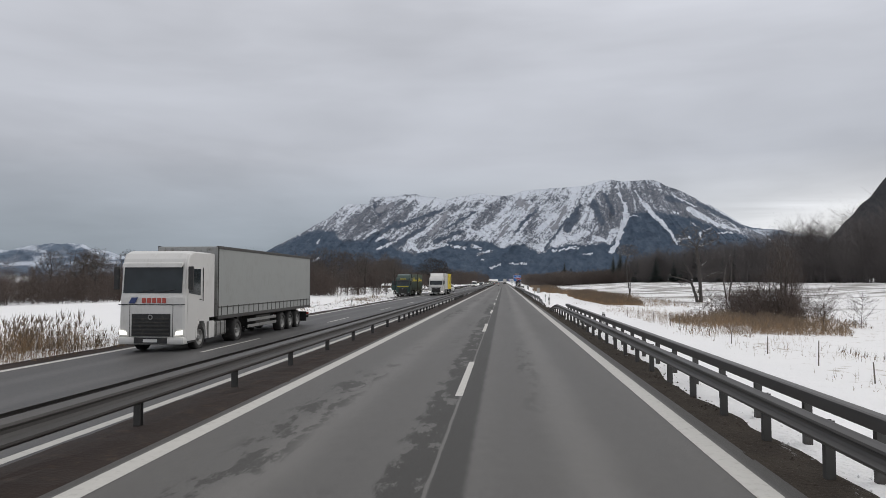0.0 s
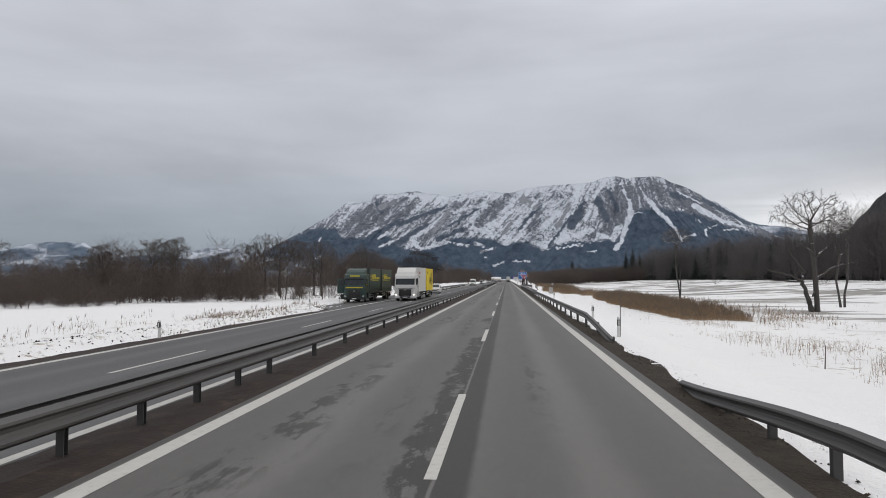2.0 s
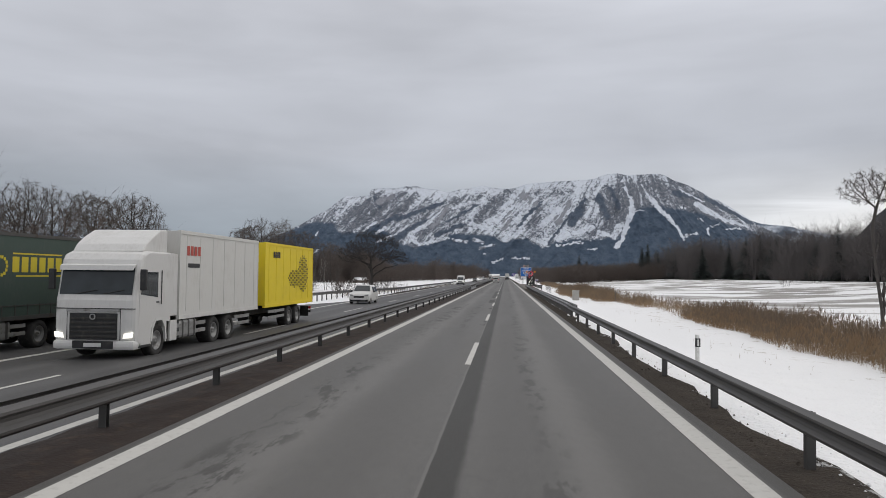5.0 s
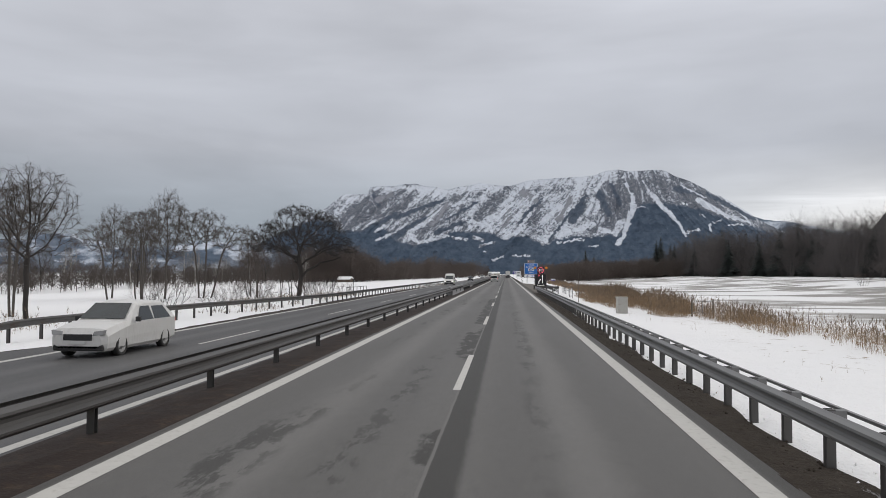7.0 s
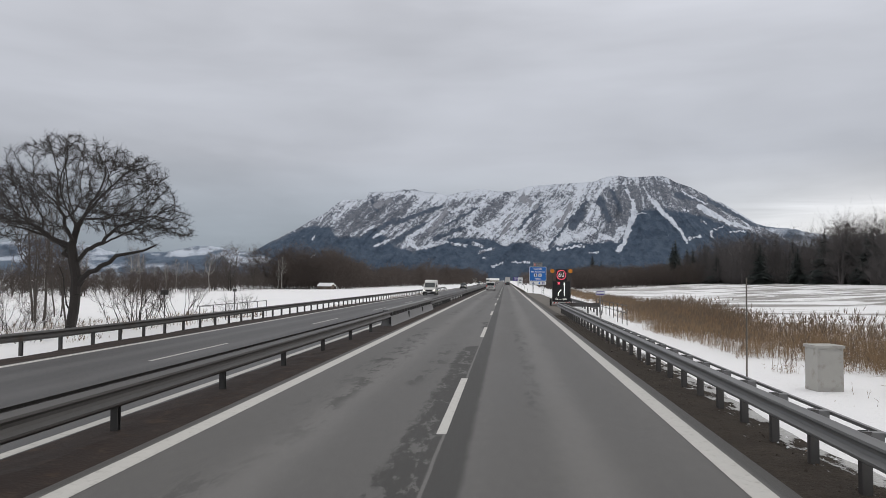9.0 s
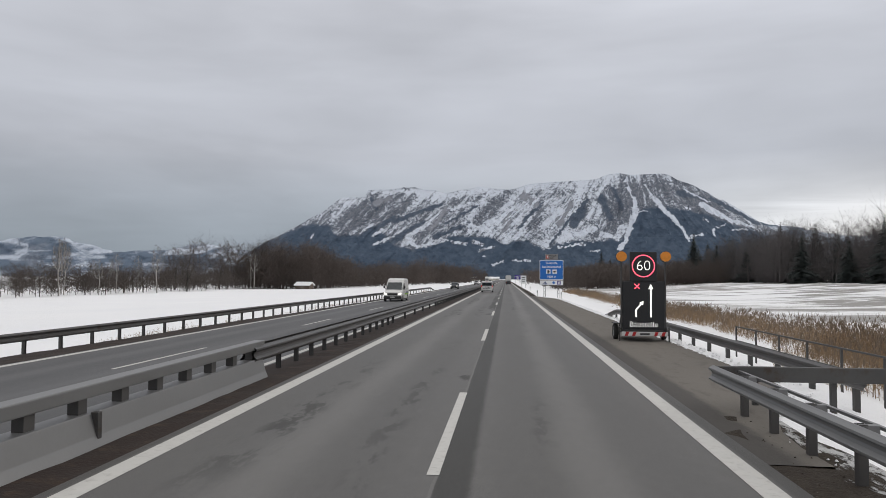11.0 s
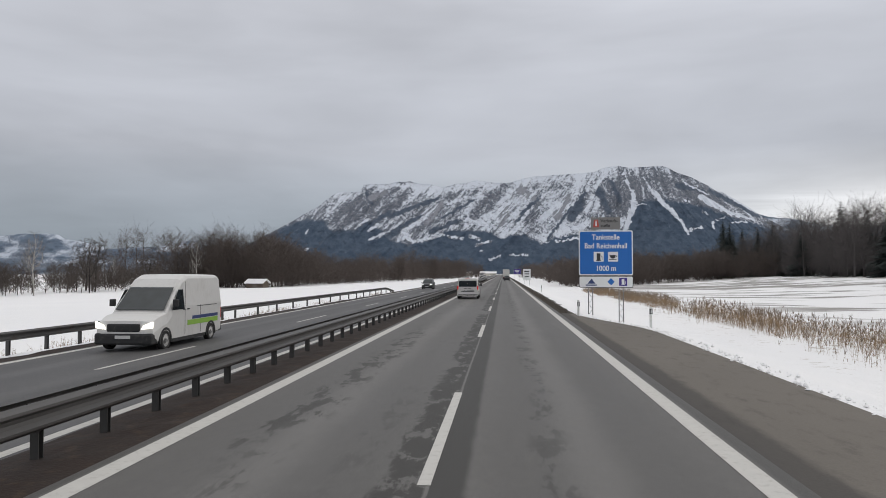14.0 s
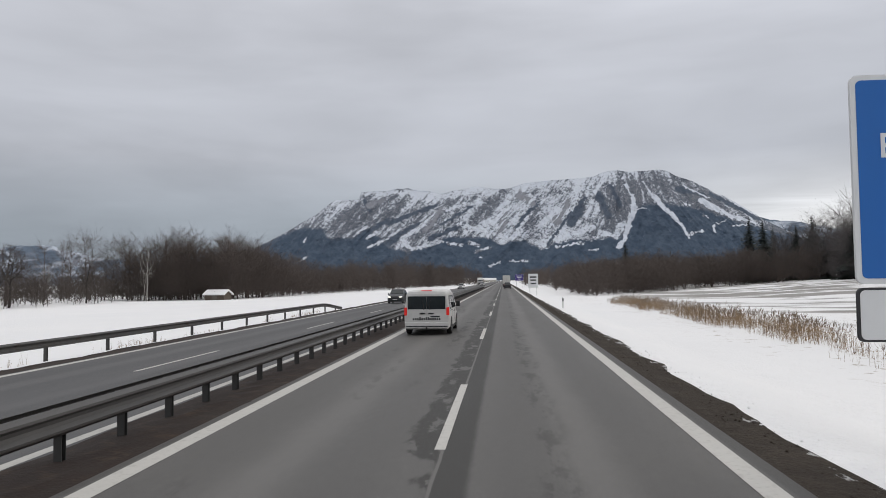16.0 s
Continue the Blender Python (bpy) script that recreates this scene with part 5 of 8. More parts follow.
reed_bed("verge_grass", np.concatenate([band(1600, 4.75, 5.35, -10, 246, 0.04, 0.14, 0.0, 15), band(900, 4.7, 5.4, 322, 420, 0.04, 0.15, -0.05, 16), band(5200, -5.3, -4.1, -10, 190, 0.03, 0.10, 0.05, 17)]), 75, "short dead grass on the gravel verge", 0.006, False)
reed_bed("median_grass", np.concatenate([band(13000, -5.25, -4.0, 80, 134, 0.04, 0.12, -0.2, 26), band(3500, -5.25, -4.0, 0, 34, 0.04, 0.11, -0.05, 27)]), 77, "matted dead grass on the median soil", 0.006, False)


def bush(x, y, h, r, stems, seed, label):
    rng = random.Random(seed)
    ob = thing("bush", Matrix(), label, "bush", "leafless bushes")
    st, tw = Soup(), Soup()
    for s in range(stems):
        a = rng.uniform(0, 6.283)
        rr = rng.uniform(0, r * 0.45)
        p = Vector((math.cos(a) * rr, math.sin(a) * rr, -0.1))
        grow(rng, st, tw, p, Vector((math.cos(a) * 0.55, math.sin(a) * 0.55, 1)), h * 0.5, 0.035, 1, 0.45, 0.08, 0.16, 3, 0.006, (2, 4))
    st.object("stem", M["bark"], ob)
    tw.object("brush", M["twig_brown"], ob)
    ob.matrix_basis = pose(x, y, float(ground_z(x, y)))
    return ob


shrub = bush(24.0, 68.0, 5.0, 3.6, 12, 81, "big leafless brown bush among dead reeds")
for x, y, k, t in ((26.2, 73.5, 0.85, 40), (22.5, 63.5, 0.6, 100), (-20.5, 226.5, 0.72, 60), (-21.8, 235, 0.75, 150), (-22.5, 231, 0.6, 250), (-27, 205, 0.55, 20), (-25.5, 199, 0.5, 90), (-21.5, 245, 0.45, 130), (-19.6, 216, 0.42, 10), (-23.5, 210, 0.5, 75), (-24.5, 217, 0.55, 190), (-19.0, 206, 0.35, 220), (-20.2, 198, 0.4, 300), (-26.0, 224, 0.5, 340), (88, 250, 1.0, 10), (94, 330, 1.1, 70), (74, 300, 0.6, 200)):
    b = copy_thing(shrub, Matrix())
    b.matrix_basis = pose(x, y, float(ground_z(x, y)), 0, 0, t) @ Matrix.Diagonal((k, k, k, 1))
stand(thin, 24.9, 67.0, 30, 0.85)
stand(thin, 26.6, 70.0, 140, 0.75)
brake = [(rngw.gauss(23.8, 2.0), rngw.gauss(68.5, 4.0), rngw.uniform(1.6, 3.3)) for _ in range(80)]
wood_mesh("brushwood", brake, M["twig_brown"], 68, "tangled brown brushwood round a bush", 44, 10, 0.006, 0.42, 0.02)
reed_bed("reed_clump", np.concatenate([band(9000, 15.0, 24.0, 50, 66, 0.5, 1.3, -0.3, 18), band(4500, 20.0, 28.0, 58, 74, 0.6, 1.3, -0.15, 30), band(900, 13.0, 17.0, 34, 54, 0.3, 0.7, 0.0, 31)]), 76, "dead brown reeds around a bush")

# crumbs of dirty snow and earth along the rail
def crumbs(name, n, x0, x1, spans, r0, r1, material, seed, label, on_ground=False):
    rng = np.random.default_rng(seed)
    v, f = [], []
    for y0, y1 in spans:
        m = int(n * (y1 - y0) / 100)
        for x, y, r in zip(rng.uniform(x0, x1, m), rng.uniform(y0, y1, m), r0 + (r1 - r0) * rng.random(m) ** 2.5):
            k = len(v)
            off = x + right_edge(y) - 5.1
            c = np.array([off, y, -0.02 - 0.03 * (x - 4.1) + r * 0.2])
            if on_ground:
                c = np.array([x, y, float(ground_z(x, y)) + r * 0.15])
            pts = np.array([[1, 0, 0], [0.2, 1, 0], [-0.9, 0.4, 0], [-0.5, -0.9, 0], [0.6, -0.8, 0], [0.1, 0.1, 0.9], [0, 0, -0.6]]) * r * rng.uniform(0.6, 1.3, (7, 3))
            v += (c + pts).tolist()
            f += [(k + i, k + (i + 1) % 5, k + 5) for i in range(5)] + [(k + (i + 1) % 5, k + i, k + 6) for i in range(5)]
    tagged(arrays(name, v, f, material), label, "rubble", kind="stuff")


crumbs("snow_crumbs", 450, 4.9, 5.5, ((-5, 238), (322, 380)), 0.006, 0.035, M["snow"], 91, "lumps of old snow along the verge")
crumbs("snow_lumps", 1500, 4.85, 5.5, ((238, 322),), 0.015, 0.07, M["snow"], 93, "rough lumps of ploughed snow along the lay-by")
crumbs("earth_crumbs", 1800, 4.35, 4.95, ((-5, 238), (322, 380)), 0.006, 0.032, M["soil_right"], 92, "clods of dark earth along the verge")

crumbs("snow_clods", 1800, -17.6, -15.3, ((46, 115),), 0.03, 0.11, M["snow"], 94, "rough clods of ploughed snow on the bank", True)
crumbs("earth_clods", 1500, -17.4, -15.2, ((46, 128),), 0.015, 0.07, M["soil"], 95, "clods of brown earth on the snow bank", True)

# ---- guard rails ----
W_PROFILE = [(0.0, 0.0), (0.028, 0.02), (0.075, 0.045), (0.08, 0.075), (0.028, 0.115), (0.018, 0.155), (0.028, 0.195), (0.08, 0.235), (0.075, 0.265), (0.028, 0.29), (0.0, 0.31)]

DEEP_PROFILE = [(u, 0.31 - (0.31 - v) * 1.16) for u, v in W_PROFILE]
BOX_PROFILE = [(-0.12, 0.12), (0.0, 0.12), (0.03, 0.135), (0.03, 0.295), (0.0, 0.31), (-0.12, 0.31)]
BAR_PROFILE = [(-0.03, 0.25), (0.02, 0.25), (0.02, 0.29), (-0.03, 0.29)]


def beam_mesh(path, face, top=0.75, profile=W_PROFILE):
    """Beam along path of (x, y, ground z, drop); face +1 bulges to +x, -1 to -x. Box sections close, W-beams are sheet."""
    bm = bmesh.new()
    closed = profile in (BOX_PROFILE, BAR_PROFILE)
    outline = list(profile) if closed else list(profile) + [(u - 0.007, v) for u, v in profile[::-1]]
    rings = []
    for x, y, z, drop in path:
        rings.append([bm.verts.new((x + face * u, y, z + top - drop - 0.31 + v)) for u, v in outline])
    n = len(outline)
    for a, b in zip(rings, rings[1:]):
        for i in range(n):
            bm.faces.new((a[i], b[i], b[(i + 1) % n], a[(i + 1) % n]))
    bm.faces.new(rings[0])
    bm.faces.new(rings[-1][::-1])
    bmesh.ops.recalc_face_normals(bm, faces=bm.faces[:])
    return bm


def post_bm(h=0.72, d=0.10, w=0.055):
    """Channel-section post, sunk in the ground."""
    bm = bmesh.new()
    add_prism(bm, [(-w, -d / 2), (w, -d / 2), (w, -d / 2 + 0.012), (-w + 0.015, -d / 2 + 0.012), (-w + 0.015, d / 2 - 0.012), (w, d / 2 - 0.012), (w, d / 2), (-w, d / 2)], -0.4, h, "z")
    return bm


def spacer_bm(length):
    bm = bmesh.new()
    add_box(bm, (-length / 2, -0.05, 0.50), (length / 2, 0.05, 0.70), 0.008)
    return bm


def stations(y0, y1, drop0=None, drop1=None, step=4.0):
    """Heights lost along a sloping end: drop0 metres long at the start, drop1 at the end."""
    ys = sorted(set(np.round(np.concatenate([np.arange(y0, y1, step), [y1], np.linspace(y0, y0 + (drop0 or 0), 7), np.linspace(y1 - (drop1 or 0), y1, 7)]), 3)))
    out = []
    for y in ys:
        d = 0.0
        if drop0:
            d = max(d, 0.62 * (1 - float(sm(y, y0 - drop0 * 0.2, y0 + drop0))))
        if drop1:
            d = max(d, 0.62 * float(sm(y, y1 - drop1, y1 + drop1 * 0.2)))
        out.append((y, d))
    return out


def rail(name, x_of, y0, y1, spacing, faces, label, steel, zg, drop0=None, drop1=None, gap=0.0, post_x=0.0, top=0.75, spacer=False, profile=W_PROFILE):
    """A run of guard rail: beams, posts and spacers. faces: +1, -1 or both."""
    run = thing(name, Matrix(), label, "guard rail")
    st = stations(y0, y1, drop0, drop1)
    for f in faces:
        bm = beam_mesh([(x_of(y) + f * gap, y, zg, d) for y, d in st], f, top, profile)
        part("beam", bm, steel, run)
    src = None
    y = y0 + 0.6
    k = 0
    while y < y1 - 0.3:
        step = spacing(y) if callable(spacing) else spacing
        d = float(np.interp(y, [s[0] for s in st], [s[1] for s in st]))
        m = pose(x_of(y) + post_x, y, zg - d)
        if src is None:
            src = part("post", post_bm(top - 0.04), M["steel_dark"] if steel is not M["steel_new"] else M["steel"], run)
            src.matrix_basis = m
        else:
            same("post", src, run, m)
        if spacer:
            if k == 0:
                sp0 = part("spacer", spacer_bm(2 * gap + 0.02), M["steel_dark"] if steel is not M["steel_new"] else steel, run)
                sp0.matrix_basis = pose(x_of(y), y, zg - d)
            else:
                same("spacer", sp0, run, pose(x_of(y), y, zg - d))
        y += step
        k += 1
    return run


def median_step(y):
    if y < 42 or 70 < y < 110 and False:
        return 4.0
    if y < 62:
        return 2.0
    if y < 84:
        return 4.0
    if y < 104:
        return 2.0
    if y < 106:
        return 5.0
    if y < 222:
        return 4.0
    return 1.5


rail("guard_rail", lambda y: -4.85, -30, 222, median_step, (1, -1), "double-sided weathered steel guard rail on the median", M["steel"], 0.0, gap=0.11, spacer=True, profile=DEEP_PROFILE)
rail("guard_rail", lambda y: -4.85, 241, 520, lambda y: 4.3 if 260.5 < y < 282 else 1.5, (1, -1), "double-sided steel guard rail with close posts on the median", M["steel"], 0.0, gap=0.11, spacer=True, profile=DEEP_PROFILE)
# removable barrier in the median opening
barrier = thing("median_barrier", Matrix(), "grey steel removable barrier closing a median opening", "barrier")
part("skirt", prism([(-5.15, 0.0), (-4.55, 0.0), (-4.62, 0.16), (-4.70, 0.46), (-5.00, 0.46), (-5.08, 0.16)], 221.5, 241.5, "y", 0.012), M["steel_new"], barrier, "pale galvanised lower wall")
part("top_beam", box((-4.98, 221.3, 0.66), (-4.72, 241.7, 0.84), 0.02), M["steel_new"], barrier)
for y in (221.5, 228.1, 234.8):
    part("joint_strap", box((-4.705, y, 0.10), (-4.60, y + 0.10, 0.47), 0.008), M["steel_dark"], barrier)
stud = part("stud", box((-0.08, -0.10, 0.455), (0.08, 0.10, 0.665), 0.01), M["steel"], barrier)
stud.matrix_basis = pose(-4.85, 222.0, 0)
for k in range(1, 19):
    same("stud", stud, barrier, pose(-4.85, 222.0 + 1.06 * k, 0))

rail("guard_rail", lambda y: 4.72 , -20, 61.5, 2.0, (-1,), "weathered steel guard rail with a sloping end on the verge", M["steel"], -0.05, drop1=9.0, gap=0.1)
rail("guard_rail", lambda y: 5.20, -20, 53.0, 2.0, (-1,), "second weathered steel guard rail behind the first", M["steel"], -0.03, gap=0.02, top=0.78, post_x=0.10, profile=BOX_PROFILE)
rail("guard_rail", lambda y: 4.72 + 0.15 * float(sm(y, 84, 70)) , 72.3, 150, 4.0, (-1,), "weathered steel guard rail with a sloping start on the verge", M["steel"], -0.05, drop0=9.0, gap=0.08)
rail("guard_rail", lambda y: 4.92, 149.9, 239.5, 1.33, (-1,), "guard rail with spacer blocks and close posts on the verge", M["steel_new"], -0.05, gap=0.18, spacer=True)
rail("rear_rail", lambda y: 5.16, 150.2, 239.3, 400, (-1,), "narrow grey rear rail behind the spacer blocks", M["steel_new"], -0.05, gap=0.0, top=0.70, post_x=0.05, profile=BAR_PROFILE)
link = thing("rail_link", Matrix(), "transverse steel beam joining two guard rails", "guard rail")
part("beam", box((4.76, 239.3, 0.42), (7.75, 239.42, 0.70), 0.02), M["steel_dark"], link)
for x in (5.5, 6.9):
    part("post", box((x - 0.05, 239.43, -0.5), (x + 0.05, 239.53, 0.68), 0.01), M["steel_dark"], link)
rail("guard_rail", lambda y: 7.65, 239.6, 274.5, 2.0, (-1,), "steel guard rail along the lay-by with a sloping end", M["steel"], -0.22, drop1=6.0, gap=0.08)
rail("guard_rail", lambda y: -15.6 - 3.2 * float(sm(y, 215, 184)), 168, 385, lambda y: 2.0 if y < 322 else 4.0, (1,), "long dark steel guard rail beside the opposite carriageway", M["steel_dark"], -0.38, drop1=8.0, drop0=8.0, gap=0.08)

# ---- more materials ----
def glass_mat(name, tint=(0.016, 0.022, 0.024), rough=0.04):
    g = Nodes(name, rough, spec=0.45)
    v = g.coords()
    g.color(g.mix(g.noise(2.0, 2.0, v), shade(tint, 0.6), shade(tint, 1.6)))
    return g.m


def lamp_mat(name, color, strength):
    g = Nodes(name, 0.4)
    g.color(color)
    g.put(color, g.b.inputs["Emission Color"])
    g.b.inputs["Emission Strength"].default_value = strength
    return g.m


def car_paint(name, base, dirt, rough=0.35):
    """Paint with road grime that thickens in blotches and streaks."""
    g = Nodes(name, rough, spec=0.5)
    v = g.coords()
    n1, n2 = g.noise(1.1, 5.0, v, 0.6), g.noise(12.0, 4.0, g.coords((1, 1, 0.25)), 0.6)
    c = g.mix(n1, shade(base, 0.93), shade(base, 1.05))
    c = g.mix(g.math("MULTIPLY", g.step(g.math("ADD", g.math("MULTIPLY", n1, 0.6), g.math("MULTIPLY", n2, 0.4)), 0.45, 0.75), 0.4), c, dirt)
    g.color(c)
    g.rough(g.math("MULTIPLY_ADD", n1, 0.3, rough - 0.1))
    return g.m


M["white_paint"] = car_paint("white_vehicle_paint", (0.62, 0.61, 0.59), (0.33, 0.31, 0.28))
M["green_paint"] = car_paint("dark_green_paint", (0.018, 0.046, 0.038), (0.055, 0.06, 0.055))
M["green_tarp"] = car_paint("dark_green_tarpaulin", (0.040, 0.066, 0.054), (0.09, 0.096, 0.088), 0.6)
M["grey_tarp"] = car_paint("grey_tarpaulin", (0.30, 0.31, 0.30), (0.20, 0.20, 0.18), 0.65)
M["white_box"] = car_paint("white_box_body", (0.62, 0.61, 0.58), (0.42, 0.40, 0.36), 0.5)
M["yellow_box"] = car_paint("yellow_box_body", (0.78, 0.60, 0.02), (0.52, 0.40, 0.06), 0.5)
M["rubber"] = plain("black_rubber", (0.025, 0.024, 0.023), 0.85, var=0.3, scale=4, fine=40, bump=0.2, dirt=(0.07, 0.065, 0.06))
M["rim"] = plain("steel_rim", (0.26, 0.26, 0.255), 0.5, 0.5, var=0.25, scale=4, fine=30, bump=0.05, dirt=(0.1, 0.09, 0.08))
M["black"] = plain("black_plastic", (0.022, 0.022, 0.023), 0.6, var=0.25, scale=3, fine=30, bump=0.1, dirt=(0.06, 0.057, 0.05))
M["chassis"] = plain("dirty_chassis_steel", (0.045, 0.043, 0.04), 0.75, 0.2, var=0.3, scale=3, fine=25, bump=0.2, dirt=(0.09, 0.08, 0.07))
M["alu"] = plain("dull_aluminium", (0.36, 0.36, 0.35), 0.5, 0.6, var=0.2, scale=3, fine=30, bump=0.05, dirt=(0.16, 0.15, 0.13))
M["glass"] = glass_mat("tinted_vehicle_glass", (0.022, 0.028, 0.031), 0.06)
M["headlight"] = lamp_mat("lit_headlight", (1.0, 0.97, 0.88), 1.1)
M["lens"] = plain("clear_lamp_lens", (0.42, 0.42, 0.42), 0.15, 0.3, var=0.2, scale=8, fine=60, bump=0)
M["tail"] = lamp_mat("lit_tail_light", (0.62, 0.02, 0.015), 0.28)
M["red"] = plain("red_plastic", (0.45, 0.02, 0.02), 0.4, var=0.2, scale=5, fine=40, bump=0)
M["orange"] = plain("amber_beacon_lens", (0.75, 0.26, 0.02), 0.35, var=0.25, scale=9, fine=60, bump=0.1)
M["plate"] = plain("number_plate", (0.6, 0.6, 0.58), 0.5, var=0.08, scale=8, fine=60, bump=0)
M["dark_bar"] = plain("dark_print", (0.03, 0.03, 0.032), 0.6, var=0.2, scale=6, fine=50, bump=0)
M["yellow_print"] = plain("yellow_print", (0.62, 0.50, 0.03), 0.6, var=0.15, scale=3, fine=30, bump=0)
M["red_print"] = plain("red_print", (0.45, 0.08, 0.06), 0.6, var=0.2, scale=5, fine=30, bump=0)
M["blue_print"] = plain("dark_blue_print", (0.03, 0.05, 0.16), 0.6, var=0.2, scale=5, fine=30, bump=0)
M["lime_print"] = plain("lime_print", (0.25, 0.45, 0.06), 0.6, var=0.15, scale=5, fine=30, bump=0)
M["sign_blue"] = plain("blue_sign_sheeting", (0.008, 0.125, 0.44), 0.45, var=0.07, scale=1.2, fine=25, bump=0)
M["sign_white"] = plain("white_sign_sheeting", (0.72, 0.73, 0.73), 0.5, var=0.06, scale=2, fine=25, bump=0)
M["sign_grey"] = plain("grey_sign_sheeting", (0.20, 0.195, 0.19), 0.6, var=0.12, scale=2, fine=25, bump=0)
M["sign_purple"] = plain("purple_sign_sheeting", (0.05, 0.03, 0.22), 0.5, var=0.1, scale=3, fine=25, bump=0)
M["post_white"] = plain("white_plastic_post", (0.66, 0.66, 0.64), 0.6, var=0.1, scale=4, fine=25, bump=0.05, dirt=(0.36, 0.34, 0.31))
M["concrete"] = plain("pale_concrete", (0.40, 0.39, 0.36), 0.9, var=0.14, scale=1.4, fine=20, bump=0.3, dirt=(0.26, 0.24, 0.21))
M["wood_plank"] = plain("weathered_boards", (0.11, 0.085, 0.065), 0.85, var=0.35, scale=1.5, fine=12, bump=0.4)
M["plaster"] = plain("house_plaster", (0.52, 0.49, 0.43), 0.9, var=0.12, scale=0.6, fine=8, bump=0.1)
M["led_black"] = plain("matrix_panel_black", (0.016, 0.016, 0.018), 0.55, var=0.3, scale=14, fine=90, bump=0.1)
M["led_white"] = lamp_mat("lit_white_diodes", (1.0, 0.98, 0.92), 0.8)
M["led_red"] = lamp_mat("lit_red_diodes", (1.0, 0.10, 0.16), 1.6)
M["rust_wood"] = plain("grey_fence_stake", (0.16, 0.14, 0.12), 0.9, var=0.3, scale=3, fine=20, bump=0.2)

FACE = (90, 0, 0)  # turns lettering upright, to face the traffic

# ---- direction sign ----


def ring_bm(r, tubew, n=40, depth=0.006, gapped=False):
    """Flat ring in the xz plane, or a ring of dots."""
    bm = bmesh.new()
    if gapped:
        for k in range(n):
            a = 2 * math.pi * k / n
            add_box(bm, (r * math.cos(a) - tubew / 2, -depth, r * math.sin(a) - tubew / 2), (r * math.cos(a) + tubew / 2, 0, r * math.sin(a) + tubew / 2))
        return bm
    vs = []
    for k in range(n):
        a = 2 * math.pi * k / n
        vs.append([bm.verts.new((q * math.cos(a), y, q * math.sin(a))) for q, y in ((r - tubew, -depth), (r, -depth), (r, 0), (r - tubew, 0))])
    for k in range(n):
        for i in range(4):
            bm.faces.new((vs[k][i], vs[(k + 1) % n][i], vs[(k + 1) % n][(i + 1) % 4], vs[k][(i + 1) % 4]))
    bmesh.ops.recalc_face_normals(bm, faces=bm.faces[:])
    return bm


def poly_y(points, y0, y1):
    """Flat shape of (x, z) points between two depths."""
    return prism(points, y0, y1, "y")


def rounded(x0, z0, x1, z1, r, n=5):
    pts = []
    for cx, cz, a0 in ((x1 - r, z0 + r, -90), (x1 - r, z1 - r, 0), (x0 + r, z1 - r, 90), (x0 + r, z0 + r, 180)):
        for k in range(n + 1):
            a = radians(a0 + 90 * k / n)
            pts.append((cx + r * math.cos(a), cz + r * math.sin(a)))
    return pts


def pump(parent, x, z, s, material, y):
    bm = bmesh.new()
    add_box(bm, (x - 0.16 * s, y - 0.004, z - 0.28 * s), (x + 0.14 * s, y, z + 0.28 * s), 0.0)
    add_box(bm, (x - 0.22 * s, y - 0.004, z - 0.34 * s), (x + 0.20 * s, y, z - 0.285 * s))
    add_tube(bm, (x + 0.15 * s, y - 0.003, z + 0.1 * s), (x + 0.27 * s, y - 0.003, z + 0.0 * s), 0.02 * s, n=6)
    add_tube(bm, (x + 0.27 * s, y - 0.003, z + 0.0 * s), (x + 0.27 * s, y - 0.003, z - 0.24 * s), 0.02 * s, n=6)
    return part("pump_symbol", bm, material, parent)


def lattice_post(parent, x, z0, z1, y):
    bm = bmesh.new()
    for s in (-0.13, 0.13):
        add_tube(bm, (x + s, y, z0), (x + s, y, z1), 0.03, n=8)
    z, k = z0 + 0.3, 1
    while z < z1 - 0.35:
        add_tube(bm, (x - 0.13 * k, y, z), (x + 0.13 * k, y, z + 0.33), 0.014, n=6)
        z, k = z + 0.33, -k
    return part("lattice_post", bm, M["steel_new"], parent)


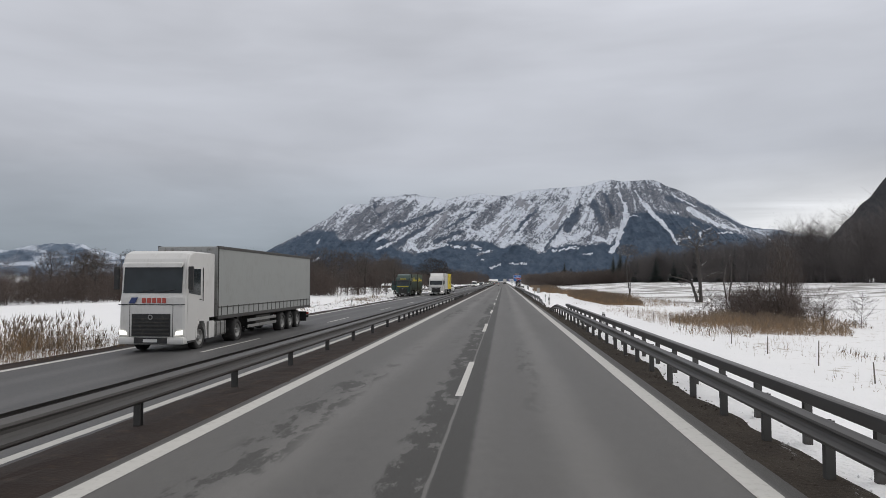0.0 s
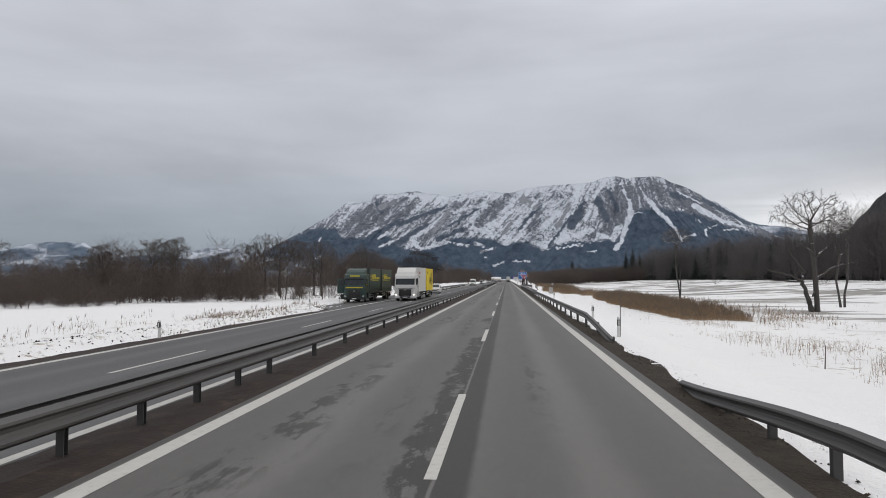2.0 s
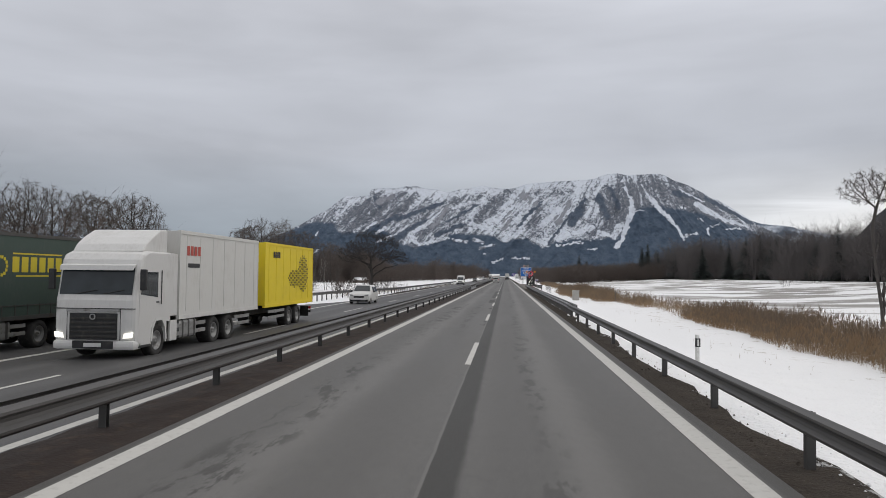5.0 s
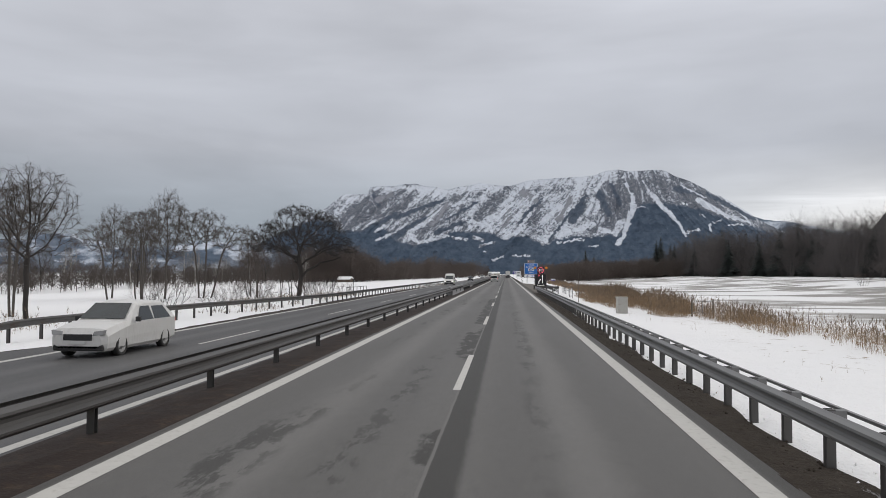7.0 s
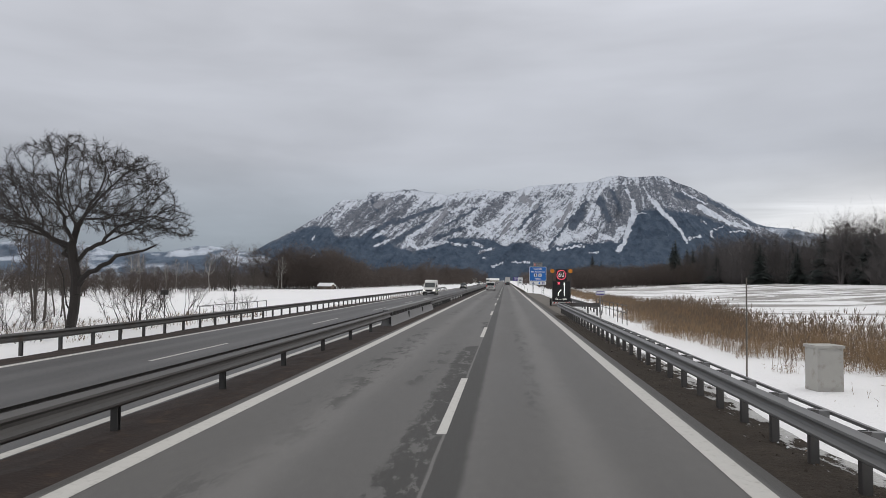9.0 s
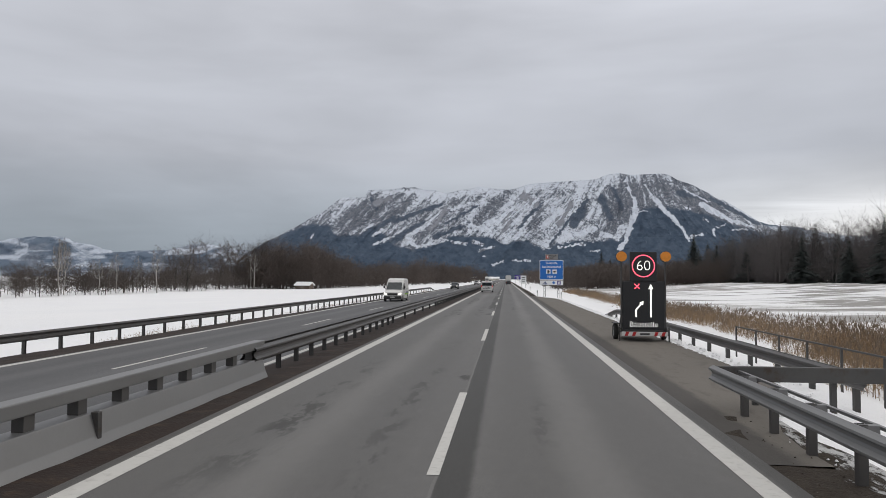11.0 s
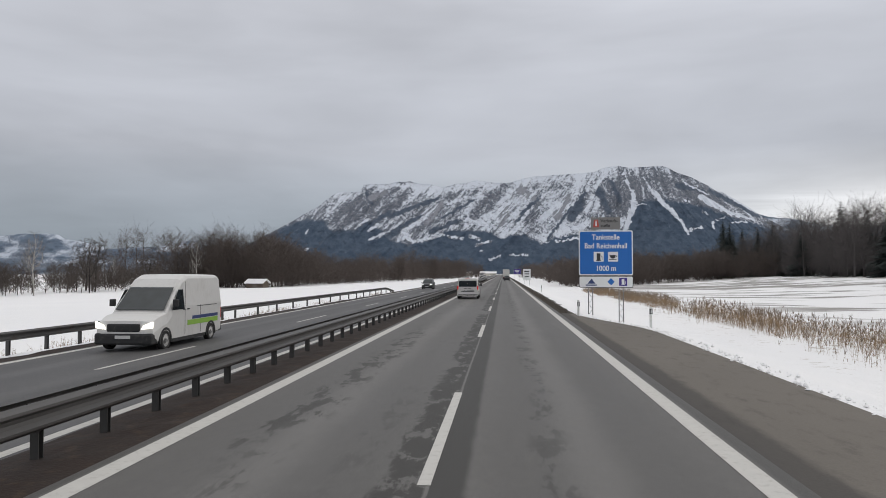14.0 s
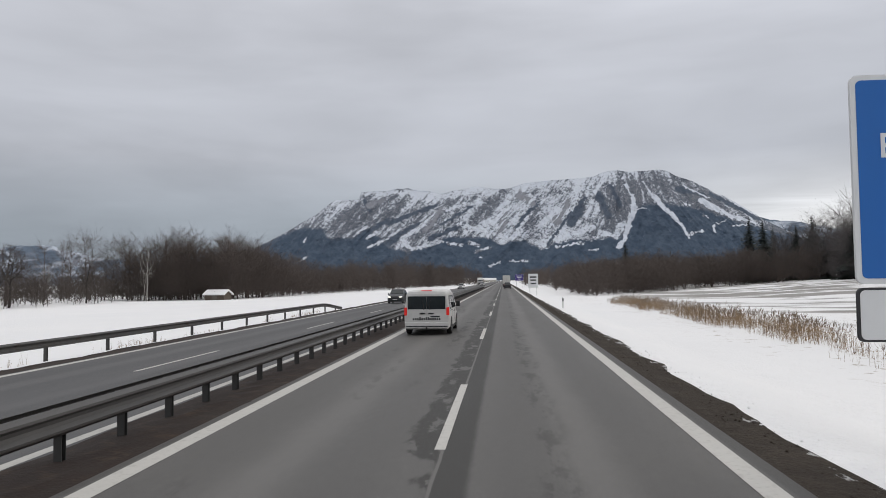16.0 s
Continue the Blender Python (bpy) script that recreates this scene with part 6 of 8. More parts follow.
def direction_sign():
    s = thing("direction_sign", pose(7.08, 323.9, -0.08), "large blue motorway service sign on lattice posts", "road sign")
    part("frame", poly_y(rounded(-1.62, 2.27, 1.62, 5.00, 0.10), 0.0, 0.05), M["sign_white"], s)
    part("panel", poly_y(rounded(-1.55, 2.34, 1.55, 4.93, 0.07), -0.006, 0.0), M["sign_blue"], s)
    lettering("lettering", "Tankstelle", 0.45, M["sign_white"], s, pose(0, -0.011, 4.58, *FACE) @ Matrix.Diagonal((0.90, 1, 1, 1)), thin=0.007)
    lettering("lettering", "Bad Reichenhall", 0.45, M["sign_white"], s, pose(0, -0.011, 4.05, *FACE) @ Matrix.Diagonal((0.90, 1, 1, 1)), thin=0.007)
    lettering("lettering", "1000 m", 0.45, M["sign_white"], s, pose(0, -0.011, 2.68, *FACE) @ Matrix.Diagonal((0.90, 1, 1, 1)), thin=0.007)
    for x in (-0.43, 0.43):
        part("symbol_field", poly_y(rounded(x - 0.30, 3.10, x + 0.30, 3.70, 0.03), -0.011, -0.006), M["sign_white"], s)
    pump(s, -0.43, 3.40, 0.75, M["dark_bar"], -0.0115)
    cup = bmesh.new()
    add_prism(cup, [(0.21, 3.50), (0.27, 3.36), (0.36, 3.29), (0.46, 3.29), (0.55, 3.36), (0.60, 3.50)], -0.016, -0.0115, "y")
    add_box(cup, (0.20, -0.016, 3.215), (0.64, -0.0115, 3.25))
    add_tube(cup, (0.60, -0.014, 3.47), (0.66, -0.014, 3.43), 0.015, n=6)
    add_tube(cup, (0.66, -0.014, 3.43), (0.57, -0.014, 3.37), 0.015, n=6)
    part("cup_symbol", cup, M["dark_bar"], s)
    lower = part("lower_panel", poly_y(rounded(-1.62, 1.52, 1.62, 2.22, 0.08), 0.0, 0.05), M["dark_bar"], s)
    part("field", poly_y(rounded(-1.59, 1.55, 1.59, 2.19, 0.07), -0.006, 0.0), M["sign_white"], lower)
    part("sail_symbol", poly_y([(-1.12, 1.76), (-0.62, 1.76), (-0.78, 1.93), (-0.84, 2.08)], -0.011, -0.006), M["blue_print"], lower)
    part("print_bar", poly_y([(-1.22, 1.64), (-0.55, 1.64), (-0.55, 1.71), (-1.22, 1.71)], -0.011, -0.006), M["blue_print"], lower)
    part("diamond_symbol", poly_y([(0.08, 1.88), (0.30, 1.66), (0.52, 1.88), (0.30, 2.10)], -0.011, -0.006), M["sign_blue"], lower)
    part("symbol_field", poly_y([(0.78, 1.63), (1.26, 1.63), (1.26, 2.11), (0.78, 2.11)], -0.011, -0.006), M["sign_purple"], lower)
    pump(lower, 1.02, 1.88, 0.55, M["sign_white"], -0.0115)
    up = part("upper_panel", poly_y(rounded(-0.88, 5.06, 0.88, 5.80, 0.03), 0.0, 0.05), M["sign_grey"], s, "grey upper panel with faded print")
    lettering("lettering", "Verkaufs-", 0.27, M["dark_bar"], up, pose(-0.30, -0.004, 5.58, *FACE), align="LEFT", thin=0.006)
    lettering("lettering", "stelle", 0.27, M["dark_bar"], up, pose(-0.30, -0.004, 5.30, *FACE), align="LEFT", thin=0.006)
    part("symbol_field", poly_y([(-0.76, 5.20), (-0.38, 5.20), (-0.46, 5.66), (-0.68, 5.66)], -0.006, 0.0), M["red_print"], up)
    part("symbol", poly_y([(-0.62, 5.28), (-0.52, 5.28), (-0.54, 5.60), (-0.60, 5.60)], -0.011, -0.006), M["sign_white"], up)
    for x in (-0.92, 0.92):
        g = float(ground_z(7.08 + x, 323.9)) + 0.08
        lattice_post(s, x, g - 0.3, 2.0, 0.12)
    bm = bmesh.new()
    for x in (-0.78, 0.78):
        add_box(bm, (x - 0.05, 0.05, 1.6), (x + 0.05, 0.09, 5.86))
    for z in (1.7, 2.1, 2.6, 3.6, 4.7):
        add_box(bm, (-1.55, 0.05, z - 0.03), (1.55, 0.085, z + 0.03))
    part("back_rails", bm, M["alu"], s)


direction_sign()


def board_sign(name, x, y, w, h, z, face, label, bars=()):
    s = thing(name, pose(x, y, 0), label, "road sign")
    part("frame", poly_y(rounded(-w / 2, z, w / 2, z + h, 0.05), 0.0, 0.03), M["sign_white"], s)
    part("panel", poly_y(rounded(-w / 2 + 0.03, z + 0.03, w / 2 - 0.03, z + h - 0.03, 0.04), -0.005, 0.0), face, s)
    for bx, bz, bw, bh, mat in bars:
        part("print_bar", poly_y([(bx - bw / 2, z + bz), (bx + bw / 2, z + bz), (bx + bw / 2, z + bz + bh), (bx - bw / 2, z + bz + bh)], -0.010, -0.005), mat, s)
    for px in (-w * 0.35, w * 0.35) if w > 0.8 else (0.0,):
        g = float(ground_z(x + px, y))
        part("post", tube((px, 0.06, g - 0.3), (px, 0.06, z + h), 0.03), M["steel_new"], s)
    return s


board_sign("board_sign", 6.0, 437, 1.7, 2.4, 0.9, M["sign_white"], "white lettered road sign board on two posts", [(0, 1.7, 1.1, 0.25, M["dark_bar"]), (0, 1.2, 1.0, 0.22, M["dark_bar"]), (0, 0.6, 0.9, 0.22, M["dark_bar"])])
board_sign("blue_sign", 5.9, 540, 2.6, 2.0, 2.0, M["sign_purple"], "blue motorway direction sign on two posts", [(0, 1.35, 1.7, 0.22, M["sign_white"]), (0, 0.9, 1.4, 0.22, M["sign_white"]), (0, 0.4, 0.9, 0.22, M["sign_white"])])
board_sign("river_sign", 6.15, 227, 0.50, 0.26, 1.50, M["sign_purple"], "small dark blue name sign at a culvert", [(0, 0.10, 0.4, 0.10, M["sign_white"])])


def back_sign(x, y, z, w, h):
    s = thing("sign_back", pose(x, y, 0), "grey back of a small road sign on a post", "road sign", "signs seen from behind")
    part("panel", poly_y(rounded(-w / 2, z, w / 2, z + h, 0.04), 0, 0.025), M["steel_dark"], s)
    part("post", tube((0, 0.04, float(ground_z(x, y)) - 0.3), (0, 0.04, z + h), 0.03), M["steel_dark"], s)


back_sign(-18.6, 226.5, 1.30, 0.45, 0.30)
back_sign(-18.4, 236.5, 1.35, 0.30, 0.22)

# ---- marker posts ----


def marker_post(x, y, h=1.0, lean=0.0):
    s = thing("marker_post", pose(x, y, float(ground_z(x, y)) - 0.02, 0, lean, 0), "white plastic marker post with a black band", "marker post", "marker posts")
    body = bmesh.new()
    add_prism(body, [(-0.06, 0.045), (0.06, 0.045), (0.035, -0.05), (-0.035, -0.05)], -0.2, h - 0.05, "z")
    for v in body.verts:
        if v.co.z > h - 0.06:
            v.co.z += 0.5 * (0.06 - v.co.x) * 0.6
    part("body", body, M["post_white"], s)
    part("band", box((-0.062, -0.053, h - 0.36), (0.062, 0.048, h - 0.12), 0.004), M["dark_bar"], s)
    part("reflector", box((-0.022, -0.058, h - 0.33), (0.022, -0.053, h - 0.15)), M["plate"], s)


for x, y, h in ((5.42, 75.2, 0.85), (5.75, 86.7, 0.95), (6.3, 128, 1.0), (6.3, 228, 1.0), (4.95, 319.4, 0.95), (7.6, 313.4, 1.0), (5.9, 375, 0.95), (5.48, 36.8, 1.0), (-15.0, 77, 0.9), (-16.2, 106, 1.0), (-16.6, 288, 1.0), (-16.7, 332, 1.0), (-17.5, 168, 1.0), (-17.5, 122.3, 0.9)):
    marker_post(x, y, h)


def snow_pole(x, y, h):
    s = thing("snow_pole", pose(x, y, float(ground_z(x, y))), "thin weathered snow pole beside the verge", "pole", "snow poles")
    part("pole", tube((0, 0, -0.2), (0.02, 0, h), 0.022, 0.018, 8), M["rust_wood"], s)
    part("cap", tube((0.02, 0, h), (0.021, 0, h + 0.04), 0.024, 0.01, 8), M["rust_wood"], s)


snow_pole(5.52, 75.5, 1.9)
snow_pole(6.7, 205, 2.7)


def stake(x, y, h, lean):
    s = thing("fence_stake", pose(x, y, float(ground_z(x, y)), lean, lean * 0.5, 0), "weathered wooden fence stake in the snow", "fence stake", "fence stakes")
    bm = tube((0, 0, -0.2), (0, 0, h), 0.026, 0.02, 7)
    part("stake", bm, M["rust_wood"], s)


rngs = random.Random(44)
for k in range(12):
    stake(13.4 + rngs.uniform(-0.5, 0.5), 18 + 5.1 * k, rngs.uniform(0.7, 1.0), rngs.uniform(-5, 5))
for k in range(9):
    stake(20.5 + rngs.uniform(-0.4, 0.4), 168 + 4.5 * k, rngs.uniform(1.0, 1.3), rngs.uniform(-5, 5))
for k in range(7):
    stake(-20.2 + rngs.uniform(-0.3, 0.3), 30 + 7.0 * k, rngs.uniform(0.8, 1.1), rngs.uniform(-5, 5))

# ---- cabinet, railings, gate ----
cab = thing("utility_cabinet", pose(11.05, 211.0, float(ground_z(11.05, 211.0)), 0, 0, 8), "pale grey concrete utility cabinet in the snow", "cabinet")
part("body", box((-0.42, -0.36, -0.15), (0.42, 0.36, 1.34), 0.02), M["concrete"], cab)
part("lid", box((-0.46, -0.40, 1.343), (0.46, 0.40, 1.44), 0.02), M["concrete"], cab)
part("door", box((-0.36, -0.372, 0.12), (0.36, -0.362, 1.26), 0.003), M["concrete"], cab)


def railing(x, y0, y1, label):
    s = thing("pipe_railing", pose(x, y0, float(ground_z(x, (y0 + y1) / 2))), label, "railing", "culvert railings")
    n = max(2, round((y1 - y0) / 2.0))
    for k in range(n + 1):
        y = (y1 - y0) * k / n
        part("post", box((-0.025, y - 0.025, -0.25), (0.025, y + 0.025, 1.05), 0.004), M["steel_dark"], s)
    for z in (0.55, 1.05):
        part("bar", box((-0.022, -0.05, z), (0.022, y1 - y0 + 0.05, z + 0.045), 0.006), M["steel_dark"], s)


railing(9.1, 236, 252, "dark steel pipe railing at the culvert")
railing(-17.6, 229, 241, "dark steel pipe railing at the culvert")
gate = thing("wire_gate", pose(16.8, 206.9, float(ground_z(16.8, 206.9)), 0, 0, -42), "weathered tubular field gate in the snow", "gate")
for x in (-0.9, 0.9):
    part("gate_post", tube((x, 0, -0.2), (x, 0, 1.5), 0.06, 0.055, 9), M["rust_wood"], gate)
for z in (0.35, 1.3):
    part("bar", tube((-0.9, 0, z), (0.9, 0, z), 0.022, n=7), M["steel_new"], gate)
part("brace", tube((0, 0, 0.35), (0, 0, 1.3), 0.018, n=7), M["steel_new"], gate)

# ---- lane-closure trailer ----


def wheel(parent, x, y, r, w, rimr=0.6, name="wheel"):
    """Wheel on an axle along x: tyre with a dished rim under it."""
    def revolve(profile, n):
        bm = bmesh.new()
        rings = []
        for k in range(n):
            a = 2 * math.pi * k / n
            rings.append([bm.verts.new((u, q * math.cos(a), q * math.sin(a))) for u, q in profile])
        for k in range(n):
            for i in range(len(profile) - 1):
                bm.faces.new((rings[k][i], rings[k][i + 1], rings[(k + 1) % n][i + 1], rings[(k + 1) % n][i]))
        bmesh.ops.recalc_face_normals(bm, faces=bm.faces[:])
        return bm
    h = w / 2
    t = part(name, revolve([(-h * 0.9, r * rimr), (-h, r * 0.86), (-h * 0.82, r * 0.97), (-h * 0.5, r), (h * 0.5, r), (h * 0.82, r * 0.97), (h, r * 0.86), (h * 0.9, r * rimr), (-h * 0.9, r * rimr)], 28), M["rubber"], parent, smooth=True)
    t.matrix_basis = pose(x, y, r)
    part("rim", revolve([(-h * 0.86, r * rimr * 1.02), (-h * 0.92, r * rimr * 0.93), (-h * 0.45, r * rimr * 0.8), (-h * 0.35, r * rimr * 0.42), (-h * 0.8, r * rimr * 0.34), (-h * 0.8, 0.001), (h * 0.8, 0.001), (h * 0.8, r * rimr * 0.34), (h * 0.35, r * rimr * 0.42), (h * 0.45, r * rimr * 0.8), (h * 0.92, r * rimr * 0.93), (h * 0.86, r * rimr * 1.02)], 20), M["rim"], t, smooth=True)
    return t


def closure_trailer():
    s = thing("warning_trailer", pose(6.05, 253.1, -0.04), "road-works warning trailer with lit matrix boards", "warning trailer")
    part("matrix_board", box((-0.78, 0.0, 0.44), (0.78, 0.12, 2.26), 0.015), M["led_black"], s)
    part("speed_board", box((-0.50, 0.0, 2.29), (0.50, 0.12, 3.40), 0.015), M["led_black"], s)
    for x in (-0.82, 0.62 + 0.2):
        part("mast", box((x - 0.03, 0.03, 0.5), (x + 0.03, 0.09, 3.15), 0.005), M["steel_dark"], s)
    part("cross_bar", box((-0.85, 0.13, 2.20), (0.85, 0.18, 2.30), 0.005), M["steel_dark"], s)
    for x in (-0.82, 0.82):
        b = part("beacon", tube((x, -0.10, 3.22), (x, 0.06, 3.22), 0.19, 0.19, 20), M["orange"], s, "amber warning beacon")
        part("bezel", tube((x, 0.062, 3.22), (x, 0.16, 3.22), 0.205, 0.12, 20), M["black"], b)
    part("ring", ring_bm(0.43, 0.035, 36, 0.004), M["led_red"], s, "lit red speed-limit ring").matrix_basis = pose(0, -0.003, 2.86)
    lettering("digits", "60", 0.56, M["led_white"], s, pose(0, -0.006, 2.86, *FACE), "lit white figures", thin=-0.012)
    bm = bmesh.new()
    for sgn in (-1, 1):
        q = Matrix.Translation((-0.24, 0, 2.09)) @ pose(0, 0, 0, 0, 45 * sgn, 0)
        add_box(bm, (-0.13, -0.006, -0.018), (0.13, -0.002, 0.018), 0, q)
    part("cross", bm, M["led_red"], s, "lit red lane cross")
    bm = bmesh.new()
    add_box(bm, (0.24, -0.006, 0.92), (0.30, -0.002, 1.98))
    add_prism(bm, [(0.17, 1.98), (0.37, 1.98), (0.27, 2.18)], -0.006, -0.002, "y")
    add_box(bm, (-0.31, -0.006, 0.92), (-0.25, -0.002, 1.20))
    add_prism(bm, [(-0.31, 1.20), (-0.25, 1.18), (-0.05, 1.42), (-0.10, 1.46)], -0.006, -0.002, "y")
    add_prism(bm, [(-0.16, 1.46), (-0.02, 1.36), (0.0, 1.54)], -0.006, -0.002, "y")
    part("arrows", bm, M["led_white"], s, "lit white lane arrows")
    lettering("lettering", "Baustelle", 0.30, M["led_white"], s, pose(0, -0.006, 0.64, *FACE), "lit white lettering", thin=-0.006)
    bar = part("warning_bar", box((-0.85, -0.22, 0.22), (0.85, -0.19, 0.38), 0.004), M["plate"], s, "red and white striped warning bar")
    for k in range(6):
        x = -0.75 + 0.27 * k
        if abs(x) < 0.28:
            continue
        part("stripe", poly_y([(x, 0.222), (x + 0.12, 0.222), (x + 0.18, 0.378), (x + 0.06, 0.378)], -0.225, -0.2203), M["red"], bar)
    part("number_plate", box((-0.26, -0.232, 0.24), (0.26, -0.222, 0.36), 0.003), M["plate"], bar)
    part("print_bar", box((-0.18, -0.237, 0.27), (0.18, -0.2325, 0.33)), M["dark_bar"], bar)
    part("chassis", box((-0.7, -0.18, 0.36), (0.7, 2.3, 0.44), 0.01), M["chassis"], s)
    part("axle", tube((-0.88, 0.9, 0.31), (0.88, 0.9, 0.31), 0.04), M["chassis"], s)
    for x in (-0.92, 0.92):
        wheel(s, x, 0.9, 0.31, 0.17)
        part("mudguard", box((x - 0.11, 0.52, 0.63), (x + 0.11, 1.28, 0.66), 0.012), M["black"], s)
        part("support_leg", tube((x, -0.1, -0.02), (x, -0.1, 0.55), 0.03, n=8), M["steel_dark"], s)
    part("battery_box", box((-0.5, 0.3, 0.445), (0.5, 1.3, 0.85), 0.02), M["steel_dark"], s)
    bm = bmesh.new()
    add_tube(bm, (-0.6, 2.25, 0.40), (0, 3.7, 0.42), 0.04, n=8)
    add_tube(bm, (0.6, 2.25, 0.40), (0, 3.7, 0.42), 0.04, n=8)
    part("drawbar", bm, M["chassis"], s)
    part("jockey_wheel", tube((-0.04, 3.4, 0.08), (0.04, 3.4, 0.08), 0.1, n=14), M["rubber"], s)
    part("jockey_post", tube((0, 3.4, 0.1), (0, 3.4, 0.75), 0.03, n=8), M["steel_dark"], s)
    part("strut", tube((-0.7, 0.15, 1.9), (-0.6, 1.9, 0.45), 0.025, n=8), M["steel_dark"], s)
    part("strut", tube((0.7, 0.15, 1.9), (0.6, 1.9, 0.45), 0.025, n=8), M["steel_dark"], s)


closure_trailer()

# ---- buildings ----


def house(name, x, y, w, d, h, rise, turn, wall, label, category="house", openings=True):
    s = thing(name, pose(x, y, float(ground_z(x, y)) - 0.1, 0, 0, turn), label, category, "far buildings")
    body = bmesh.new()
    add_prism(body, [(-d / 2, 0), (d / 2, 0), (d / 2, h), (0, h + rise), (-d / 2, h)], -w / 2, w / 2, "x")
    part("wall", body, wall, s)
    for sgn in (-1, 1):
        o = 0.6
        e = sgn * (d / 2 + o)
        ez = h - rise * o / (d / 2)
        r = bmesh.new()
        add_prism(r, [(0, h + rise + 0.02), (e, ez + 0.02), (e, ez + 0.40), (0, h + rise + 0.40)], -w / 2 - 0.5, w / 2 + 0.5, "x")
        part("roof", r, M["snow"], s, "roof slope under thick snow")
    if openings:
        for k in range(int(w // 2.6)):
            for z in ([1.0, 3.7] if h > 4.5 else [1.0]):
                wx = -w / 2 + 1.3 + 2.6 * k
                win = part("window", box((wx - 0.5, -d / 2 - 0.05, z), (wx + 0.5, -d / 2 - 0.01, z + 1.2)), M["wood_plank"], s)
                part("pane", box((wx - 0.42, -d / 2 - 0.06, z + 0.08), (wx + 0.42, -d / 2 - 0.052, z + 1.12)), M["glass"], win)
        ch = part("chimney", box((w * 0.2, -0.3, h + rise * 0.6), (w * 0.2 + 0.6, 0.3, h + rise + 1.0), 0.02), M["plaster"], s)
    else:
        part("door", box((-0.9, -d / 2 - 0.05, 0.05), (0.9, -d / 2 - 0.01, 2.0)), M["rust_wood"], s)
        for k in range(6):
            bx = -w / 2 + w * (k + 0.5) / 6
            part("board", box((bx - 0.06, -d / 2 - 0.03, 0.05), (bx + 0.06, -d / 2 - 0.004, h)), M["wood_plank"], s)


house("hay_barn", -85, 521, 6.6, 3.8, 1.9, 1.0, -12, M["wood_plank"], "small wooden hay barn with a snowy roof", "barn", False)
house("farmhouse", -262, 366, 13, 9, 4.8, 2.6, 25, M["plaster"], "pale farmhouse with a snow-covered roof")
for k, (x, y, w, t) in enumerate(((-62, 960, 16, 10), (-40, 1010, 13, -20), (-22, 1060, 18, 5), (-88, 1040, 15, 30), (30, 1100, 14, -10), (52, 1150, 18, 15), (85, 720, 11, -25), (128, 640, 10, 20), (-14, 1180, 16, 0))):
    house("village_house", x * 1.3, y * 1.35, w * 0.75, 8, 4.4, 2.6, t, M["plaster"], "distant pale village house with a snowy roof")

# ---- vehicles ----


def panel(points, y0, y1, axis="y"):
    return prism(points, y0, y1, axis)


def axle(parent, y, half, r, w, twin=False, rimr=0.58):
    for sx in (-1, 1):
        wheel(parent, sx * half, y, r, w, rimr)
    bm = tube((-half, y, r), (half, y, r), 0.06)
    part("axle", bm, M["chassis"], parent)


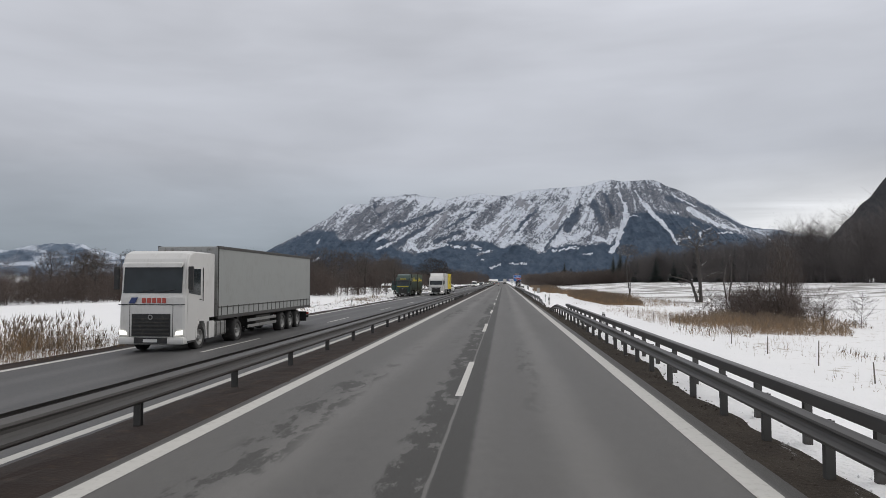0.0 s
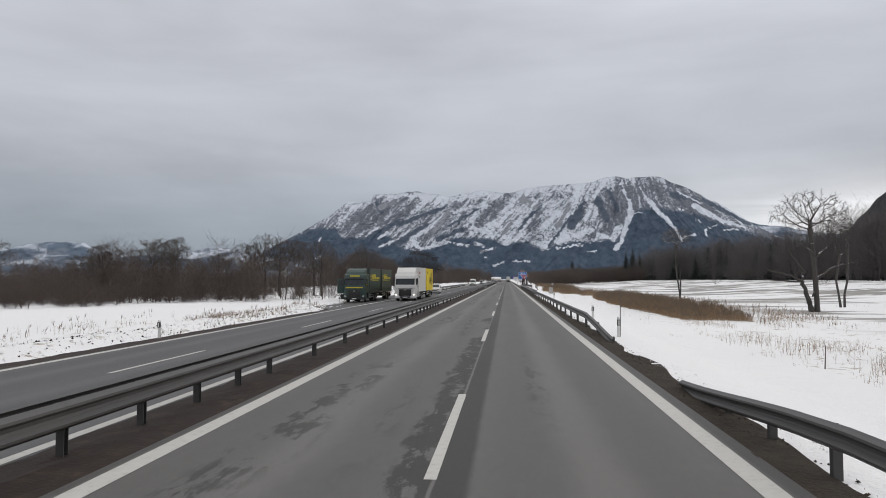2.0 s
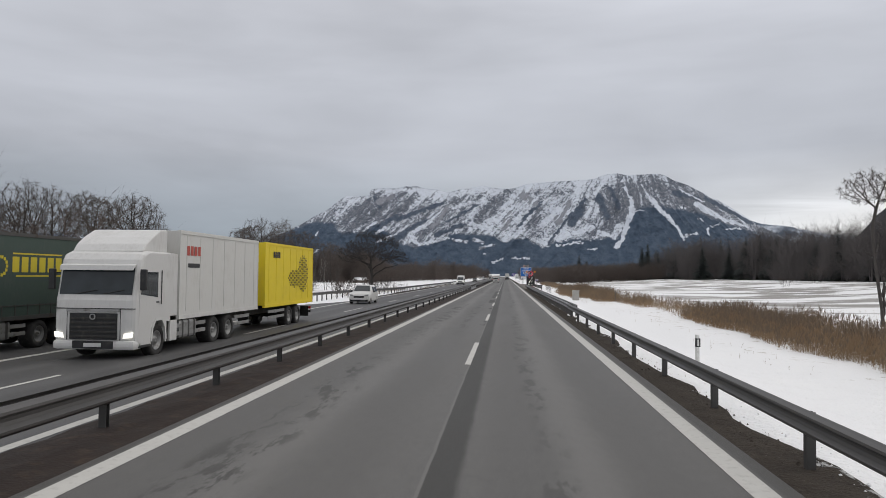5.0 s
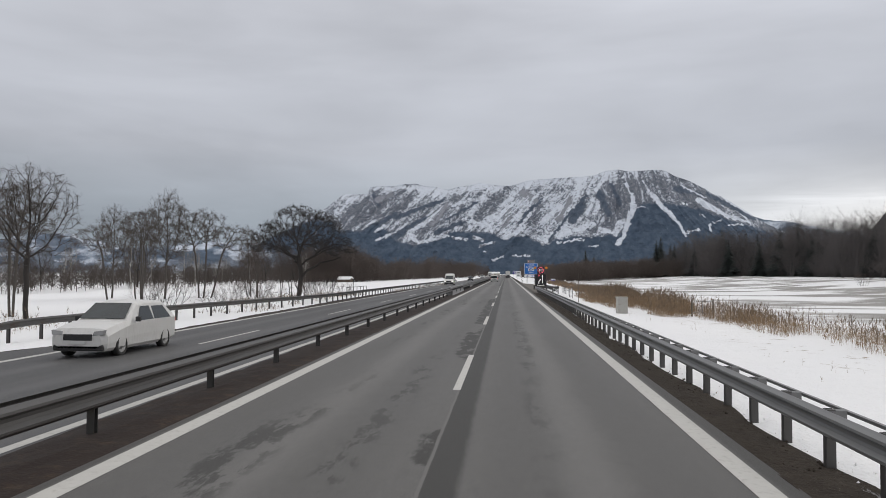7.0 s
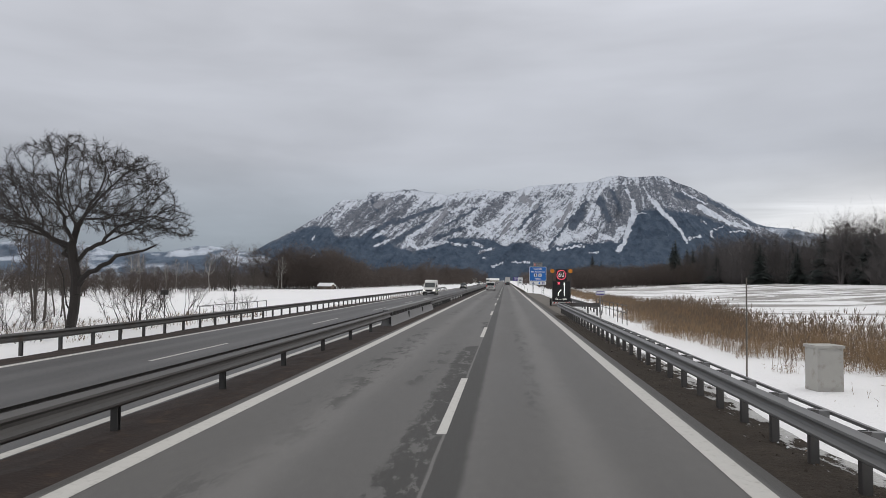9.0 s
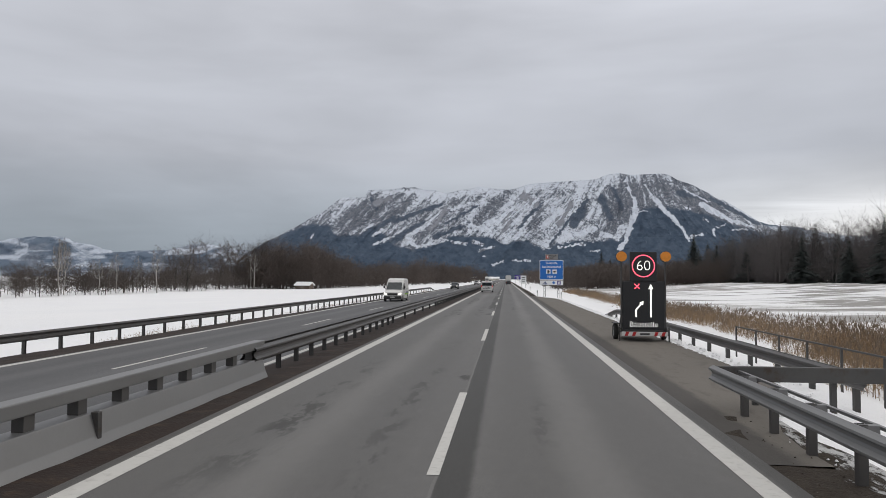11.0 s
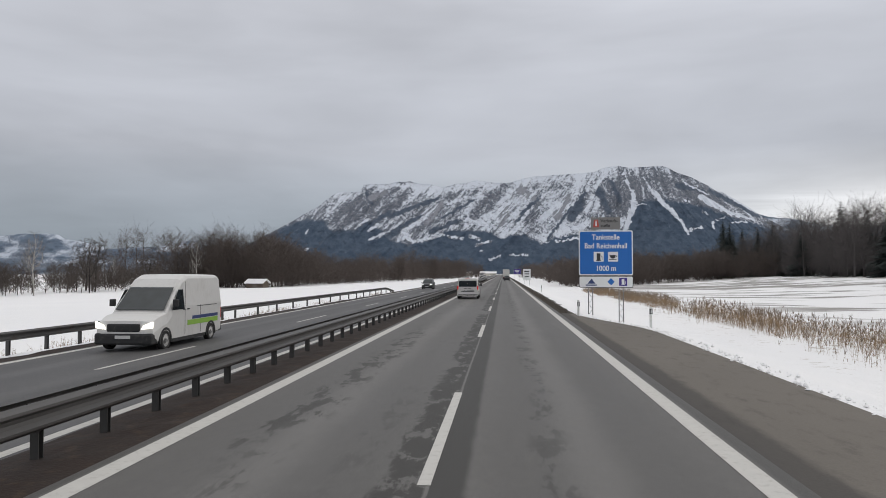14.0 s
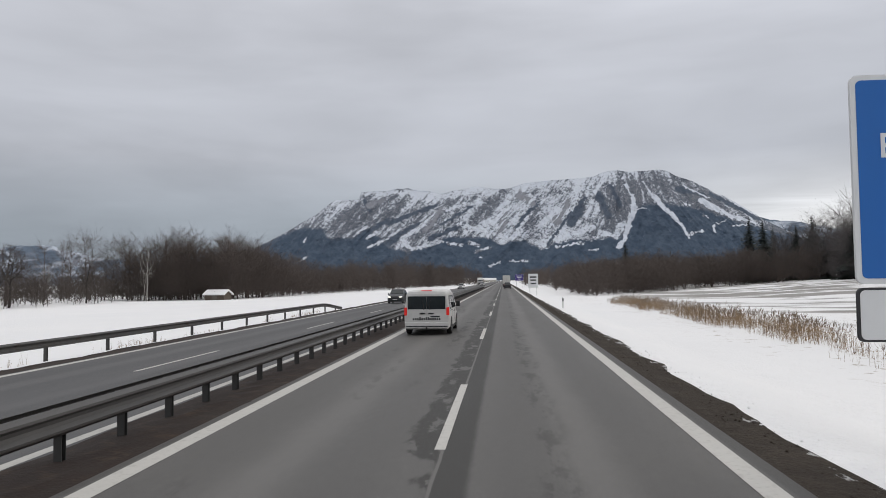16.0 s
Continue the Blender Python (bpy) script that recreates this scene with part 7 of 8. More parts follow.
def lorry_cab(s, paint, lit, height, glass_z, style, fairing=True, lean=0.16):
    """Forward-control cab, front at y = 0, facing -y."""
    H = height
    z0, z1 = glass_z
    f = 0.06 + lean
    prof = [(0.10, 0.42), (0.02, 0.62), (0.0, 1.2), (0.02, z0 - 0.05), (0.06, z0 + 0.1), (f, z1), (f + 0.06, z1 + 0.2), (f + 0.22, H - 0.10), (f + 0.5, H), (2.15, H), (2.15, 1.05), (1.92, 1.05), (1.92, 0.42), (1.86, 0.42), (1.80, 0.92), (1.62, 1.14), (1.22, 1.14), (1.02, 0.92), (0.95, 0.42)]
    bm = bmesh.new()
    rings = []
    for x, back in ((-1.24, 0.20), (-1.21, 0.09), (-1.14, 0.03), (-0.95, 0.0), (0.95, 0.0), (1.14, 0.03), (1.21, 0.09), (1.24, 0.20)):
        rings.append([bm.verts.new((x, y + (back if y < 0.3 else back * 0.5 if y < 0.8 and z > 1.2 else 0.0), z - (back * 0.35 if z > H - 0.2 else 0.0))) for y, z in prof])
    for a, b in zip(rings, rings[1:]):
        for i in range(len(prof)):
            bm.faces.new((a[i], b[i], b[(i + 1) % len(prof)], a[(i + 1) % len(prof)]))
    bm.faces.new(rings[0])
    bm.faces.new(rings[-1])
    bmesh.ops.recalc_face_normals(bm, faces=bm.faces[:])
    cab = part("cab", bm, paint, s)
    # windscreen, seated on the slope
    k = (f - 0.06) / (z1 - z0 - 0.1)
    def yz(z):
        return 0.06 + (z - z0 - 0.1) * k
    a, b = z0 + 0.12, z1 - 0.02
    part("windscreen", prism([(yz(a) - 0.012, a), (yz(b) - 0.012, b), (yz(b) + 0.02, b), (yz(a) + 0.02, a)], -1.10, 1.10, "x", 0.006), M["glass"], cab, "dark tinted windscreen")
    for x in (-0.55, 0.25):
        part("wiper", tube((x, yz(a) - 0.03, a + 0.02), (x + 0.6, yz(a + 0.12) - 0.03, a + 0.13), 0.012, n=6), M["black"], cab)
    part("sun_visor", prism([(yz(b) - 0.16, b - 0.10), (yz(b) - 0.13, b + 0.05), (yz(b) + 0.03, b + 0.09), (yz(b) + 0.03, b + 0.04)], -1.12, 1.12, "x", 0.01), paint if style == "bright" else M["black"], cab)
    for sx in (-1, 1):
        x = sx * 1.243
        d = part("door", prism([(0.22, 1.05), (0.24, z0 + 0.1), (0.48, z1 - 0.1), (1.42, z1 - 0.1), (1.42, 1.25), (1.15, 1.25), (0.98, 1.05)], min(x, x + sx * 0.008), max(x, x + sx * 0.008), "x"), paint, cab)
        part("side_window", prism([(0.30, z0 + 0.12), (0.42, z1 - 0.16), (1.30, z1 - 0.16), (1.30, z0 + 0.02)], min(x + sx * 0.009, x + sx * 0.015), max(x + sx * 0.009, x + sx * 0.015), "x"), M["glass"], d)
        part("door_handle", box((x + sx * 0.012 - 0.012, 1.22, z0 - 0.15), (x + sx * 0.012 + 0.012, 1.38, z0 - 0.11)), M["black"], d)
        m = part("mirror", box((sx * 1.40 - 0.09, 0.10, z0 + 0.25), (sx * 1.40 + 0.09, 0.22, z1 - 0.08), 0.03), M["black"], cab)
        part("mirror_arm", tube((sx * 1.22, 0.3, z1 - 0.2), (sx * 1.40, 0.17, z1 - 0.2), 0.02, n=6), M["black"], m)
        part("headlight", prism([(sx * 0.90, 0.66), (sx * 1.16, 0.68), (sx * 1.18, 0.84), (sx * 0.94, 0.80)], -0.02, 0.05, "y"), M["headlight"] if lit else M["lens"], cab, "lit headlight" if lit else "clear headlight")
        part("fog_light", box((min(sx * 0.85, sx * 1.08), 0.02, 0.47), (max(sx * 0.85, sx * 1.08), 0.05, 0.55), 0.01), M["lens"], cab)
        part("steps", box((min(sx * 1.0, sx * 1.25), 0.25, 0.36), (max(sx * 1.0, sx * 1.25), 0.92, 0.44), 0.015), M["black"], cab)
        part("wheel_arch", prism([(0.92, 0.5), (0.98, 0.92), (1.2, 1.17), (1.64, 1.17), (1.86, 0.92), (1.92, 0.5), (1.84, 0.5), (1.78, 0.88), (1.6, 1.1), (1.24, 1.1), (1.06, 0.88), (1.0, 0.5)], min(sx * 1.0, sx * 1.26), max(sx * 1.0, sx * 1.26), "x"), M["black"] if style == "dark" else paint, cab)
        part("side_deflector", prism([(2.16, 1.2), (2.62, 1.2), (2.62, H - 0.05), (2.16, H - 0.02)], min(sx * 1.16, sx * 1.23), max(sx * 1.16, sx * 1.23), "x"), paint, cab)
    g = part("grille", box((-0.72, -0.03, 0.62), (0.72, 0.02, z0 - (0.42 if fairing else 0.62)), 0.02), M["black"], cab, "black radiator grille")
    n = 5
    for k in range(n):
        z = 0.68 + (z0 - (1.15 if fairing else 1.38)) * k / n
        part("slat", box((-0.70, -0.055, z), (0.70, -0.031, z + 0.06), 0.008), M["chassis"], g)
    part("emblem", ring_bm(0.09, 0.03, 18, 0.02), M["alu"], g).matrix_basis = pose(0, -0.056, z0 - (0.52 if fairing else 0.74))
    part("bumper", box((-1.24, -0.02, 0.32), (1.24, 0.45, 0.60), 0.10), paint if style != "dark" else M["black"], cab)
    part("air_intake", box((-0.62, -0.034, 0.36), (0.62, -0.012, 0.58), 0.008), M["black"], cab, "black lower air intake")
    part("number_plate", box((-0.26, -0.052, 0.41), (0.26, -0.036, 0.52)), M["plate"], cab)
    if fairing:
        part("roof_deflector", prism([(0.62, H - 0.03), (0.80, H + 0.20), (1.15, H + 0.42), (1.7, 3.90), (2.15, 3.93), (2.15, H - 0.03)], -1.10, 1.10, "x", 0.05), paint, cab)
    # panel gaps and lower skirt
    part("panel_gap", box((-1.243, -0.004, z0 - 0.30), (1.243, 0.03, z0 - 0.275)), M["black"], cab)
    for sx in (-1, 1):
        part("panel_gap", box((min(sx * 0.80, sx * 0.815), -0.004, 0.60), (max(sx * 0.80, sx * 0.815), 0.03, z0 - 0.3)), M["black"], cab)
        part("grab_rail", tube((sx * 1.262, 1.52, z0 - 0.2), (sx * 1.262, 1.52, z1 - 0.1), 0.015, n=6), M["black"], cab)
        part("skirt", box((min(sx * 1.14, sx * 1.22), 2.2, 0.40), (max(sx * 1.14, sx * 1.22), 2.68, 1.05), 0.02), paint, cab)
    wheel(s, -1.04, 1.42, 0.50, 0.31)
    wheel(s, 1.04, 1.42, 0.50, 0.31)
    return cab


def chassis(s, y0, y1, z=0.95):
    bm = bmesh.new()
    for x in (-0.42, 0.42):
        add_box(bm, (x - 0.05, y0, z - 0.24), (x + 0.05, y1, z))
    y = y0 + 0.3
    while y < y1:
        add_box(bm, (-0.37, y - 0.05, z - 0.2), (0.37, y + 0.05, z - 0.05))
        y += 1.4
    part("chassis", bm, M["chassis"], s)


def curtain_box(s, y0, y1, z0, z1, tarp, rail_mat, straps=True, label=""):
    """Curtain-sided body with rails, straps, roof and rear doors."""
    b = part("body", box((-1.25, y0, z0), (1.25, y1, z1), 0.02), tarp, s, label)
    for z, h in ((z0 - 0.10, 0.14), (z1 - 0.10, 0.12)):
        for sx in (-1, 1):
            x = sx * 1.262
            part("side_rail", box((x - 0.014, y0 - 0.01, z), (x + 0.014, y1 + 0.01, z + h), 0.004), rail_mat, b)
    for y in (y0 - 0.012, y1 - 0.03):
        part("corner_frame", box((-1.27, y, z0 - 0.1), (-1.17, y + 0.042, z1 + 0.02)), rail_mat, b)
        part("corner_frame", box((1.17, y, z0 - 0.1), (1.27, y + 0.042, z1 + 0.02)), rail_mat, b)
    if straps:
        for sx in (-1, 1):
            part("buckle_rail", box((sx * 1.268 - 0.006, y0 + 0.05, z0 + 0.36), (sx * 1.268 + 0.006, y1 - 0.05, z0 + 0.40)), rail_mat, b)
        y = y0 + 0.35
        src = part("strap", box((-1.265, -0.02, z0 + 0.02), (1.265, 0.02, z0 + 0.42)), rail_mat, b)
        src.matrix_basis = pose(0, y, 0)
        while y < y1 - 0.8:
            y += 0.62
            same("strap", src, b, pose(0, y, 0))
    part("rear_door", box((-1.18, y1 + 0.003, z0), (-0.01, y1 + 0.035, z1 - 0.1), 0.006), rail_mat, b)
    part("rear_door", box((0.01, y1 + 0.003, z0), (1.18, y1 + 0.035, z1 - 0.1), 0.006), rail_mat, b)
    return b


def under_run(s, y):
    part("underrun_bar", box((-1.2, y - 0.12, 0.48), (1.2, y - 0.02, 0.62), 0.015), M["chassis"], s)
    for sx in (-1, 1):
        part("tail_light", box((min(sx * 0.75, sx * 1.18), y - 0.02, 0.66), (max(sx * 0.75, sx * 1.18), y + 0.03, 0.80), 0.01), M["red"], s)
        part("mud_flap", box((min(sx * 0.75, sx * 1.2), y - 0.55, 0.30), (max(sx * 0.75, sx * 1.2), y - 0.53, 0.85)), M["black"], s)


def side_guard(s, y0, y1):
    for sx in (-1, 1):
        for z in (0.52, 0.78):
            part("side_guard", box((sx * 1.19 - 0.015, y0, z), (sx * 1.19 + 0.015, y1, z + 0.13), 0.006), M["alu"], s)


def tank(s, y0, y1, sx):
    part("fuel_tank", box((min(sx * 0.62, sx * 1.2), y0, 0.42), (max(sx * 0.62, sx * 1.2), y1, 1.02), 0.10), M["alu"], s, "ribbed aluminium fuel tank")
    for k in range(3):
        y = y0 + (y1 - y0) * (k + 0.5) / 3
        part("tank_strap", box((min(sx * 0.6, sx * 1.21), y - 0.03, 0.41), (max(sx * 0.6, sx * 1.21), y + 0.03, 1.03), 0.09), M["steel_dark"], s)


def print_bars(parent, spec, x, sx, mat):
    """Rows of upright blocks that stand for lettering on a side: (y, z, width, height)."""
    for y, z, w, h in spec:
        part("print_bar", box((min(x, x + sx * 0.004), y, z), (max(x, x + sx * 0.004), y + w, z + h)), mat, parent)


def articulated_lorry(m):
    s = thing("articulated_lorry", m, "white articulated lorry with a grey curtain-sided trailer", "lorry")
    cab = lorry_cab(s, M["white_paint"], True, 3.72, (2.05, 3.22), "bright", False, 0.10)
    part("print_bar", prism([(-0.85, 1.80), (-0.62, 1.80), (-0.50, 2.02), (-0.73, 2.02)], -0.025, -0.004, "y"), M["blue_print"], cab)
    for k in range(5):
        part("print_bar", box((-0.35 + 0.19 * k, -0.012, 1.82), (-0.22 + 0.19 * k, 0.03, 2.00)), M["red_print"], cab)
    chassis(s, 0.6, 6.2)
    tank(s, 2.7, 4.0, 1)
    tank(s, 2.7, 4.0, -1)
    axle(s, 5.1, 0.98, 0.50, 0.55)
    b = curtain_box(s, 2.95, 16.4, 1.18, 4.0, M["grey_tarp"], M["steel_dark"], True, "grey curtain-sided trailer body")
    part("front_wall", box((-1.24, 2.90, 1.2), (1.24, 2.948, 3.98), 0.01), M["alu"], b)
    chassis(s, 4.2, 16.3, 1.12)
    for y in (11.4, 12.75, 14.1):
        axle(s, y, 1.02, 0.50, 0.40)
    side_guard(s, 6.4, 10.4)
    part("pallet_box", box((-1.15, 7.6, 0.5), (1.15, 9.6, 1.0), 0.02), M["chassis"], s)
    for sx in (-1, 1):
        part("landing_leg", box((sx * 0.8 - 0.06, 6.0, 0.25), (sx * 0.8 + 0.06, 6.15, 1.05)), M["chassis"], s)
    under_run(s, 16.4)


def drawbar_lorry(name, m, paint, lit, height, glass_z, style, front, rear, label, tarp):
    """Rigid lorry with a two-axle trailer. front and rear: body materials."""
    s = thing(name, m, label, "lorry")
    cab = lorry_cab(s, paint, lit, height, glass_z, style)
    chassis(s, 0.6, 9.6)
    tank(s, 2.9, 4.2, 1)
    tank(s, 2.9, 4.2, -1)
    for y in (5.6, 6.95):
        axle(s, y, 0.98, 0.50, 0.52)
    side_guard(s, 2.7, 4.9)
    side_guard(s, 7.6, 9.2)
    b1 = curtain_box(s, 2.7, 10.0, 1.15, 3.95, front, M["steel_dark"] if tarp else front, tarp)
    chassis(s, 10.6, 18.4)
    part("drawbar", tube((0, 9.5, 0.7), (0, 12.0, 0.7), 0.08), M["chassis"], s)
    for y in (14.6, 15.95):
        axle(s, y, 0.98, 0.50, 0.52)
    side_guard(s, 11.6, 13.9)
    b2 = curtain_box(s, 10.9, 18.6, 1.15, 3.95, rear, M["steel_dark"] if tarp else rear, tarp)
    under_run(s, 18.6)
    return s, cab, b1, b2


articulated_lorry(pose(-11.75, 28.3, -0.31))

# dark green lorry halted in the emergency bay, with an open passenger door
gs, gcab, gb1, gb2 = drawbar_lorry("halted_lorry", pose(-16.55, 125.6, -0.40), M["green_paint"], False, 3.32, (1.85, 2.80), "dark", M["green_tarp"], M["green_tarp"], "dark green lorry and trailer halted in the emergency bay", True)
for b, y0 in ((gb1, 4.1), (gb2, 12.6)):
    ring = part("print_ring", ring_bm(0.30, 0.10, 14, 0.004, True), M["yellow_print"], b)
    ring.matrix_basis = pose(1.252, y0 - 0.55, 2.85, 0, 0, 90)
    print_bars(b, [(y0 + 0.45 * k, 2.65, 0.33, 0.52) for k in range(6)] + [(y0 + 2.8 + 0.26 * k, 2.66, 0.19, 0.30) for k in range(9)] + [(y0, 3.25, 2.6, 0.05), (y0 + 0.2, 2.50, 4.4, 0.05)], 1.251, 1, M["yellow_print"])
for k in range(6):
    part("print_bar", box((-0.55 + 0.19 * k, 0.24, 2.98), (-0.40 + 0.19 * k, 0.44, 3.12)), M["yellow_print"], gcab)
part("print_strip", box((-1.0, -0.025, 1.66), (1.0, -0.004, 1.76)), M["yellow_print"], gcab)
od = part("open_door", prism([(-0.62, 1.05), (-0.62, 2.72), (0.20, 2.72), (0.32, 1.9), (0.32, 1.05)], 0, 0.06, "y"), M["green_paint"], gs, "cab door standing wide open")
od.matrix_basis = pose(-1.42, 0.36, 0, 0, 0, 18)
part("door_glass", box((-0.5, -0.012, 1.95), (0.12, -0.002, 2.62)), M["glass"], od)
part("door_steps", box((-0.25, 0.0, 0.36), (0.25, 0.3, 0.95), 0.02), M["black"], od)

# white lorry with a white and a yellow swap body
ps, pcab, pb1, pb2 = drawbar_lorry("box_lorry", pose(-10.9, 127.2, -0.28), M["white_paint"], True, 3.22, (1.80, 2.74), "bright", M["white_box"], M["yellow_box"], "white box lorry pulling a yellow box trailer", False)
for b, y0, y1, mat in ((pb1, 2.7, 10.0, M["white_box"]), (pb2, 10.9, 18.6, M["yellow_box"])):
    y = y0 + 0.5
    while y < y1 - 0.3:
        part("rib", box((-1.262, y, 1.3), (1.262, y + 0.03, 3.8)), mat, b)
        y += 1.05
print_bars(pb1, [(3.2 + 0.28 * k, 3.15, 0.2, 0.32) for k in range(4)], 1.264, 1, M["red_print"])
print_bars(pb1, [(3.3, 2.75, 0.9, 0.14)], 1.264, 1, M["dark_bar"])
print_bars(pb2, [(12.0 + 0.26 * k, 3.30, 0.18, 0.28) for k in range(4)], 1.264, 1, M["dark_bar"])
bm = bmesh.new()
for i in range(30):
    for j in range(18):
        u, v = (i - 15) / 15, (j - 9) / 9
        lobe = ((u - 0.45) / 0.5) ** 2 + (v / 0.95) ** 2 < 1 or ((u + 0.35) / 0.62) ** 2 + ((v + 0.25) / 0.42) ** 2 < 1
        if lobe and (i + j) % 2 == 0:
            add_box(bm, (1.2645, 15.9 + u * 1.75, 2.55 + v * 1.02), (1.268, 15.99 + u * 1.75, 2.64 + v * 1.02))
part("dot_print", bm, M["dark_bar"], pb2, "patch of small dark dots")
part("print_bar", box((-0.8, -0.06, 1.42), (0.8, -0.032, 1.50)), M["alu"], pcab)


def loft(rows):
    """Body shell from cross-sections (y, z_low, z_waist, z_top, half_low, half_waist, half_top)."""
    bm = bmesh.new()
    rings = []
    for y, zb, zw, zt, wb, ww, wt in rows:
        side = [(wb * 0.90, zb), (wb, zb + 0.10), (ww, (zb + zw) / 2), (ww, zw), (wt + (ww - wt) * 0.12, zt - 0.14 * min(1, (zt - zw))), (wt - 0.05, zt - 0.04 * min(1, (zt - zw))), (wt - 0.16, zt)]
        pts = side + [(0, zt + 0.02)] + [(-x, z) for x, z in side[::-1]]
        rings.append([bm.verts.new((x, y, z)) for x, z in pts])
    n = len(rings[0])
    for a, b in zip(rings, rings[1:]):
        for i in range(n):
            bm.faces.new((a[i], b[i], b[(i + 1) % n], a[(i + 1) % n]))
    bm.faces.new(rings[0])
    bm.faces.new(rings[-1][::-1])
    bmesh.ops.recalc_face_normals(bm, faces=bm.faces[:])
    return bm


def side_pane(parent, name, y0, y1, z0, z1, wz0, wz1, cut0=0.0, cut1=0.0, mat=None):
    """Window on both flanks. wz0, wz1: half widths at its foot and head."""
    for sx in (-1, 1):
        bm = bmesh.new()
        vs = [bm.verts.new((sx * (w + o), y, z)) for o in (0.004, 0.014) for (y, z, w) in ((y0, z0, wz0), (y1, z0, wz0), (y1 - cut1, z1, wz1), (y0 + cut0, z1, wz1))]
        bm.faces.new(vs[:4])
        bm.faces.new(vs[4:])
        for i in range(4):
            bm.faces.new((vs[i], vs[(i + 1) % 4], vs[4 + (i + 1) % 4], vs[4 + i]))
        bmesh.ops.recalc_face_normals(bm, faces=bm.faces[:])
        part(name, bm, mat or M["glass"], parent)


def slope_pane(parent, name, y0, z0, y1, z1, w0, w1, mat, out):
    """Sloping pane across the body, from its foot (y0, z0) to its head (y1, z1)."""
    bm = bmesh.new()
    d = Vector((0, y1 - y0, z1 - z0)).normalized()
    nrm = Vector((0, -d.z, d.y)) * out
    vs = []
    for o in (0.006, 0.022):
        for x, y, z in ((-w0, y0, z0), (w0, y0, z0), (w1, y1, z1), (-w1, y1, z1)):
            vs.append(bm.verts.new(Vector((x, y, z)) + nrm * (o + 0.02)))
    bm.faces.new(vs[:4])
    bm.faces.new(vs[4:])
    for i in range(4):
        bm.faces.new((vs[i], vs[(i + 1) % 4], vs[4 + (i + 1) % 4], vs[4 + i]))
    bmesh.ops.recalc_face_normals(bm, faces=bm.faces[:])
    return part(name, bm, mat, parent)


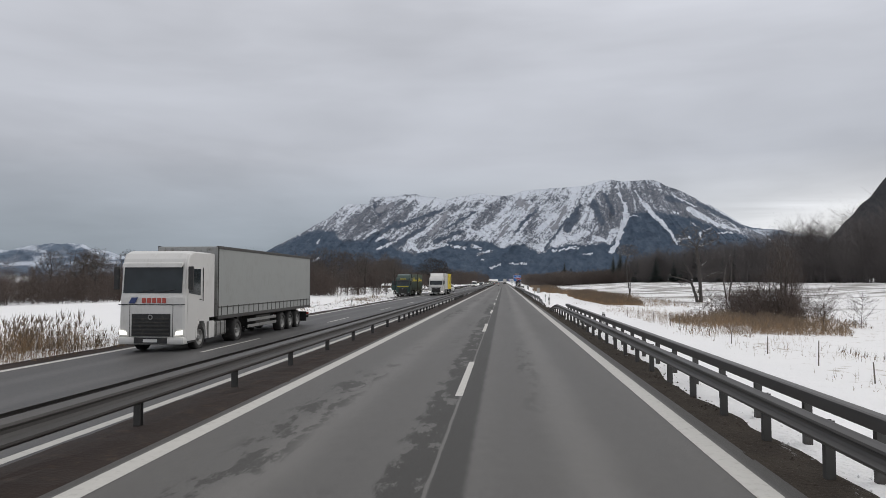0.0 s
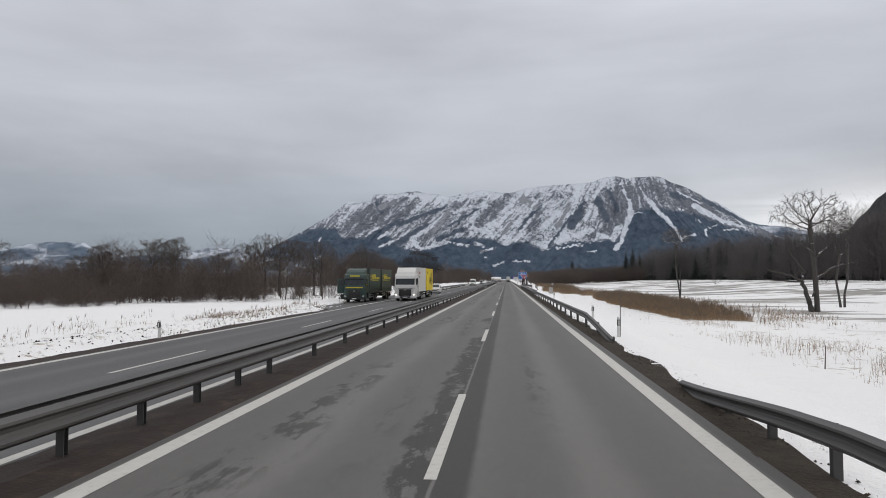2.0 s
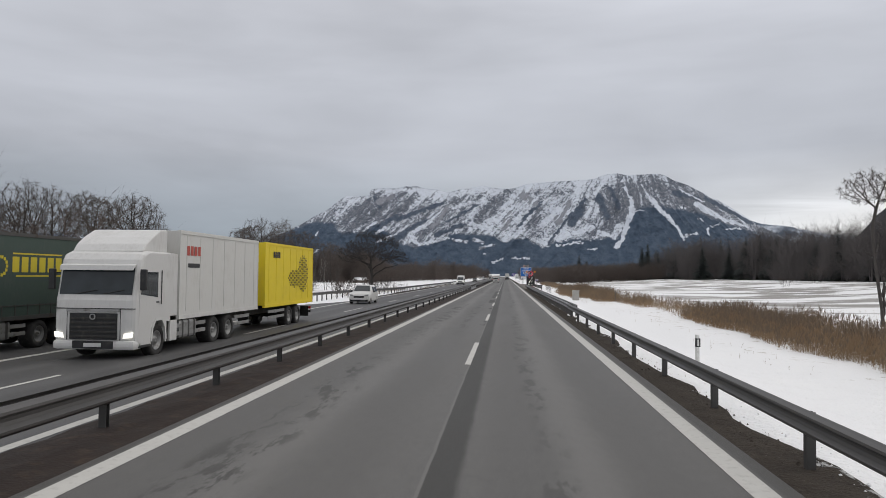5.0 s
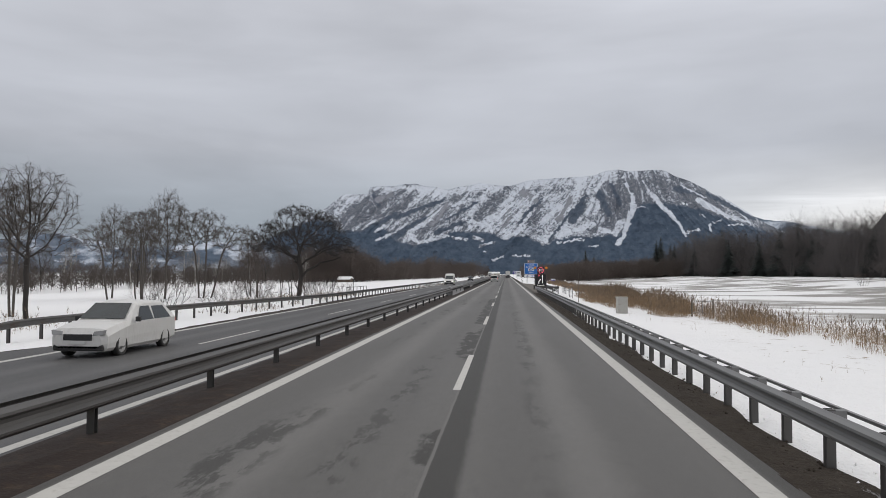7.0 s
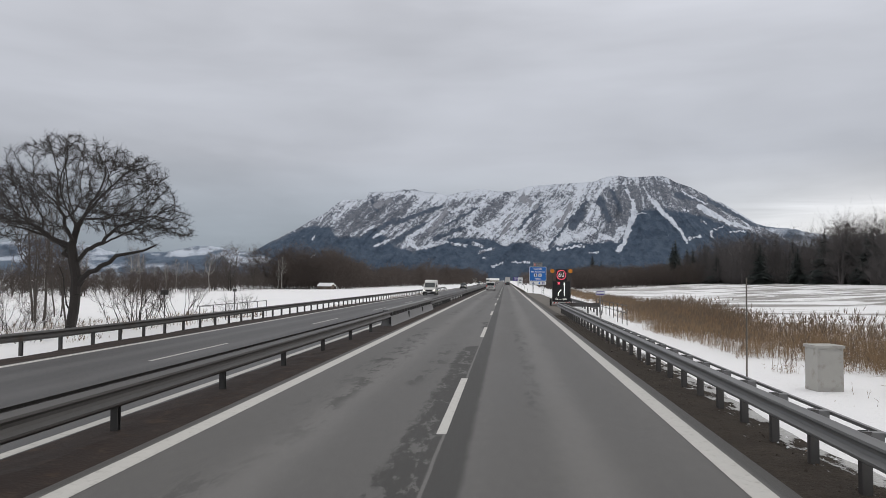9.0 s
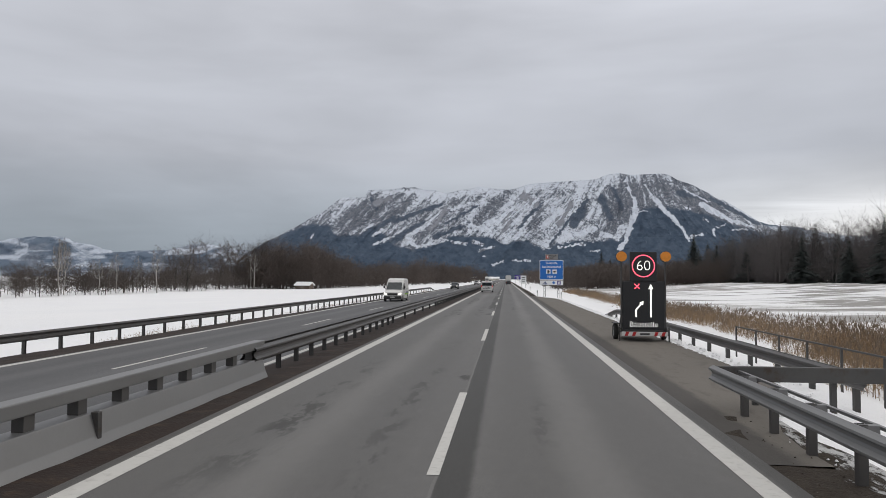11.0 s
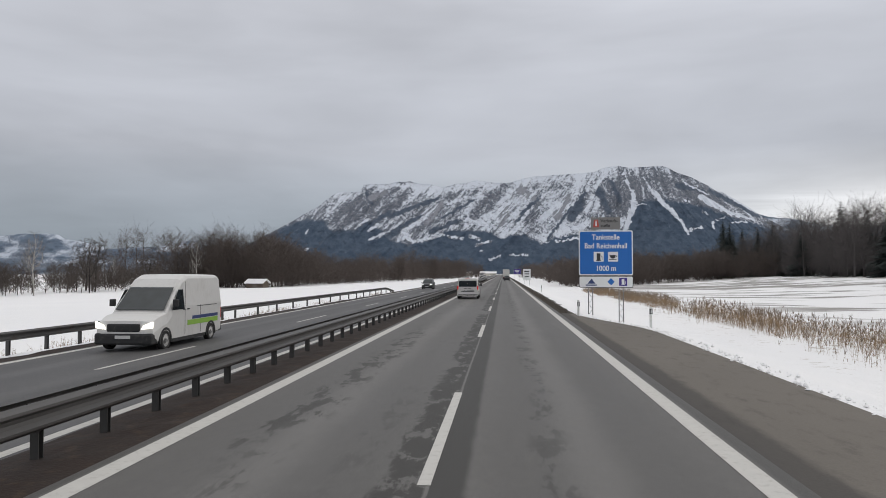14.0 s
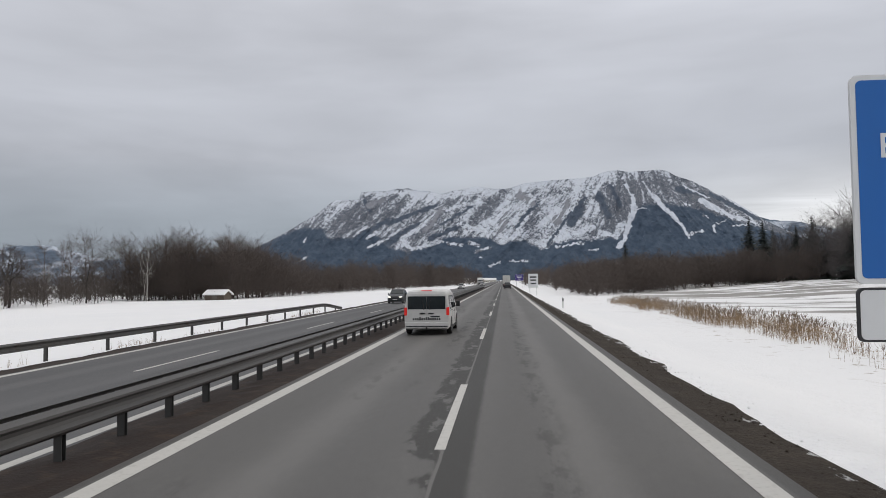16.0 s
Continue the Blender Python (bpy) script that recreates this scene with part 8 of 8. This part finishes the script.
def van(m, name, label, L, W, H, glazed, lit_front, lit_rear, paint):
    """Panel van or minibus, front at y = 0, facing -y."""
    s = thing(name, m, label, "van")
    w = W / 2
    waist = 0.56 * H
    low = 0.24
    tall = H > 2.2
    cowl = 1.26 if tall else 0.60 * H
    head = 2.10 if tall else H - 0.06  # upper rim of the windscreen
    rows = [
        (0.0, low + 0.08, 0.50, 0.66, w * 0.72, w * 0.78, w * 0.70),
        (0.10, low, 0.62, cowl * 0.80, w * 0.93, w * 0.95, w * 0.86),
        (0.55, low, 0.80, cowl * 0.94, w * 0.985, w, w * 0.92),
        (1.02, low, 0.90, cowl, w * 0.985, w, w * 0.93),
        (1.45, low, min(waist, cowl), cowl + (head - cowl) * 0.46, w * 0.985, w, w * 0.92),
        (1.95, low, waist, head, w * 0.985, w, w * 0.89),
        (2.25, low, waist, H - 0.16 if tall else H - 0.02, w * 0.985, w, w * 0.89),
        (2.7, low, waist, H, w * 0.985, w, w * 0.89),
        (L - 0.25, low, waist, H - 0.01, w * 0.985, w, w * 0.89),
        (L - 0.04, low + 0.04, waist, H - 0.06, w * 0.97, w * 0.985, w * 0.87),
        (L, low + 0.08, waist, H - 0.16, w * 0.94, w * 0.95, w * 0.85),
    ]
    body = part("body", loft(rows), paint, s, smooth=False)
    slope_pane(body, "windscreen", 1.06, cowl + 0.06, 1.90, head - 0.03, w * 0.84, w * 0.78, M["glass"], 1)
    zh = 2.02 if tall else H - 0.24
    wz1 = w * 0.89 + (w - w * 0.89) * (H - zh) / (H - waist) + 0.003
    side_pane(body, "door_window", 1.30, 2.25, (1.32 if tall else waist + 0.03), zh, w + 0.002, wz1, 0.55, 0.05)
    if glazed:
        side_pane(body, "side_window", 2.38, 3.55, waist + 0.03, zh, w + 0.002, wz1, 0.05, 0.03)
        side_pane(body, "side_window", 3.65, L - 0.28, waist + 0.03, zh, w + 0.002, wz1, 0.03, 0.12)
    for y in (0.86, L - 1.05):
        for sx in (-1, 1):
            wheel(s, sx * (w - 0.085), y, 0.335, 0.22, 0.66)
            arc = [(math.cos(radians(q)), math.sin(radians(q))) for q in range(-15, 196, 15)]
            rim = [(y + 0.43 * c, 0.335 + 0.43 * d) for c, d in arc] + [(y + 0.35 * c, 0.335 + 0.35 * d) for c, d in arc[::-1]]
            part("wheel_arch", prism(rim, min(sx * (w - 0.05), sx * (w + 0.014)), max(sx * (w - 0.05), sx * (w + 0.014)), "x"), M["black"], body)
    for sx in (-1, 1):
        part("mirror", box((sx * (w + 0.12) - 0.09, 1.28, waist + 0.02), (sx * (w + 0.12) + 0.09, 1.42, waist + 0.27), 0.03), M["black"], body)
        part("headlight", prism([(sx * w * 0.58, 0.74), (sx * w * 0.93, 0.78), (sx * w * 0.95, 1.0), (sx * w * 0.66, 0.88)], 0.0, 0.14, "y"), M["headlight"] if lit_front else M["lens"], body)
        zt0, zt1 = (0.84, 1.18) if H < 2.2 else (0.80, 1.25)
        part("tail_light", box((min(sx * w * 0.86, sx * (w * 0.99)), L - 0.10, zt0), (max(sx * w * 0.86, sx * (w * 0.99)), L + 0.012, zt1), 0.02), M["tail"] if lit_rear else M["red"], body, "lit red tail light" if lit_rear else "red tail light")
        part("sill", box((sx * (w - 0.02) - 0.02, 1.35, 0.22), (sx * (w - 0.02) + 0.02, L - 1.55, 0.34), 0.01), M["black"], body)
        for y in (2.12, 2.45):
            part("door_handle", box((sx * (w + 0.012) - 0.012, y, waist - 0.14), (sx * (w + 0.012) + 0.012, y + 0.2, waist - 0.10), 0.006), M["black"], body)
        part("slide_rail", box((sx * (w + 0.006) - 0.006, 3.3, waist - 0.05), (sx * (w + 0.006) + 0.006, L - 0.5, waist - 0.03)), M["black"], body)
        part("door_seam", box((sx * (w + 0.003) - 0.003, 2.30, 0.40), (sx * (w + 0.003) + 0.003, 2.315, H - 0.25)), M["black"], body)
        part("door_seam", box((sx * (w + 0.003) - 0.003, 3.60, 0.40), (sx * (w + 0.003) + 0.003, 3.615, waist)), M["black"], body)
    part("grille", box((-w * 0.55, -0.02, 0.66 if tall else 0.50), (w * 0.55, 0.06, 0.93 if tall else 0.74), 0.05), M["black"], body)
    part("bumper", box((-w * 0.96, -0.03, 0.24), (w * 0.96, 0.40, 0.62 if tall else 0.46), 0.07), paint if glazed else M["black"], body)
    part("front_plate", box((-0.26, -0.05, 0.44), (0.26, -0.032, 0.55)), M["plate"], body)
    part("rear_bumper", box((-w * 0.96, L - 0.14, 0.30), (w * 0.96, L + 0.07, 0.56), 0.04), paint if glazed else M["black"], body)
    part("bumper_strip", box((-w * 0.92, L + 0.055, 0.36), (w * 0.92, L + 0.075, 0.41), 0.004), M["black"], body)
    for sx in (-1, 1):
        d = part("rear_door", box((min(sx * 0.008, sx * w * 0.84), L + 0.003, 0.58), (max(sx * 0.008, sx * w * 0.84), L + 0.022, H - 0.20), 0.008), paint, body)
        if glazed:
            part("rear_window", box((min(sx * 0.004, sx * w * 0.83), L + 0.0225, waist + 0.04), (max(sx * 0.004, sx * w * 0.83), L + 0.034, H - 0.25), 0.005), M["glass"], d, "dark rear window")
            part("wiper", tube((sx * 0.12, L + 0.04, waist + 0.02), (sx * 0.16, L + 0.045, waist + 0.42), 0.012, n=6), M["black"], d)
        part("rear_handle", box((min(sx * 0.06, sx * 0.30), L + 0.0225, waist - 0.17), (max(sx * 0.06, sx * 0.30), L + 0.045, waist - 0.11), 0.008), M["black"], d)
        part("hinge", box((sx * w * 0.86 - 0.02, L + 0.0, waist - 0.3), (sx * w * 0.86 + 0.02, L + 0.03, waist - 0.2), 0.006), paint, d)
        part("hinge", box((sx * w * 0.86 - 0.02, L + 0.0, H - 0.45), (sx * w * 0.86 + 0.02, L + 0.03, H - 0.35), 0.006), paint, d)
    part("number_plate", box((-0.62, L + 0.024, waist - 0.34), (-0.10, L + 0.036, waist - 0.20), 0.004), M["plate"], body)
    part("print_bar", box((-0.56, L + 0.0365, waist - 0.30), (-0.16, L + 0.040, waist - 0.24)), M["dark_bar"], body)
    part("roof_light", box((-0.22, L - 0.16, H - 0.035), (0.22, L - 0.04, H - 0.0), 0.01), M["tail"] if lit_rear else M["red"], body)
    return s, body


vs, vbody = van(pose(-2.35, 349.1, 0.0, 0, 0, 180), "minibus", "white minibus with lit tail lights in the outer lane", 5.1, 1.93, 1.90, True, False, True, M["white_paint"])
for k in range(13):
    h = 0.13 if k in (4, 5, 6, 9) else 0.09
    part("print_bar", box((-0.58 + 0.092 * k, 5.1 + 0.0225, 0.64), (-0.51 + 0.092 * k, 5.1 + 0.027, 0.64 + h)), M["dark_bar"], vbody)
part("tow_hitch", tube((0, 5.12, 0.30), (0, 5.24, 0.36), 0.03, n=8), M["chassis"], vbody)
ts, tbody = van(pose(-11.6, 302.6, -0.29), "panel_van", "tall white panel van in the opposite carriageway", 5.6, 2.06, 2.55, False, True, False, M["white_paint"])
for sx in (-1, 1):
    x = sx * 1.034
    part("print_strip", box((min(x, x + sx * 0.004), 2.5, 0.72), (max(x, x + sx * 0.004), 5.2, 0.90)), M["lime_print"], tbody)
    part("print_strip", box((min(x, x + sx * 0.004), 2.9, 0.92), (max(x, x + sx * 0.004), 5.2, 1.04)), M["blue_print"], tbody)
    print_bars(tbody, [(3.4 + 0.2 * k, 1.45, 0.13, 0.18) for k in range(8)], sx * 1.0, sx, M["dark_bar"])


def suv(m, label, paint, lit):
    s = thing("estate_car", m, label, "car", "oncoming cars")
    L, w, H = 4.5, 0.92, 1.66
    rows = [
        (0.0, 0.32, 0.55, 0.72, w * 0.75, w * 0.80, w * 0.72),
        (0.12, 0.22, 0.66, 0.90, w * 0.93, w * 0.95, w * 0.84),
        (0.7, 0.22, 0.82, 1.02, w * 0.98, w, w * 0.88),
        (1.25, 0.22, 0.92, 1.08, w * 0.98, w, w * 0.88),
        (1.95, 0.22, 0.98, H - 0.07, w * 0.98, w, w * 0.74),
        (2.6, 0.22, 1.0, H, w * 0.98, w, w * 0.74),
        (3.8, 0.22, 1.02, H - 0.05, w * 0.98, w, w * 0.72),
        (4.35, 0.28, 1.02, 1.18, w * 0.95, w * 0.96, w * 0.80),
        (L, 0.34, 0.80, 1.00, w * 0.86, w * 0.88, w * 0.76),
    ]
    body = part("body", loft(rows), paint, s)
    slope_pane(body, "windscreen", 1.28, 1.11, 1.92, H - 0.10, w * 0.80, w * 0.66, M["glass"], 1)
    slope_pane(body, "rear_window", 4.33, 1.20, 3.86, H - 0.10, w * 0.72, w * 0.64, M["glass"], -1)
    side_pane(body, "side_window", 1.75, 2.75, 1.04, H - 0.18, w * 0.985, w * 0.80, 0.42, 0.03)
    side_pane(body, "side_window", 2.85, 3.95, 1.04, H - 0.20, w * 0.985, w * 0.80, 0.03, 0.30)
    for y in (0.85, L - 0.9):
        for sx in (-1, 1):
            wheel(s, sx * (w - 0.11), y, 0.34, 0.22, 0.64)
    for sx in (-1, 1):
        part("mirror", box((sx * (w + 0.09) - 0.08, 1.55, 1.02), (sx * (w + 0.09) + 0.08, 1.66, 1.18), 0.03), M["black"], body)
        part("headlight", prism([(sx * w * 0.5, 0.70), (sx * w * 0.88, 0.72), (sx * w * 0.90, 0.86), (sx * w * 0.55, 0.82)], 0.0, 0.12, "y"), M["headlight"] if lit else M["lens"], body)
        part("tail_light", box((min(sx * w * 0.66, sx * w * 0.92), L - 0.2, 0.84), (max(sx * w * 0.66, sx * w * 0.92), L - 0.02, 1.0), 0.02), M["red"], body)
    part("grille", box((-0.45, -0.015, 0.55), (0.45, 0.05, 0.74), 0.02), M["black"], body)
    part("bumper", box((-w * 0.85, 0.0, 0.24), (w * 0.85, 0.2, 0.42), 0.04), M["black"], body)
    part("number_plate", box((-0.26, -0.03, 0.44), (0.26, -0.016, 0.53)), M["plate"], body)
    return s


M["silver_paint"] = car_paint("silver_vehicle_paint", (0.30, 0.30, 0.30), (0.20, 0.19, 0.18))
M["dark_paint"] = car_paint("dark_vehicle_paint", (0.03, 0.032, 0.036), (0.09, 0.085, 0.08))
suv(pose(-11.7, 168.0, -0.29), "white estate car on the opposite carriageway", M["white_paint"], False)
suv(pose(-11.6, 395, -0.29), "dark estate car on the opposite carriageway", M["dark_paint"], True)
suv(pose(-11.6, 520, -0.29), "silver estate car on the opposite carriageway", M["silver_paint"], True)
suv(pose(-8.0, 610, -0.18), "silver estate car on the opposite carriageway", M["silver_paint"], True)
suv(pose(1.9, 505, 0.0, 0, 0, 180), "dark estate car far ahead in our lane", M["dark_paint"], False)


def box_van_far(m, label, paint, body_mat):
    s = thing("far_lorry", m, label, "lorry", "far lorries")
    lorry_cab(s, paint, True, 3.3, (1.8, 2.75), "bright")
    chassis(s, 0.6, 9.4)
    axle(s, 6.6, 0.98, 0.50, 0.52)
    curtain_box(s, 2.6, 9.6, 1.1, 3.7, body_mat, M["white_box"], False)
    under_run(s, 9.6)


box_van_far(pose(1.9, 560, 0.0, 0, 0, 180), "grey box lorry far ahead on the motorway", M["white_paint"], M["grey_tarp"])
box_van_far(pose(-11.7, 690, -0.29), "white box lorry far off on the opposite carriageway", M["white_paint"], M["white_box"])
